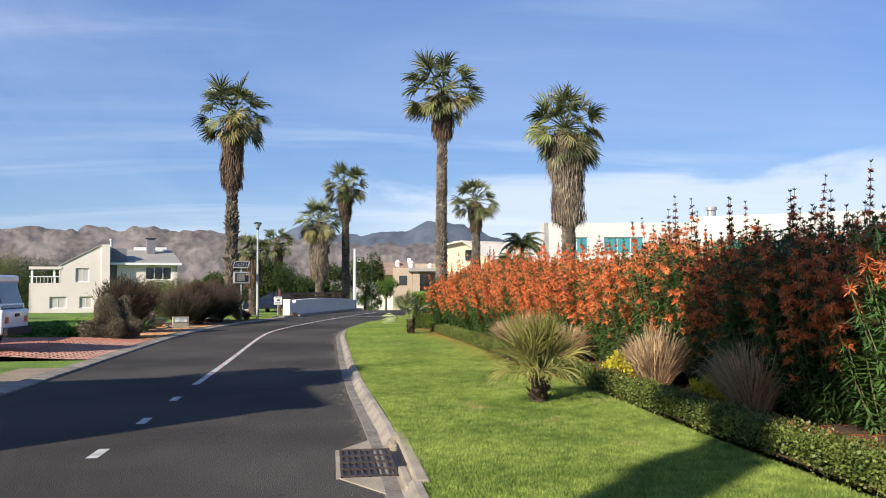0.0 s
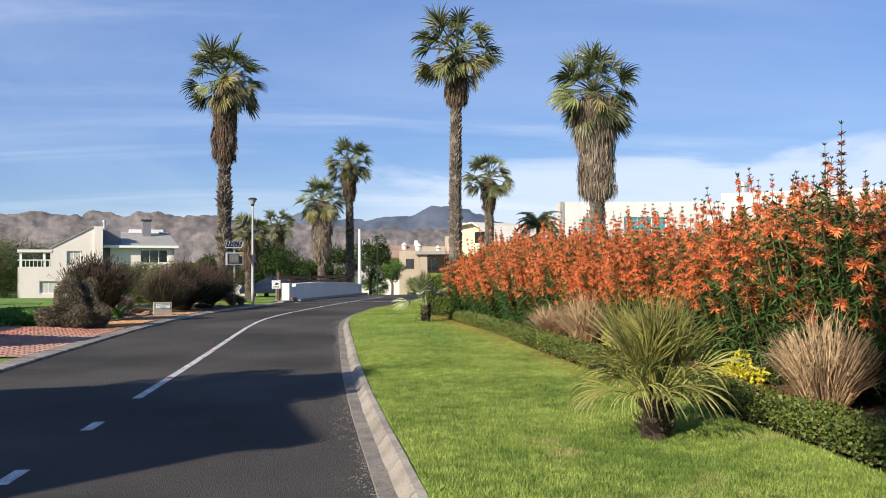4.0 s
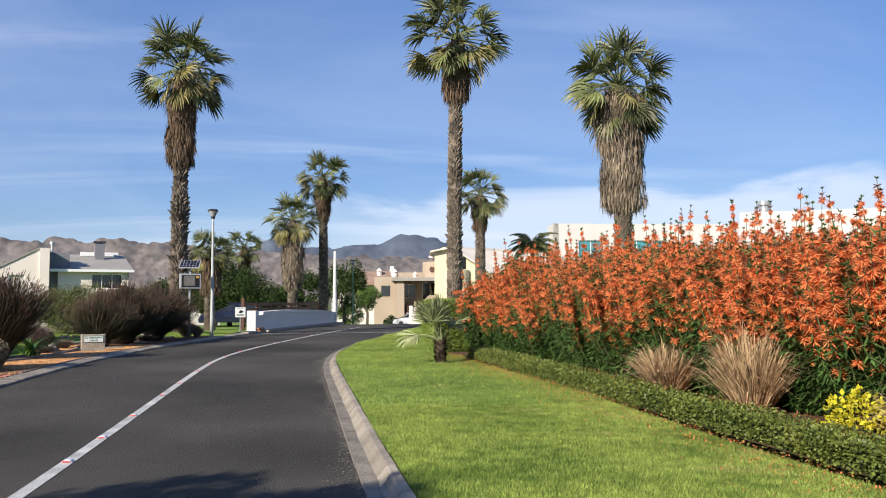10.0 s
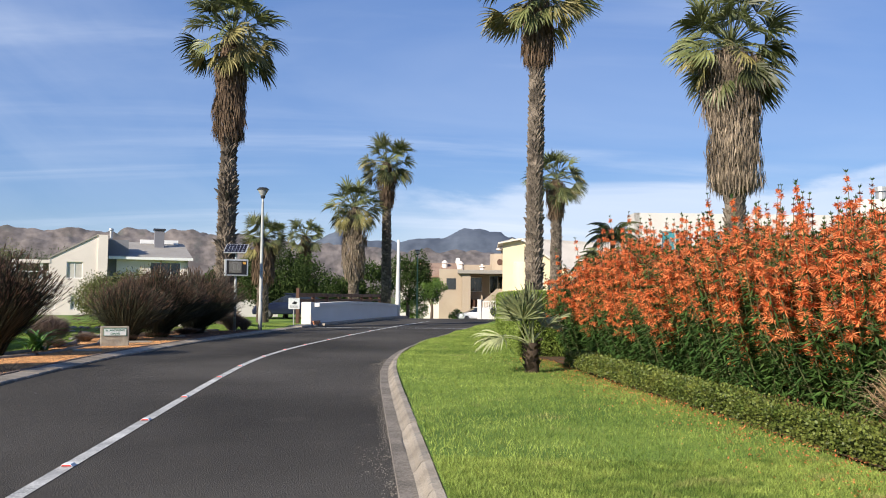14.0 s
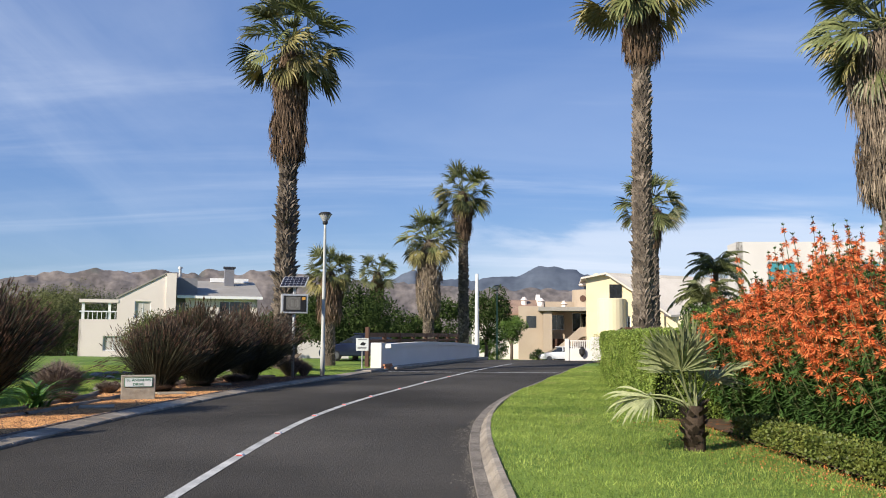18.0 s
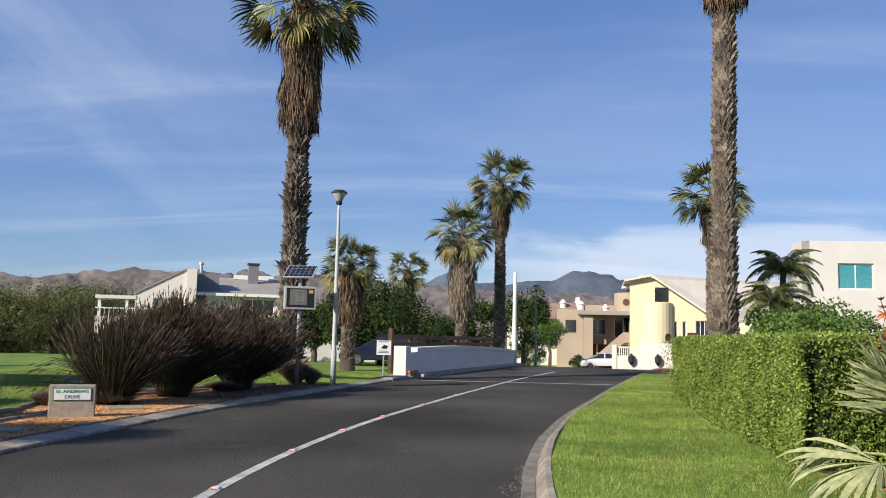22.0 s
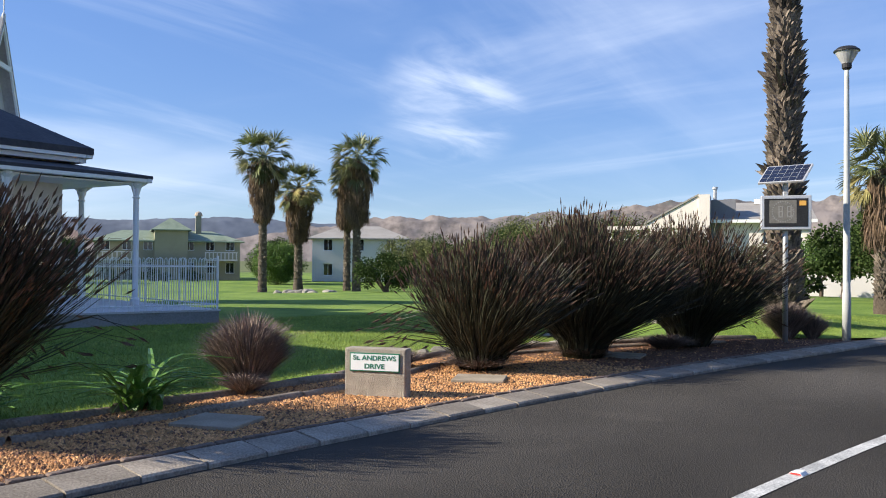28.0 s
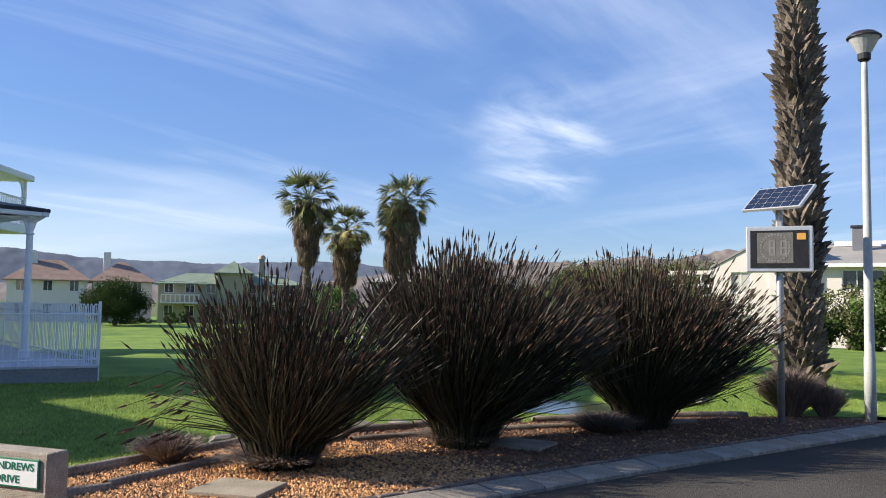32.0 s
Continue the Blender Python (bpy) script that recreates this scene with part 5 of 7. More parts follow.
# brick drive: joints below, pavers as pieces
drive = strip("brick_drive", -15.0, lambda y: road_left(y) - 0.32, np.arange(21.2, 29.11, 0.5), lambda x, y: 0.034 + 0.13 * smooth(5.6, 8.5, -x), M["joint"], 16, "red brick paved drive sloping up from the road")
drive["category"] = "driveway"
paver_me = bpy.data.meshes.new("paver")
bm = box(-0.145, -0.07, -0.02, 0.145, 0.07, 0.012, 0.006)
bm.to_mesh(paver_me)
bm.free()
paver_me.materials.append(M["paver"])
count, rest = 0, []
for j, y in enumerate(np.arange(21.35, 29.0, 0.148)):
    for x in np.arange(-14.8 + (j % 2) * 0.15, float(road_left(y)) - 0.5, 0.298):
        zz = 0.034 + 0.13 * float(smooth(5.6, 8.5, -x))
        if x > -7.6 and count < 300 and y < 27.5:
            ob = child("paver", paver_me, drive)
            ob.matrix_world = pose(float(x), float(y), zz)
            count += 1
        else:
            rest.append((x, y, zz))
rest = np.array(rest)
c8 = np.array([(sx * 0.145, sy * 0.07, 0.0) for sx, sy in ((-1, -1), (1, -1), (1, 1), (-1, 1))] + [(sx * 0.139, sy * 0.064, 0.012) for sx, sy in ((-1, -1), (1, -1), (1, 1), (-1, 1))])
v = (rest[:, None] + c8[None]).reshape(-1, 3)
k = np.arange(len(rest))[:, None] * 8
f = np.concatenate([k + q for q in ((4, 5, 6, 7), (0, 1, 5, 4), (1, 2, 6, 5), (2, 3, 7, 6), (3, 0, 4, 7))])
M["paver_rest"] = material("red brick pavers beyond", (0.30, 0.11, 0.075), (0.46, 0.21, 0.15), 2, 0.9, fine=50, vary="island", spread=0.16)
tagged(child("more_pavers", mesh_of("more_pavers", v, f, M["paver_rest"]), drive), "", "", "", "stuff")


# ---- reeds and shrubs in the gravel bed ----
def reed_clump(x, y, height, spread, n, label, seed, strays=14, toward_=(-0.8, -0.6)):
    """A dense fan of straight reeds with brown heads, from a narrow foot; a few heads arch far over to one side."""
    g = np.random.default_rng(seed)
    th = base("reed_clump", pose(x, y, 0.04), label, "reed clump", "dark reed clumps in the gravel bed")
    ang, r = g.uniform(0, 2 * math.pi, n), g.uniform(0.0, 1, n) ** 0.60
    dirn = np.stack([np.cos(ang), np.sin(ang), np.zeros(n)], -1)
    foot = dirn * (0.27 * r * g.uniform(0.45, 1.08, n))[:, None]
    lean = radians(50) * spread * r ** 1.4 * (1 + 0.20 * np.cos(ang - 0.75)) + g.normal(0, 0.11, n)
    ln = height * g.uniform(0.60, 1.10, n) * (1 - 0.10 * r ** 2) * np.where((g.uniform(0, 1, n) < 0.5) & (r < 0.7), g.uniform(0.35, 0.85, n), 1.0)
    ln = ln * (1 + 0.07 * np.sin(ang * 3 + seed) + 0.06 * np.sin(ang * 7 + seed * 2))
    up = np.array((0, 0, 1.0))
    drift = g.normal(0, 0.07, (n, 3)) * (1, 1, 0.4)

    def along(t, a):
        return (dirn * np.sin(a)[:, None] + up * np.cos(a)[:, None]) * (ln * t)[:, None]
    k1 = foot + along(0.24, lean * 0.52)
    k2 = k1 + along(0.38, lean * 1.02) + drift * 0.5
    k3 = k2 + along(0.36, lean * 0.86 + g.normal(0, 0.10, n)) + drift + np.array((0.05, 0.04, 0.0)) * height / 2
    out = np.array((*toward_, 0.0))
    pick_s = g.choice(np.flatnonzero(r > 0.5), strays, replace=False)
    for q in pick_s:
        d = unit(out + g.normal(0, 0.55, 3) * (1, 1, 0))
        reach = g.uniform(0.9, 1.75) * height / 1.8
        rise = g.uniform(0.35, 0.95) * height / 1.8
        k1[q] = d * reach * 0.42 + up * rise * 0.85
        k2[q] = d * reach * 0.80 + up * rise * 1.0
        k3[q] = d * reach * 1.05 + up * rise * g.uniform(0.55, 0.9)
    side = unit(np.cross(k3 - foot + g.normal(0, 0.2, (n, 3)), dirn + g.normal(0, 0.6, (n, 3)))) * 0.0060
    v = np.stack([foot - side, foot + side, k1 + side, k1 - side, k2 + side * 0.8, k2 - side * 0.8, k3 + side * 0.5, k3 - side * 0.5], 1).reshape(-1, 3)
    b = np.arange(n)[:, None] * 8
    child("stem_mass", mesh_of("stem_mass", v, np.concatenate([b + (0, 1, 2, 3), b + (3, 2, 4, 5), b + (5, 4, 6, 7)]), M["reed"]), th)
    stray = np.zeros(n, dtype=bool)
    stray[pick_s] = True
    pick = ((g.uniform(0, 1, n) < 0.8) & (k3[:, 2] > 0.55 * height)) | stray
    d = unit(k3 - k2)[pick]
    hl = np.where(stray[pick], 0.15, g.uniform(0.07, 0.19, pick.sum()))[:, None]
    p = k3[pick] - d * hl * 0.5
    sd = unit(np.cross(d, g.normal(size=d.shape))) * np.where(stray[pick], 0.016, 0.011)[:, None]
    a, fa = diamonds(p, d * hl, sd)
    b2, fb = diamonds(p, d * hl, np.cross(d, sd))
    child("seed_head_mass", mesh_of("seed_head_mass", *join([(a, fa), (b2, fb)]), M["reed_tip"]), th, "dark brown seed heads")
    return th


reed_clump(-6.72, 39.85, 1.62, 0.95, 3600, "dark green-brown reed clump fanning out over the gravel", 401, 34)
reed_clump(-6.38, 41.95, 1.92, 1.0, 10000, "broad dark reed clump with brown seed heads", 402, 6)
reed_clump(-5.78, 44.6, 1.92, 1.02, 9500, "dark reed clump arching out towards the road", 403, 8, (0.8, 0.6))
reed_clump(-7.75, 33.6, 1.95, 0.72, 8000, "large dark reed clump beside the lily-like plant", 404, 26, (-0.3, 1.0))


def heath(x, y, height, spread, n, label, seed):
    return tuft("heath_shrub", x, y, 0.05, height, spread, int(n * 2.6), M["erica"], label, "shrub", seed, 0.0042, 0.25, "rounded heath shrubs", 0.78, 0.16)


heath(-7.70, 36.85, 0.86, 0.56, 1500, "rounded mauve-brown twiggy heath shrub", 411)
heath(-7.45, 36.6, 0.24, 0.32, 500, "small mauve-brown heath cushion beside a larger one", 412)
heath(-4.95, 47.2, 0.72, 0.55, 1400, "rounded red-brown heath shrub by the speed sign", 413)
heath(-4.55, 47.45, 0.5, 0.35, 500, "small dark heath shrub near the street lamp", 416)
heath(-6.72, 39.80, 0.24, 0.62, 700, "low ring of dry twigs round the foot of the reeds", 417)
heath(-6.38, 41.95, 0.22, 0.60, 600, "dry twigs under a dark reed clump", 418)
heath(-7.6, 39.2, 0.30, 0.4, 500, "low dry twiggy plant at the foot of the reeds", 414)
heath(-5.9, 43.9, 0.26, 0.55, 700, "low pale dry ground plant between reeds", 415)
leaf_ball("rounded_bush", -7.3, 30.05, 0.0, 0.93, 1.30, 60000, 0.042, M["bush_brown"], "rounded grey-brown clipped bush beside the drive", "bush", 420, "", 0.8)
leaf_ball("green_shrub", -9.6, 30.8, 0.0, 1.25, 0.62, 9000, 0.08, M["bright_leaf"], "low bright green shrub beside the brick drive", "bush", 421)


def strap_plant(x, y, seed, size, label):
    g = np.random.default_rng(seed)
    th = base("strap_leaf_plant", pose(x, y, 0.05), label, "plant", "strap-leaved plants in the bed")
    for i in range(46):
        a, ln, up = g.uniform(0, 360), size * g.uniform(0.65, 1.1), g.uniform(0.35, 1.0)
        v = []
        for t in np.linspace(0, 1, 6):
            w = 0.030 * (1 - t ** 3) + 0.002
            c = np.array((ln * t * (0.35 + 0.65 * t), 0, ln * up * (t - 0.62 * t * t) * 1.5))
            v.extend([c + (0, -w, 0.008), c, c + (0, w, 0.008)])
        f = [(3 * j + q, 3 * j + q + 1, 3 * j + q + 4, 3 * j + q + 3) for j in range(5) for q in (0, 1)]
        lf = child("leaf", mesh_of("leaf", v, f, M["strap"]), th)
        lf.matrix_basis = pose(g.normal(0, 0.08), g.normal(0, 0.08), 0, 0, 0, a)
    return th


strap_plant(-7.45, 35.35, 430, 0.86, "green plant with arching strap-shaped leaves")
strap_plant(-8.1, 34.2, 431, 0.5, "green strap-leaved plant under the reeds")
strap_plant(-8.8, 30.4, 432, 0.5, "green strap-leaved plant near the drive")


# ---- sign block ----
sign = base("street_name_block", pose(-6.32, 37.4, 0.04, 0, 0, 22), "rough stone block bearing a white street name plate", "street sign")
part("block", box(-0.33, -0.09, -0.03, 0.33, 0.09, 0.50, 0.014), M["stone"], sign)
plate = part("name_plate", box(-0.27, -0.104, 0.265, 0.27, -0.0905, 0.455, 0.004), M["sign_green"], sign, "green-bordered enamel name plate")
part("plate_face", box(-0.258, -0.1065, 0.277, 0.258, -0.1045, 0.443), M["plate_white"], plate)


def lettering(text, x, z, size, parent, y, mat, stretch=1.0, heavy=0.010):
    cu = bpy.data.curves.new("lettering", "FONT")
    cu.body, cu.size, cu.align_x, cu.align_y, cu.extrude, cu.offset = text, size, "CENTER", "CENTER", 0.001, heavy * size
    cu.materials.append(mat)
    ob = new("lettering", cu)
    ob.parent = parent
    ob.matrix_basis = pose(x, y, z, 90, 0, 0) @ Matrix.Diagonal((stretch, 1, 1, 1))
    return ob


lettering("St. ANDREWS", 0, 0.402, 0.068, plate, -0.108, M["sign_green"], 1.12, 0.022)
lettering("DRIVE", 0, 0.318, 0.068, plate, -0.108, M["sign_green"], 1.2, 0.022)


# ---- street lamps ----
def street_lamp(x, y, z, height, mat, label):
    th = base("street_lamp", pose(x, y, z), label, "street lamp", "street lamps")
    part("pole", lathe([(0.075, -0.1), (0.075, 0.9), (0.065, 0.95), (0.042, height - 0.5), (0.036, height - 0.34)], 14), mat, th, smooth=True)
    part("collar", lathe([(0.05, height - 0.36), (0.085, height - 0.33), (0.085, height - 0.25), (0.06, height - 0.24)], 14), M["black"], th, "dark lamp collar")
    part("bowl", lathe([(0.085, height - 0.25), (0.20, height - 0.04), (0.205, height - 0.03)], 18), M["lamp_glass"], th, "frosted tapering lamp bowl")
    part("cap", lathe([(0.225, height - 0.035), (0.225, height - 0.015), (0.15, height + 0.045), (0.04, height + 0.06)], 18), M["black"], th, "dark shallow lamp cap")
    return th


street_lamp(-3.96, 47.4, 0.0, 5.30, M["pole_grey"], "pale grey street lamp with a tapering glass bowl")
street_lamp(3.75, 80.0, -0.35, 5.2, M["pole_green"], "green street lamp beyond the bridge")
pole = base("white_pole", pose(1.95, 70.6, 0.0), "plain white mast at the end of the bridge wall", "pole")
part("mast", lathe([(0.14, -0.2), (0.14, 1.0), (0.11, 3.0), (0.09, 4.98), (0.03, 5.02)], 12), M["pole_white"], pole, smooth=True)

# ---- solar speed sign ----
speed = base("speed_display_sign", pose(-4.72, 46.3, 0.0, 0, 0, 20), "solar-powered speed display on a galvanised pole", "speed sign")
part("pole", lathe([(0.045, -0.1), (0.045, 2.95), (0.02, 2.96)], 12), M["galv"], speed, smooth=True)
case = part("case", box(-0.41, -0.13, 2.020, 0.41, 0.05, 2.620, 0.015), M["alu"], speed, "grey metal display case")
part("display_face", box(-0.355, -0.137, 2.075, 0.355, -0.1305, 2.565), M["black"], case, "unlit black display")
part("display_panel", box(-0.27, -0.140, 2.135, 0.17, -0.1375, 2.535, 0.001), M["digit"], case, "grey dotted display field")
part("amber_lens", box(0.215, -0.142, 2.44, 0.325, -0.1375, 2.525, 0.002), M["amber"], case, "small amber lens")
for k in range(28):
    a0 = 2 * math.pi * k / 28
    part("ring_dot", box(-0.05 + 0.175 * math.cos(a0) - 0.012, -0.1425, 2.335 + 0.175 * math.sin(a0) - 0.012, -0.05 + 0.175 * math.cos(a0) + 0.012, -0.1405, 2.335 + 0.175 * math.sin(a0) + 0.012), M["segment"], case)
for dx in (-0.125, 0.015):
    for u, w, h0, h1 in ((0.0, 0.022, 0.0, 0.20), (0.055, 0.022, 0.0, 0.20), (0.022, 0.033, 0.0, 0.022), (0.022, 0.033, 0.09, 0.022), (0.022, 0.033, 0.178, 0.022)):
        part("display_segment", box(dx + u, -0.1425, 2.235 + h0, dx + u + w, -0.1405, 2.235 + h0 + h1), M["segment"], case)
panel = part("solar_panel", box(-0.40, -0.28, -0.02, 0.40, 0.28, 0.02, 0.006), M["alu"], speed, "tilted solar panel in an aluminium frame")
panel.matrix_basis = pose(0, 0, 3.0, 0, 0, -26) @ pose(0, 0, 0, 36, 0, 0)
for i in range(6):
    for j in range(4):
        part("solar_cell", box(-0.375 + i * 0.126, -0.258 + j * 0.130, 0.021, -0.375 + i * 0.126 + 0.115, -0.258 + j * 0.130 + 0.119, 0.024), M["solar"], panel)
part("bracket", box(-0.03, -0.05, 2.5, 0.03, 0.05, 2.93), M["galv"], speed)


# ---- walls with openings, windows ----
def wall(parent, name, x, y, length, heading, z0, z1, holes, mat, thick=0.3, label=""):
    """An upright wall from (x, y) in its parent's space, along the heading, pierced by holes (u0, u1, w0, w1)."""
    us = sorted({0.0, length, *[h[0] for h in holes], *[h[1] for h in holes]})
    ws = sorted({z0, z1, *[h[2] for h in holes], *[h[3] for h in holes]})
    bm = bmesh.new()
    for a, b in zip(us, us[1:]):
        for c, d in zip(ws, ws[1:]):
            if not any(h[0] <= a and b <= h[1] and h[2] <= c and d <= h[3] for h in holes):
                box(a, 0, c, b, thick, d, bm=bm)
    bmesh.ops.remove_doubles(bm, verts=bm.verts[:], dist=0.001)
    ob = part(name, bm, mat, parent, label)
    ob.matrix_basis = pose(x, y, 0, 0, 0, heading)
    return ob


def window(owner, u0, u1, w0, w1, bars=1, glass="glass_dark", rail=0.07, depth=0.12):
    """A framed window set into a hole of a wall, in the wall's own space."""
    bm = bmesh.new()
    for a, b, c, d in ((u0, u1, w0, w0 + rail), (u0, u1, w1 - rail, w1), (u0, u0 + rail, w0 + rail, w1 - rail), (u1 - rail, u1, w0 + rail, w1 - rail)):
        box(a, depth, c, b, depth + 0.06, d, bm=bm)
    for i in range(bars):
        m = u0 + (u1 - u0) * (i + 1) / (bars + 1)
        box(m - rail * 0.4, depth, w0 + rail, m + rail * 0.4, depth + 0.06, w1 - rail, bm=bm)
    fr = part("window_frame", bm, M["frame_white"], owner)
    part("pane", box(u0 + rail * 0.6, depth + 0.025, w0 + rail * 0.6, u1 - rail * 0.6, depth + 0.04, w1 - rail * 0.6), M[glass], fr)
    return fr


def slab_roof(parent, name, corners, thick, mat, label=""):
    """A roof plane through four corners (x, y, z), with thickness."""
    bm = bmesh.new()
    top = [bm.verts.new(c) for c in corners]
    low = [bm.verts.new((c[0], c[1], c[2] - thick)) for c in corners]
    bm.faces.new(top)
    bm.faces.new(low[::-1])
    n = len(corners)
    for i in range(n):
        bm.faces.new((top[i], low[i], low[(i + 1) % n], top[(i + 1) % n]))
    bmesh.ops.recalc_face_normals(bm, faces=bm.faces[:])
    return part(name, bm, mat, parent, label)


# house with the slanting gable across the fairway
house = base("house", pose(-30.2, 90.8, -1.25, 0, 0, 17.9), "cream two-storey house with a slanting gable and grey roof", "house")
low_wall = wall(house, "ground_floor_wall", 0.0, 0, 7.6, 0, -0.3, 3.75, [(1.9, 3.5, 1.15, 2.35), (4.7, 5.9, 1.15, 2.35)], M["cream"])
window(low_wall, 1.9, 3.5, 1.15, 2.35, 1, "blind")
window(low_wall, 4.7, 5.9, 1.15, 2.35, 1, "blind")
wall(house, "side_wall", 0.0, 9.0, 9.0, -90, -0.3, 3.75, [], M["cream"])
up_wall = wall(house, "upper_wall", 2.9, 0, 3.9, 0, 3.75, 5.5, [(1.4, 2.7, 3.85, 5.3)], M["cream"])
window(up_wall, 1.4, 2.7, 3.85, 5.3, 1, "blind")
part("slanting_gable", prism([(2.9, 5.5), (6.8, 5.5), (6.8, 7.65)], 0, 0.3, axis="y"), M["cream"], house)
part("gable_coping", prism([(2.85, 5.52), (6.8, 7.68), (6.8, 7.82), (2.85, 5.66)], -0.08, 0.4, axis="y"), M["roof_grey"], house)
part("pillar", box(6.8, -0.15, 3.75, 7.6, 3.2, 7.75), M["cream"], house)
# wall in the recess; its shade is put into the dark grey
part("stair_tower_wall", box(7.6, 1.6, -0.3, 9.4, 4.6, 7.45), M["grey_plaster"], house, "recess wall with its shade painted dark grey")
part("gable_room", box(2.9, 0.31, 3.75, 6.8, 7.5, 5.45), M["cream"], house)
slab_roof(house, "gable_roof", [(2.8, 0.3, 5.6), (6.8, 0.3, 7.7), (6.8, 7.6, 7.7), (2.8, 7.6, 5.6)], 0.15, M["roof_grey"])
for x in (0.15, 2.2):
    part("balcony_post", box(x, 0.1, 3.75, x + 0.22, 0.32, 5.15), M["frame_white"], house)
part("balcony_beam", box(-0.05, -0.05, 5.15, 3.0, 3.5, 5.42), M["cream"], house)
part("balcony_rail", box(0.0, -0.02, 4.35, 2.9, 0.06, 4.45), M["frame_white"], house)
for x in np.arange(0.3, 2.8, 0.35):
    part("baluster", box(x, 0.0, 3.75, x + 0.05, 0.05, 4.36), M["frame_white"], house)
main = wall(house, "main_front", 8.4, 1.2, 6.2, 0, -0.3, 5.9, [(2.9, 5.6, 4.1, 5.5), (2.9, 5.6, 0.9, 2.4), (0.4, 2.0, 0.9, 2.4)], M["cream"])
window(main, 2.9, 5.6, 4.1, 5.5, 2)
window(main, 2.9, 5.6, 0.9, 2.4, 2)
window(main, 0.4, 2.0, 0.9, 2.4, 1)
side = wall(house, "main_side", 14.6, 1.2, 8.0, 90, -0.3, 5.9, [(0.8, 2.2, 4.0, 5.4), (3.0, 4.4, 4.0, 5.4)], M["cream"])
window(side, 0.8, 2.2, 4.0, 5.4, 0)
window(side, 3.0, 4.4, 4.0, 5.4, 0)
part("side_gable", prism([(1.2, 5.9), (9.2, 5.9), (9.2, 7.6)], 14.3, 14.6, axis="x"), M["grey_plaster"], house)
slab_roof(house, "main_roof", [(7.7, 0.7, 5.85), (15.0, 0.7, 5.85), (15.0, 9.4, 7.72), (7.7, 9.4, 7.72)], 0.18, M["roof_grey"], "low grey sheeted roof")
part("fascia", box(7.7, 0.62, 5.66, 15.0, 0.69, 5.9), M["frame_white"], house)
part("back_wall", box(0.0, 8.8, -0.3, 14.6, 9.1, 3.7), M["cream"], house)
part("chimney", box(12.0, 6.5, 7.0, 12.9, 7.3, 8.8, 0.02), M["grey_plaster"], house, "dark square chimney")
part("chimney_cap", box(11.9, 6.4, 8.8, 13.0, 7.4, 8.95), M["roof_dark"], house)
part("stove_pipe", lathe([(0.13, 6.8), (0.13, 8.3), (0.22, 8.32), (0.2, 8.5)], 10, centre=(7.9, 2.4)), M["galv"], house, "thin metal stove pipe")
part("side_extension", box(14.7, 2.5, -0.3, 18.0, 7.0, 3.4), M["timber"], house, "low brown timber extension")
part("ridge_light", box(10.8, 8.4, 7.55, 14.4, 8.9, 7.95), M["frame_white"], house)

# houses beyond the bridge: tan block with stairs, yellow gabled house
tan = base("house", pose(9.9, 107.0, -1.25, 0, 0, -5), "tan rendered house with an outside stair and round tower", "house")
tw = wall(tan, "front_wall", -2.2, 3.0, 8.2, 0, -0.3, 5.3, [(3.2, 4.8, 3.2, 4.8), (5.6, 7.4, 3.0, 5.0), (0.5, 1.5, 3.2, 4.2)], M["tan"])
window(tw, 3.2, 4.8, 3.2, 4.8, 1)
window(tw, 5.6, 7.4, 3.0, 5.0, 1)
window(tw, 0.5, 1.5, 3.2, 4.2, 0)
part("left_block", box(-2.2, 0.5, -0.3, 0.3, 3.0, 5.6, 0.02), M["tan"], tan)
# flat dark plate paints a niche's shade on the solid wall
part("left_block_niche", box(-1.4, 0.46, 3.4, -0.4, 0.52, 4.6), M["glass_dark"], tan)
part("porch_canopy", box(-0.2, -0.8, 5.1, 6.0, 3.2, 5.5, 0.02), M["roof_grey"], tan, "flat grey porch canopy")
part("porch_pier", box(0.3, -0.4, -0.3, 1.2, 0.3, 5.1, 0.02), M["tan"], tan)
part("porch_column", box(5.3, -0.5, -0.3, 5.8, 0.1, 5.1, 0.02), M["tan"], tan)
part("stair_parapet", prism([(1.2, 0.1), (1.2, 1.0), (4.0, 3.5), (5.6, 3.5), (5.6, 2.7), (4.1, 2.5)], -0.6, -0.35, axis="y"), M["tan"], tan, "slanting stair parapet")
for i in range(14):
    part("stair_tread", box(1.3 + i * 0.2, -0.33, -0.1 + i * 0.18, 1.55 + i * 0.2, 1.6, 0.1 + i * 0.18), M["tan"], tan)
# dark brown box paints the shaded recess below the stair
part("undercroft", box(1.4, 2.0, -0.3, 5.4, 2.9, 2.3), M["timber"], tan, "dark box painting the shade beneath the stair")
part("upper_floor", box(0.6, 3.4, 5.3, 8.4, 9.0, 6.2), M["tan"], tan)
part("round_tower", lathe([(1.8, 5.0), (1.8, 7.4), (1.7, 7.45)], 26, centre=(5.3, 4.2)), M["tan"], tan, "round tan tower with porthole windows")
for a in (-115, -75):
    ring = part("porthole", lathe([(0.34, 0), (0.34, 0.05), (0.26, 0.06)], 18), M["timber"], tan)
    ring.matrix_basis = Matrix.Translation((5.3 + 1.8 * math.cos(radians(a)), 4.2 + 1.8 * math.sin(radians(a)), 6.5)) @ pose(0, 0, 0, 0, 0, a) @ pose(0, 0, 0, 0, 90, 0)
part("tower_disc", lathe([(1.2, 7.9), (1.35, 7.95), (1.35, 8.15), (0.3, 8.3)], 26, centre=(5.6, 4.6)), M["cream"], tan, "overhanging round tower roof")
part("tower_neck", lathe([(0.8, 7.4), (0.8, 7.95)], 16, centre=(5.6, 4.6)), M["glass_dark"], tan)
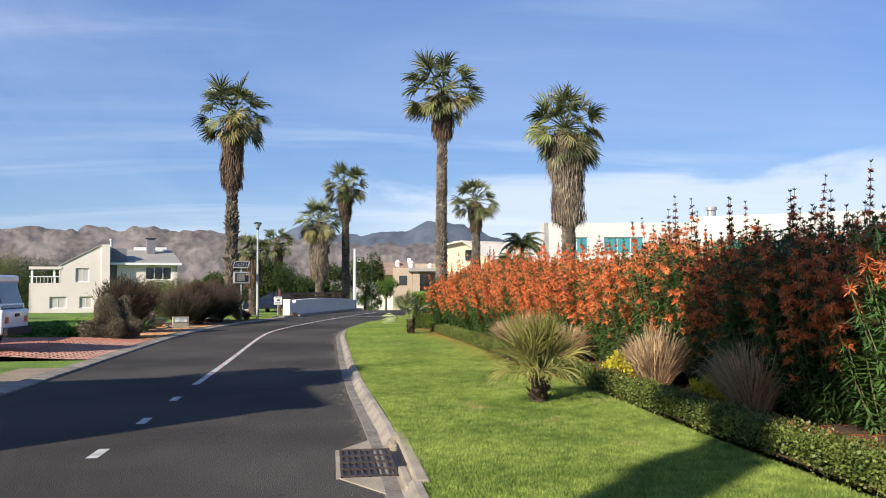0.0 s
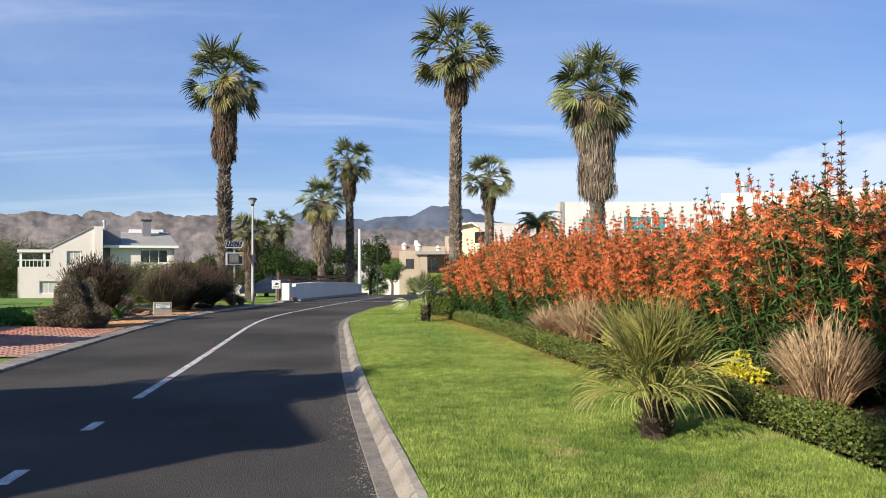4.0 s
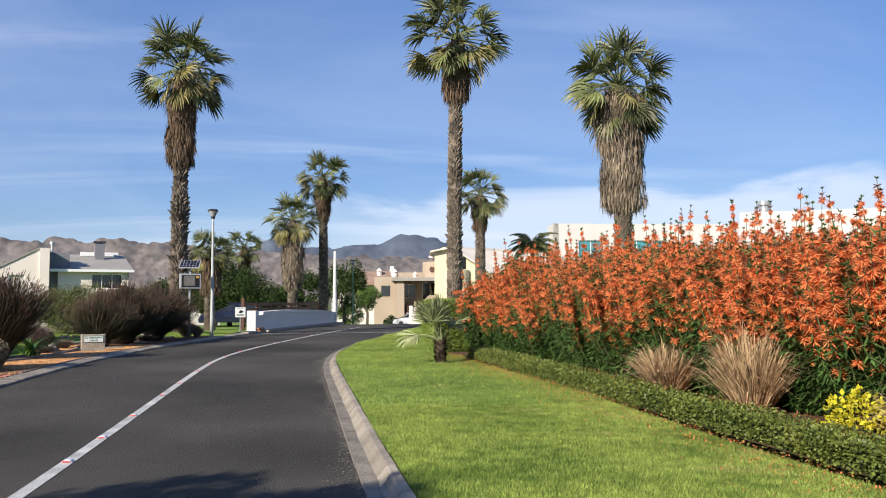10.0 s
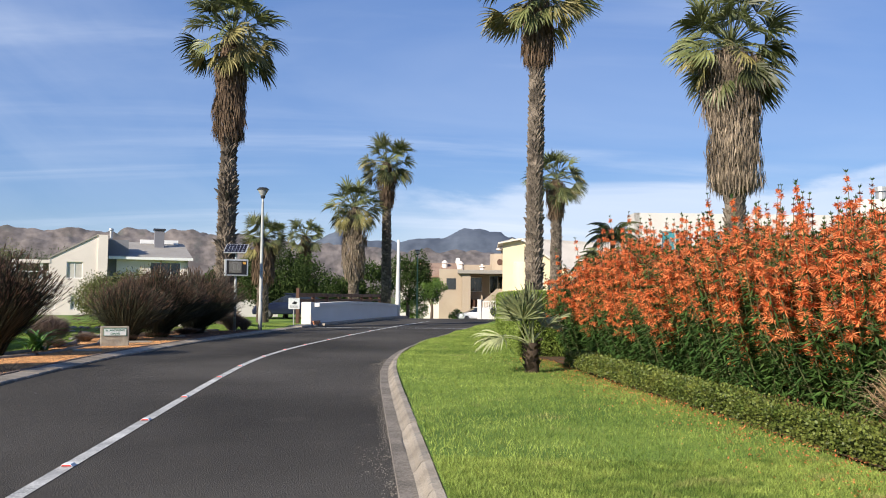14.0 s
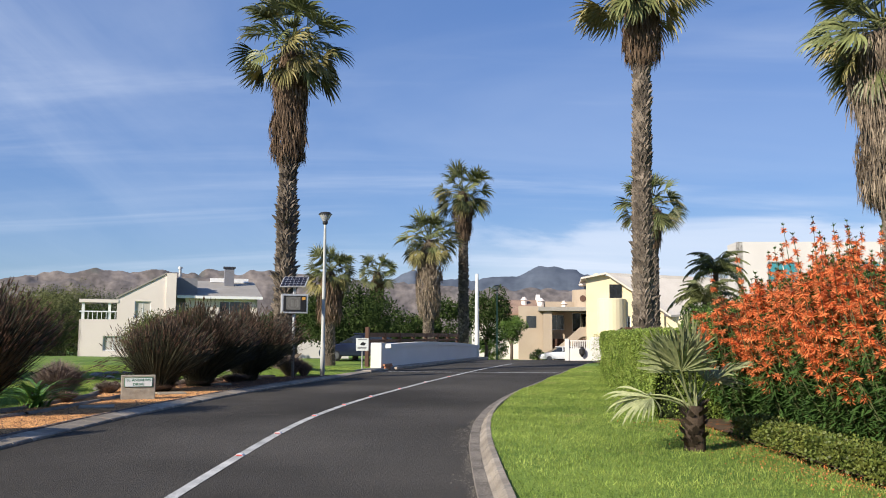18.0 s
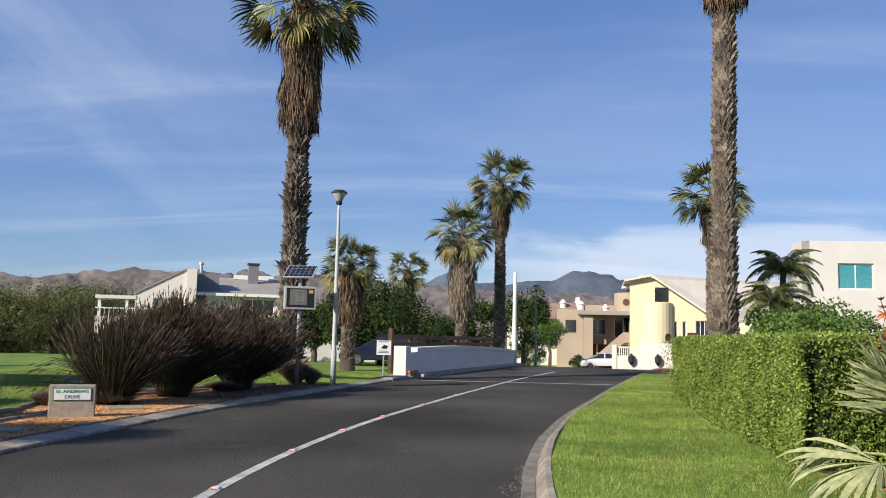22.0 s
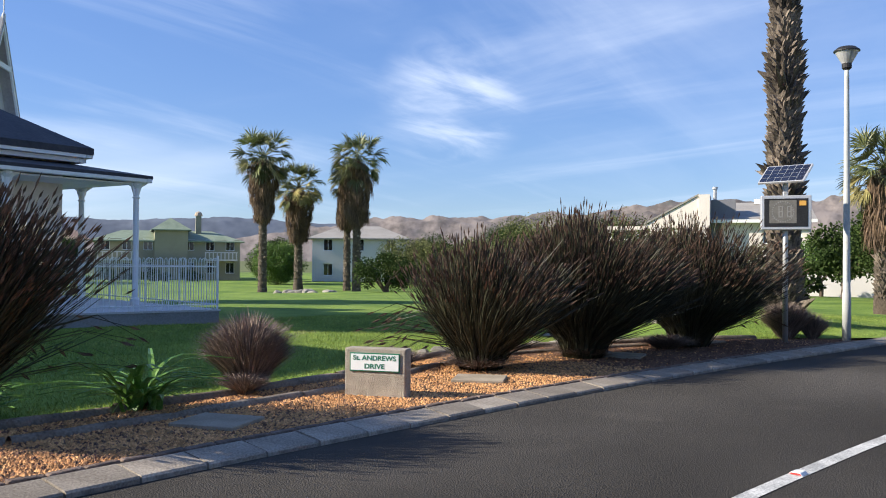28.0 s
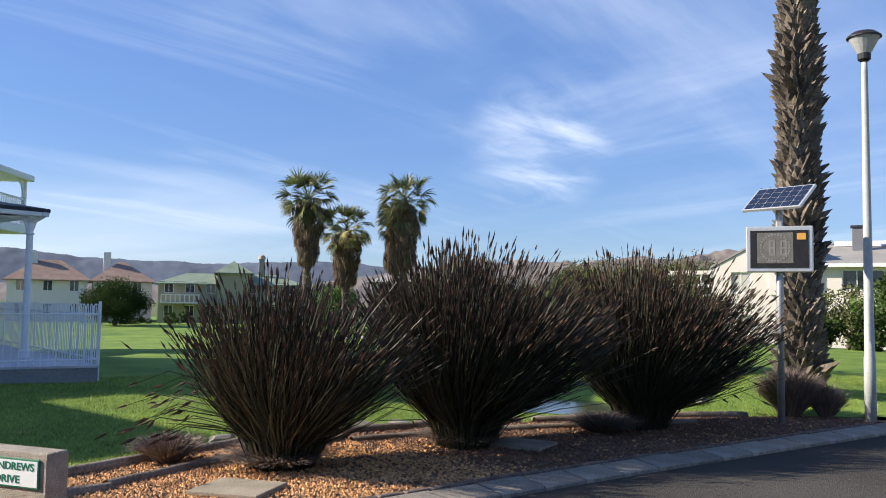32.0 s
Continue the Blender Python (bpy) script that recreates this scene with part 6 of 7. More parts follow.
for x, h in ((-1.6, 6.3), (0.2, 6.2), (2.6, 5.9)):
    part("roof_vent", lathe([(0.35, 5.3), (0.3, h), (0.42, h + 0.05), (0.1, h + 0.4)], 10, centre=(x, 3.6)), M["cream"], tan, "small cream chimney pot")
part("back_block", box(-2.2, 3.3, -0.3, 8.4, 12.0, 5.2), M["tan"], tan)
wing = base("house", pose(3.4, 112.0, -1.25, 0, 0, 0), "white gabled wing with brown roof behind trees", "house")
part("wall", box(0, 0, -0.3, 6.0, 8.0, 4.8), M["white"], wing)
slab_roof(wing, "roof", [(0.4, -0.4, 6.4), (6.6, -0.4, 6.4), (6.6, 4.0, 4.7), (0.4, 4.0, 4.7)], 0.2, M["roof_brown"])
slab_roof(wing, "roof_front", [(0.4, -3.4, 4.9), (6.6, -3.4, 4.9), (6.6, -0.4, 6.4), (0.4, -0.4, 6.4)], 0.2, M["roof_brown"])
for x in (0.0, 6.6):
    part("gable", prism([(-3.4, 4.6), (4.0, 4.6), (-0.2, 7.0)], x, x + 0.4, axis="x"), M["white"], wing, "white raised gable")

yellow = base("house", pose(14.7, 105.0, -1.25, 0, 0, -8), "pale yellow house with a tall asymmetric gable and pale roof", "house")
yw = wall(yellow, "front_wall", -0.4, 0.6, 7.6, 0, -0.3, 5.0, [(4.0, 4.35, 3.0, 4.6), (4.8, 5.15, 3.0, 4.6), (6.0, 7.2, 2.2, 4.7)], M["pale_yellow"])
window(yw, 4.0, 4.35, 3.0, 4.6, 0)
window(yw, 4.8, 5.15, 3.0, 4.6, 0)
window(yw, 6.0, 7.2, 2.2, 4.7, 2)
part("gable", prism([(-0.4, 5.0), (7.2, 5.0), (2.2, 8.5), (0.6, 8.9), (-0.4, 8.4)], 0.6, 0.9, axis="y"), M["pale_yellow"], yellow)
part("bay", lathe([(1.4, -0.3), (1.4, 6.3), (1.3, 6.35)], 24, centre=(2.1, 0.8)), M["pale_yellow"], yellow, "round pale yellow bay")
for z in (1.3, 3.1):
    ring = part("porthole", lathe([(0.36, 0), (0.36, 0.05), (0.28, 0.06)], 18), M["timber"], yellow)
    ring.matrix_basis = Matrix.Translation((2.1 + 1.4 * math.cos(radians(-50)), 0.8 + 1.4 * math.sin(radians(-50)), z)) @ pose(0, 0, 0, 0, 0, -50) @ pose(0, 0, 0, 0, 90, 0)
# flat dark plate, the loggia's inner shade painted on the gable
part("upper_loggia", box(1.9, 0.5, 6.4, 3.1, 0.6, 7.75), M["glass_dark"], yellow)
slab_roof(yellow, "roof", [(1.6, 0.0, 8.9), (7.8, 0.0, 4.7), (17.0, 9.0, 5.4), (15.0, 9.0, 8.9)], 0.2, M["roof_white"], "large pale sloping roof")
slab_roof(yellow, "roof_left", [(-0.9, 0.0, 8.45), (1.6, 0.0, 8.95), (1.6, 8.0, 8.95), (-0.9, 8.0, 8.45)], 0.18, M["roof_white"])
part("body", box(-0.4, 0.9, -0.3, 12.0, 9.0, 4.6), M["pale_yellow"], yellow)
part("lean_to", box(7.4, 0.4, -0.3, 12.0, 2.0, 3.18), M["white"], yellow)
# another dark plate paints the shade inside a ground-floor opening
part("dark_opening", box(4.8, 0.55, -0.2, 6.6, 0.62, 1.6), M["glass_dark"], yellow)

# white villas behind the shrubs
villa = base("villa", pose(25.5, 58.1, -0.7, 0, 0, -29), "long white flat-roofed villa above the shrubs", "house")
wall(villa, "front_wall", 0, 0, 24, 0, -0.2, 7.4, [], M["villa_white"], 0.35)
part("side_wall", box(-0.02, 0.36, -0.2, 0.3, 10, 7.4), M["villa_white"], villa)
part("roof_slab", box(0.3, 0.36, 6.7, 23.5, 10, 7.0), M["roof_white"], villa)
part("roof_vent", lathe([(0.3, 7.0), (0.3, 7.9), (0.4, 7.92), (0.4, 8.15)], 12, centre=(1.4, 1.2)), M["galv"], villa, "round metal roof vent")
part("awning", prism([(0.0, 5.6), (-1.2, 5.0), (-1.2, 4.95), (0.0, 5.5)], 1.5, 5.0, axis="x"), M["sign_green"], villa, "green awning")
villa2 = base("villa", pose(19.37, 75.9, -0.1, 0, 0, -4), "tall white cubic villa with turquoise windows", "house")
v2 = wall(villa2, "front_wall", 0, 0, 16, 0, -0.2, 7.73, [(1.95, 4.0, 4.85, 6.4), (5.5, 9.2, 4.85, 6.4)], M["villa_white"], 0.35)
window(v2, 1.95, 4.0, 4.85, 6.4, 1, "glass_blue")
window(v2, 5.5, 9.2, 4.85, 6.4, 2, "glass_blue")
wall(villa2, "side_wall", 0, 2.4, 2.4, -90, -0.2, 7.73, [], M["villa_white"], 0.35)
part("back_wall", box(0.36, 2.1, -0.2, 16, 2.4, 7.73), M["villa_white"], villa2)
part("roof_slab", box(0.36, 0.36, 7.2, 16, 2.09, 7.45), M["roof_white"], villa2)

# ---- bridge ----
def bridge_top(u):
    return 0.98 - 0.011 * u + 0.16 * math.sin(math.pi * u / 17.8)


bridge = tagged(new("bridge_parapet"), "white plastered bridge parapet with a coping, slightly arched", "wall", "", "structure")
bridge.matrix_world = pose(-2.6, 53.9, 0, 0, 0, math.degrees(math.atan2(17.2, 4.7)))
us = [17.8 * i / 14 for i in range(15)]
part("parapet", prism([(0.5, -0.3), (17.8, -0.3)] + [(u, bridge_top(u) - 0.16) for u in us[::-1] if u > 0.5] + [(0.5, bridge_top(0.5) - 0.16)], 0.0, 0.3, axis="y"), M["white"], bridge)
part("coping", prism([(u, bridge_top(u) - 0.155) for u in us if u > 0.4] + [(u, bridge_top(u)) for u in us[::-1] if u > 0.4], -0.05, 0.35, axis="y"), M["white"], bridge)
part("end_pier", box(0.0, -0.08, -0.3, 0.5, 0.38, 1.06, 0.02), M["white"], bridge)
part("plinth", box(0.6, -0.55, -0.2, 17.8, -0.01, 0.10, 0.02), M["concrete"], bridge, "low concrete plinth at the wall's foot")
brick_me = bpy.data.meshes.new("brick")
bm = box(-0.1, -0.05, 0, 0.1, 0.05, 0.07, 0.006)
bm.to_mesh(brick_me)
bm.free()
brick_me.materials.append(M["brick"])
for i in range(3):
    for j in range(4):
        ob = child("brick", brick_me, bridge)
        ob.matrix_basis = pose(0.1 + j * 0.215 + 0.1 * (i % 2), -0.2, 0.005 + i * 0.075)
parapet_right = tagged(new("bridge_parapet_right"), "white plastered parapet on the far side of the bridge", "wall", "", "structure")
parapet_right.matrix_world = pose(7.0, 54.5, 0, 0, 0, math.degrees(math.atan2(17.2, 4.7)))
part("parapet", box(0, -0.3, -0.2, 16, 0.0, 1.05, 0.02), M["white"], parapet_right)
part("end_pier", box(-0.5, -0.36, -0.2, 0.0, 0.06, 1.22, 0.02), M["white"], parapet_right)
railing = base("timber_railing", pose(-3.3, 56.0, 0, 0, 0, math.degrees(math.atan2(17.2, 4.7))), "dark brown timber railing behind the bridge wall", "railing")
for i in range(8):
    part("post", box(i * 2.2, -0.08, -0.1, i * 2.2 + 0.16, 0.08, 1.45 + (0.25 if i == 0 else 0), 0.01), M["timber"], railing)
part("top_rail", box(0.1, -0.06, 1.28, 15.5, 0.06, 1.46, 0.01), M["timber"], railing)
part("mid_rail", box(0.1, -0.04, 1.05, 15.5, 0.04, 1.17, 0.01), M["timber"], railing)
post = base("timber_post", pose(7.45, 55.3, 0), "dark timber post at the end of the bridge parapet", "post")
part("post", box(0.0, -0.12, -0.1, 0.3, 0.15, 1.75, 0.02), M["timber"], post)
notice = base("notice_sign", pose(-3.2, 52.9, 0.0, 0, 0, 12), "small white notice board on a thin post by the bridge", "sign")
part("post", lathe([(0.025, -0.1), (0.025, 0.95)], 8), M["galv"], notice)
nb = part("board", box(-0.24, -0.05, 0.76, 0.24, -0.03, 1.24, 0.006), M["plate_white"], notice)
part("pictogram", prism([(-0.1, 0.98), (0.0, 1.1), (0.14, 1.06), (0.08, 0.96)], -0.055, -0.051, axis="y"), M["black"], nb)
for z in (0.83, 0.88, 1.19):
    part("text_bar", box(-0.18, -0.054, z, 0.16, -0.051, z + 0.02), M["black"], nb)
kerbs = base("traffic_island", pose(-2.55, 52.6, 0, 0, 0, -12), "small raised concrete kerb end before the bridge", "kerb")
part("kerb", box(-0.5, -1.4, -0.05, 0.15, 0.4, 0.10, 0.04), M["concrete"], kerbs)

gate = base("garden_wall", pose(7.2, 69.9, -0.1, 0, 0, -10), "white garden wall with pickets and two dark wall lanterns", "wall")
part("wall", box(1.3, 0, -0.2, 3.0, 0.3, 1.42, 0.01), M["white"], gate)
part("low_wall", box(0.0, 0, -0.2, 1.3, 0.25, 0.75, 0.01), M["white"], gate)
part("end_pier", box(-0.15, -0.05, -0.2, 0.1, 0.3, 1.3, 0.01), M["white"], gate)
part("cap_rail", box(0.0, 0.05, 1.15, 1.3, 0.15, 1.22), M["white"], gate)
for i in range(11):
    part("picket", box(0.1 + i * 0.11, 0.07, 0.75, 0.15 + i * 0.11, 0.12, 1.16), M["white"], gate)
for x in (0.85, 2.2):
    part("lantern", lathe([(0.03, 0.25), (0.16, 0.45), (0.17, 0.7), (0.06, 0.8), (0.08, 0.86)], 12, centre=(x, -0.16)), M["black"], gate, "dark urn-shaped wall lantern")
strip("brick_apron", lambda y: road_right(y) + 0.35, lambda y: road_right(y) + 2.2, (60.5, 62, 64, 66, 68), lambda x, y: level(x, y) + 0.125, M["paver_rest"], 2, "red brick paved apron by the garden wall")["category"] = "paving"


# ---- vehicles ----
def wheel(parent, x, y, r, width):
    w = part("wheel", lathe([(r * 0.72, -width / 2), (r, -width / 2 + 0.03), (r, width / 2 - 0.03), (r * 0.72, width / 2)], 20), M["rubber"], parent)
    w.matrix_basis = Matrix.Translation((x, y, r)) @ pose(0, 0, 0, 90, 0, 0)
    part("rim", lathe([(r * 0.66, -width / 2 - 0.01), (r * 0.5, -width / 2 - 0.02), (r * 0.2, width / 2 + 0.02), (r * 0.66, width / 2 + 0.01)], 14), M["rim_dark"], w, "dull grey wheel rim")


def car(name, m, lower, upper, half, mat, label, category, wheels, radius, extras=()):
    """A vehicle along x: side outlines (x, z) of body and of the glazed cabin."""
    th = base(name, m, label, category)
    bm = prism(lower, -half, half, axis="y")
    bmesh.ops.bevel(bm, geom=bm.edges[:], offset=0.07, segments=3, affect="EDGES", profile=0.6)
    part("body", bm, M[mat], th, smooth=True)
    bm = prism(upper, -half + 0.12, half - 0.12, axis="y")
    for v in bm.verts:
        if v.co.z > max(z for _, z in upper) - 0.25:
            v.co.y *= 0.86
    bmesh.ops.bevel(bm, geom=bm.edges[:], offset=0.05, segments=2, affect="EDGES", profile=0.6)
    part("cabin", bm, M["glass_dark"], th, "dark cabin windows")
    part("roof", box(min(x for x, z in upper) + 0.55, -half + 0.24, max(z for _, z in upper) - 0.05, max(x for x, z in upper) - 0.75, half - 0.24, max(z for _, z in upper) + 0.03, 0.03), M[mat], th)
    for x in wheels:
        for s in (-1, 1):
            wheel(th, x, s * (half - 0.1), radius, 0.22)
    for s in (-1, 1):
        part("tail_lamp", box(lower[0][0] - 0.015, s * (half - 0.25) - 0.14, 0.72, lower[0][0] + 0.06, s * (half - 0.25) + 0.14, 0.9, 0.02), M["tail_red"], th, "red tail lamp")
        part("side_pillar", box(0.0, s * (half - 0.16) - 0.02, 0.9, 0.1, s * (half - 0.16) + 0.02, max(z for _, z in upper) - 0.05), M[mat], th)
    return th


SEDAN = [(-2.25, 0.3), (-2.3, 0.62), (-2.2, 0.95), (-1.4, 1.0), (1.0, 0.95), (2.1, 0.75), (2.25, 0.5), (2.2, 0.28)]
SEDAN_TOP = [(-1.95, 0.95), (-1.1, 1.36), (-0.3, 1.43), (0.4, 1.36), (1.25, 0.93)]
car("sedan_car", pose(11.3, 101.6, -1.12, 0, 0, 186), SEDAN, SEDAN_TOP, 0.88, "car_white", "white saloon car parked before the tan house", "car", (-1.4, 1.4), 0.32)
car("parked_car", pose(-4.2, 64.2, 0.0, 0, 0, 186), SEDAN, SEDAN_TOP, 0.86, "car_blue", "dark blue car parked under the trees", "car", (-1.4, 1.4), 0.31)
PICKUP = [(-2.5, 0.45), (-2.52, 1.05), (-2.3, 1.1), (1.2, 1.1), (2.4, 1.0), (2.5, 0.5)]
PICKUP_TOP = [(-2.45, 1.05), (-2.25, 1.85), (0.2, 1.87), (0.6, 1.82), (1.3, 1.08)]
bakkie = car("pickup_truck", pose(-10.4, 22.85, 0.14, 0, 0, 180), PICKUP, PICKUP_TOP, 0.9, "car_white", "white pickup truck with a canopy on the drive", "car", (-1.5, 1.5), 0.38)
part("canopy_shell", box(-2.42, -0.84, 1.06, -2.2, 0.84, 1.22, 0.03), M["car_white"], bakkie)
part("canopy_top", box(-2.3, -0.8, 1.72, 0.3, 0.8, 1.93, 0.06), M["car_white"], bakkie)
part("bumper", box(-2.62, -0.85, 0.42, -2.48, 0.85, 0.62, 0.03), M["rubber"], bakkie, "dark rear bumper")
part("tailgate_handle", box(-2.56, -0.12, 0.88, -2.5, 0.12, 0.96, 0.01), M["black"], bakkie)

# ---- veranda house on the fairway ----
VIC = pose(-18.45, 40.45, 0.0, 0, 0, 3)
vic = base("veranda_house", VIC, "two-storey house with a white-posted veranda and dark roof", "house")
f1 = wall(vic, "east_wall", 0, 0, 12.0, -90, 0.2, 3.6, [(1.2, 2.6, 0.5, 2.7), (4.6, 6.0, 0.5, 2.7)], M["cream"])
window(f1, 1.2, 2.6, 0.5, 2.7, 1)
window(f1, 4.6, 6.0, 0.5, 2.7, 1)
f2 = wall(vic, "north_wall", 0.0, 0, 7.5, 180, 0.2, 3.6, [(1.2, 2.6, 0.5, 2.7)], M["cream"])
window(f2, 1.2, 2.6, 0.5, 2.7, 1)
for i, z in enumerate(np.arange(0.46, 3.4, 0.34)):
    w_ = 0.34 if i % 2 else 0.22
    part("quoin", box(-w_, -w_, z, 0.035, 0.035, z + 0.335, 0.01), M["white"], vic, "white corner quoin")
part("west_wall", box(-7.5, -12, 0.2, -7.2, 0, 7.0), M["cream"], vic)
part("upper_storey", box(-7.2, -6.6, 3.6, -2.2, -1.95, 8.5), M["cream"], vic)
part("upper_roof", box(-7.5, -6.8, 8.51, -1.9, -1.8, 8.7, 0.02), M["roof_dark"], vic)
# south wing with a pitched roof
part("south_wing", prism([(-7.2, 0.0), (0.0, 0.0), (0.0, 7.0), (-3.6, 9.1), (-7.2, 7.0)], -22.0, -12.35, axis="y"), M["cream"], vic, "cream rendered south wing")
for s_ in (-1, 1):
    slab_roof(vic, "south_roof", [(-3.6, -12.25, 9.26), (-3.6, -22.3, 9.26), (-3.6 + s_ * 4.0, -22.3, 6.93), (-3.6 + s_ * 4.0, -12.25, 6.93)], 0.12, M["roof_dark"])
slab_roof(vic, "low_roof_east", [(0.75, 0.45, 3.82), (0.75, -12.2, 3.82), (-1.9, -10.5, 5.3), (-1.9, -1.9, 5.3)], 0.14, M["roof_dark"], "dark slate lower roof")
slab_roof(vic, "low_roof_north", [(-7.8, 0.45, 3.82), (0.75, 0.45, 3.82), (-1.9, -1.9, 5.3), (-6.4, -1.9, 5.3)], 0.14, M["roof_dark"])
for k, (o, z0, z1) in enumerate(((0.44, 3.60, 3.68), (0.34, 3.50, 3.60))):
    part("cornice_north", box(-7.9, o - 0.16, z0, 0.30 + o, o, z1, 0.01), M["frame_white"], vic)
    part("cornice_east", box(0.14 + o, -12.2, z0, 0.30 + o, o - 0.165, z1, 0.01), M["frame_white"], vic)
slab_roof(vic, "veranda_roof_north", [(-7.8, 1.25, 3.24), (1.72, 1.25, 3.24), (0.3, 0.1, 3.50), (-7.8, 0.1, 3.50)], 0.07, M["roof_dark"], "shallow grey veranda roof")
slab_roof(vic, "veranda_roof_east", [(1.72, 1.25, 3.24), (1.72, -12.0, 3.24), (0.3, -12.0, 3.50), (0.3, 0.1, 3.50)], 0.07, M["roof_dark"])
part("gutter_north", box(-7.8, 1.10, 3.09, 1.72, 1.24, 3.20, 0.02), M["frame_white"], vic)
part("gutter_east", box(1.58, -12.0, 3.09, 1.72, 1.095, 3.20, 0.02), M["frame_white"], vic)
part("veranda_ceiling", box(0.04, -12, 3.04, 1.56, 0.9, 3.07), M["frame_white"], vic)
part("veranda_ceiling_north", box(-7.8, 0.04, 3.04, 0.03, 0.9, 3.07), M["frame_white"], vic)


def column(x, y, z0, z1):
    bm = lathe([(0.10, z0), (0.10, z0 + 0.12), (0.065, z0 + 0.16), (0.06, z1 - 0.35), (0.085, z1 - 0.33), (0.06, z1 - 0.3), (0.06, z1 - 0.12), (0.12, z1 - 0.05), (0.12, z1)], 12)
    bmesh.ops.translate(bm, vec=(x, y, 0), verts=bm.verts[:])
    part("column", bm, M["frame_white"], vic)
    for sy in (1, -1):
        part("bracket", prism([(y + sy * 0.05, z1), (y + sy * 0.28, z1), (y + sy * 0.12, z1 - 0.10), (y + sy * 0.05, z1 - 0.3)], x - 0.02, x + 0.02, axis="x"), M["frame_white"], vic, "pierced white bracket")


for x, y in ((1.52, 0.97), (1.52, -1.9), (1.52, -4.8), (1.52, -7.7), (-0.5, 0.97), (-2.9, 0.97), (-5.6, 0.97)):
    column(x, y, 0.44, 3.09)


def from_world(x, y):
    p = VIC.inverted() @ Vector((x, y, 0))
    return (p.x, p.y)


part("terrace_wall", prism([from_world(*p) for p in ((-14.35, 41.68), (-22.8, 42.95), (-26.0, 40.0), (-26.0, 28.5), (-17.1, 32.8), (-15.68, 37.45))], -0.2, 0.40), M["grey_pale"], vic, "grey rendered terrace wall")
part("terrace_floor", prism([from_world(*p) for p in ((-14.33, 41.70), (-22.8, 42.98), (-26.0, 40.0), (-26.0, 28.5), (-17.08, 32.78), (-15.66, 37.43))], 0.402, 0.44), M["terrace"], vic, "pale tiled terrace")
# tall gabled wing with a balcony, turned towards the fairway
wing_m = VIC.inverted() @ pose(-28.6, 43.7, 0.0, 0, 0, -43.8)
gabled = part("gabled_wing", prism([(-1.6, 3.7), (1.6, 3.7), (1.6, 6.1), (0, 9.0), (-1.6, 6.1)], -8.0, 0.0, axis="y"), M["white"], vic, "white upper gable wall")
gabled.matrix_basis = wing_m
for s_ in (-1, 1):
    slab_roof(gabled, "gable_roof", [(0, 0.45, 9.15), (0, -8.2, 9.15), (s_ * 1.9, -8.2, 5.6), (s_ * 1.9, 0.45, 5.6)], 0.08, M["corrugated"], "pale corrugated gable roof")
    for y in np.arange(-8.0, 0.4, 0.32):
        part("roof_rib", prism([(s_ * 0.02, 9.16), (s_ * 1.9, 5.63), (s_ * 1.9, 5.68), (s_ * 0.02, 9.22)], y, y + 0.09, axis="y"), M["corrugated"], gabled)
    part("bargeboard", prism([(0, 9.12), (0, 8.85), (s_ * 1.9, 5.3), (s_ * 1.9, 5.56)], 0.36, 0.43, axis="y"), M["frame_white"], gabled, "white painted bargeboard")
    part("balcony_post", box(s_ * 1.9 - 0.06, 1.2, 3.9, s_ * 1.9 + 0.06, 1.32, 5.35), M["frame_white"], gabled)
    part("post_bracket", prism([(s_ * 1.84, 5.35), (s_ * 1.3, 5.35), (s_ * 1.65, 5.2), (s_ * 1.84, 4.8)], 1.24, 1.28, axis="y"), M["frame_white"], gabled, "white fretwork bracket")
part("middle_post", box(-0.06, 1.2, 3.9, 0.06, 1.32, 5.35), M["frame_white"], gabled)
part("collar_tie", box(-0.85, 0.36, 7.55, 0.85, 0.43, 7.7), M["frame_white"], gabled)
part("gable_vent", lathe([(0.22, 0.0), (0.24, 0.03), (0.16, 0.04), (0.0, 0.03)], 14), M["pole_white"], gabled, "round gable vent").matrix_basis = pose(0, 0.01, 6.9, -90, 0, 0)
part("finial", lathe([(0.05, 9.0), (0.07, 9.25), (0.02, 9.35), (0.02, 9.85)], 8, centre=(0, 0.4)), M["pole_white"], gabled)
part("balcony_cornice", box(-2.1, -0.1, 5.35, 2.1, 1.5, 5.55, 0.03), M["frame_white"], gabled)
part("balcony_floor", box(-2.05, 0.01, 3.62, 2.05, 1.4, 3.9, 0.02), M["frame_white"], gabled)
part("balcony_rail", box(-1.95, 1.24, 4.72, 1.95, 1.29, 4.78), M["frame_white"], gabled)
for x in np.arange(-1.9, 1.9, 0.14):
    part("baluster", box(x, 1.25, 3.9, x + 0.02, 1.28, 4.72), M["frame_white"], gabled)
lower = wall(vic, "lower_wing_wall", 0, 0, 5.6, 0, -0.8, 3.62, [(1.0, 2.9, 0.0, 2.2)], M["white"])
lower.matrix_basis = wing_m @ pose(-1.8, -0.3, 0)
window(lower, 1.0, 2.9, 0.0, 2.2, 1)
part("lower_wing_side", box(-2.0, -8.0, -0.8, -1.81, 0.0, 3.62), M["white"], vic).matrix_basis = wing_m
# second storey further along, whose shadow crosses the lawn
part("south_wing", box(-8.0, -14.6, 0.2, 0.8, -8.8, 6.6), M["cream"], vic)
part("south_wing_roof", box(-8.3, -14.9, 6.6, 1.0, -8.6, 6.78, 0.02), M["roof_dark"], vic)

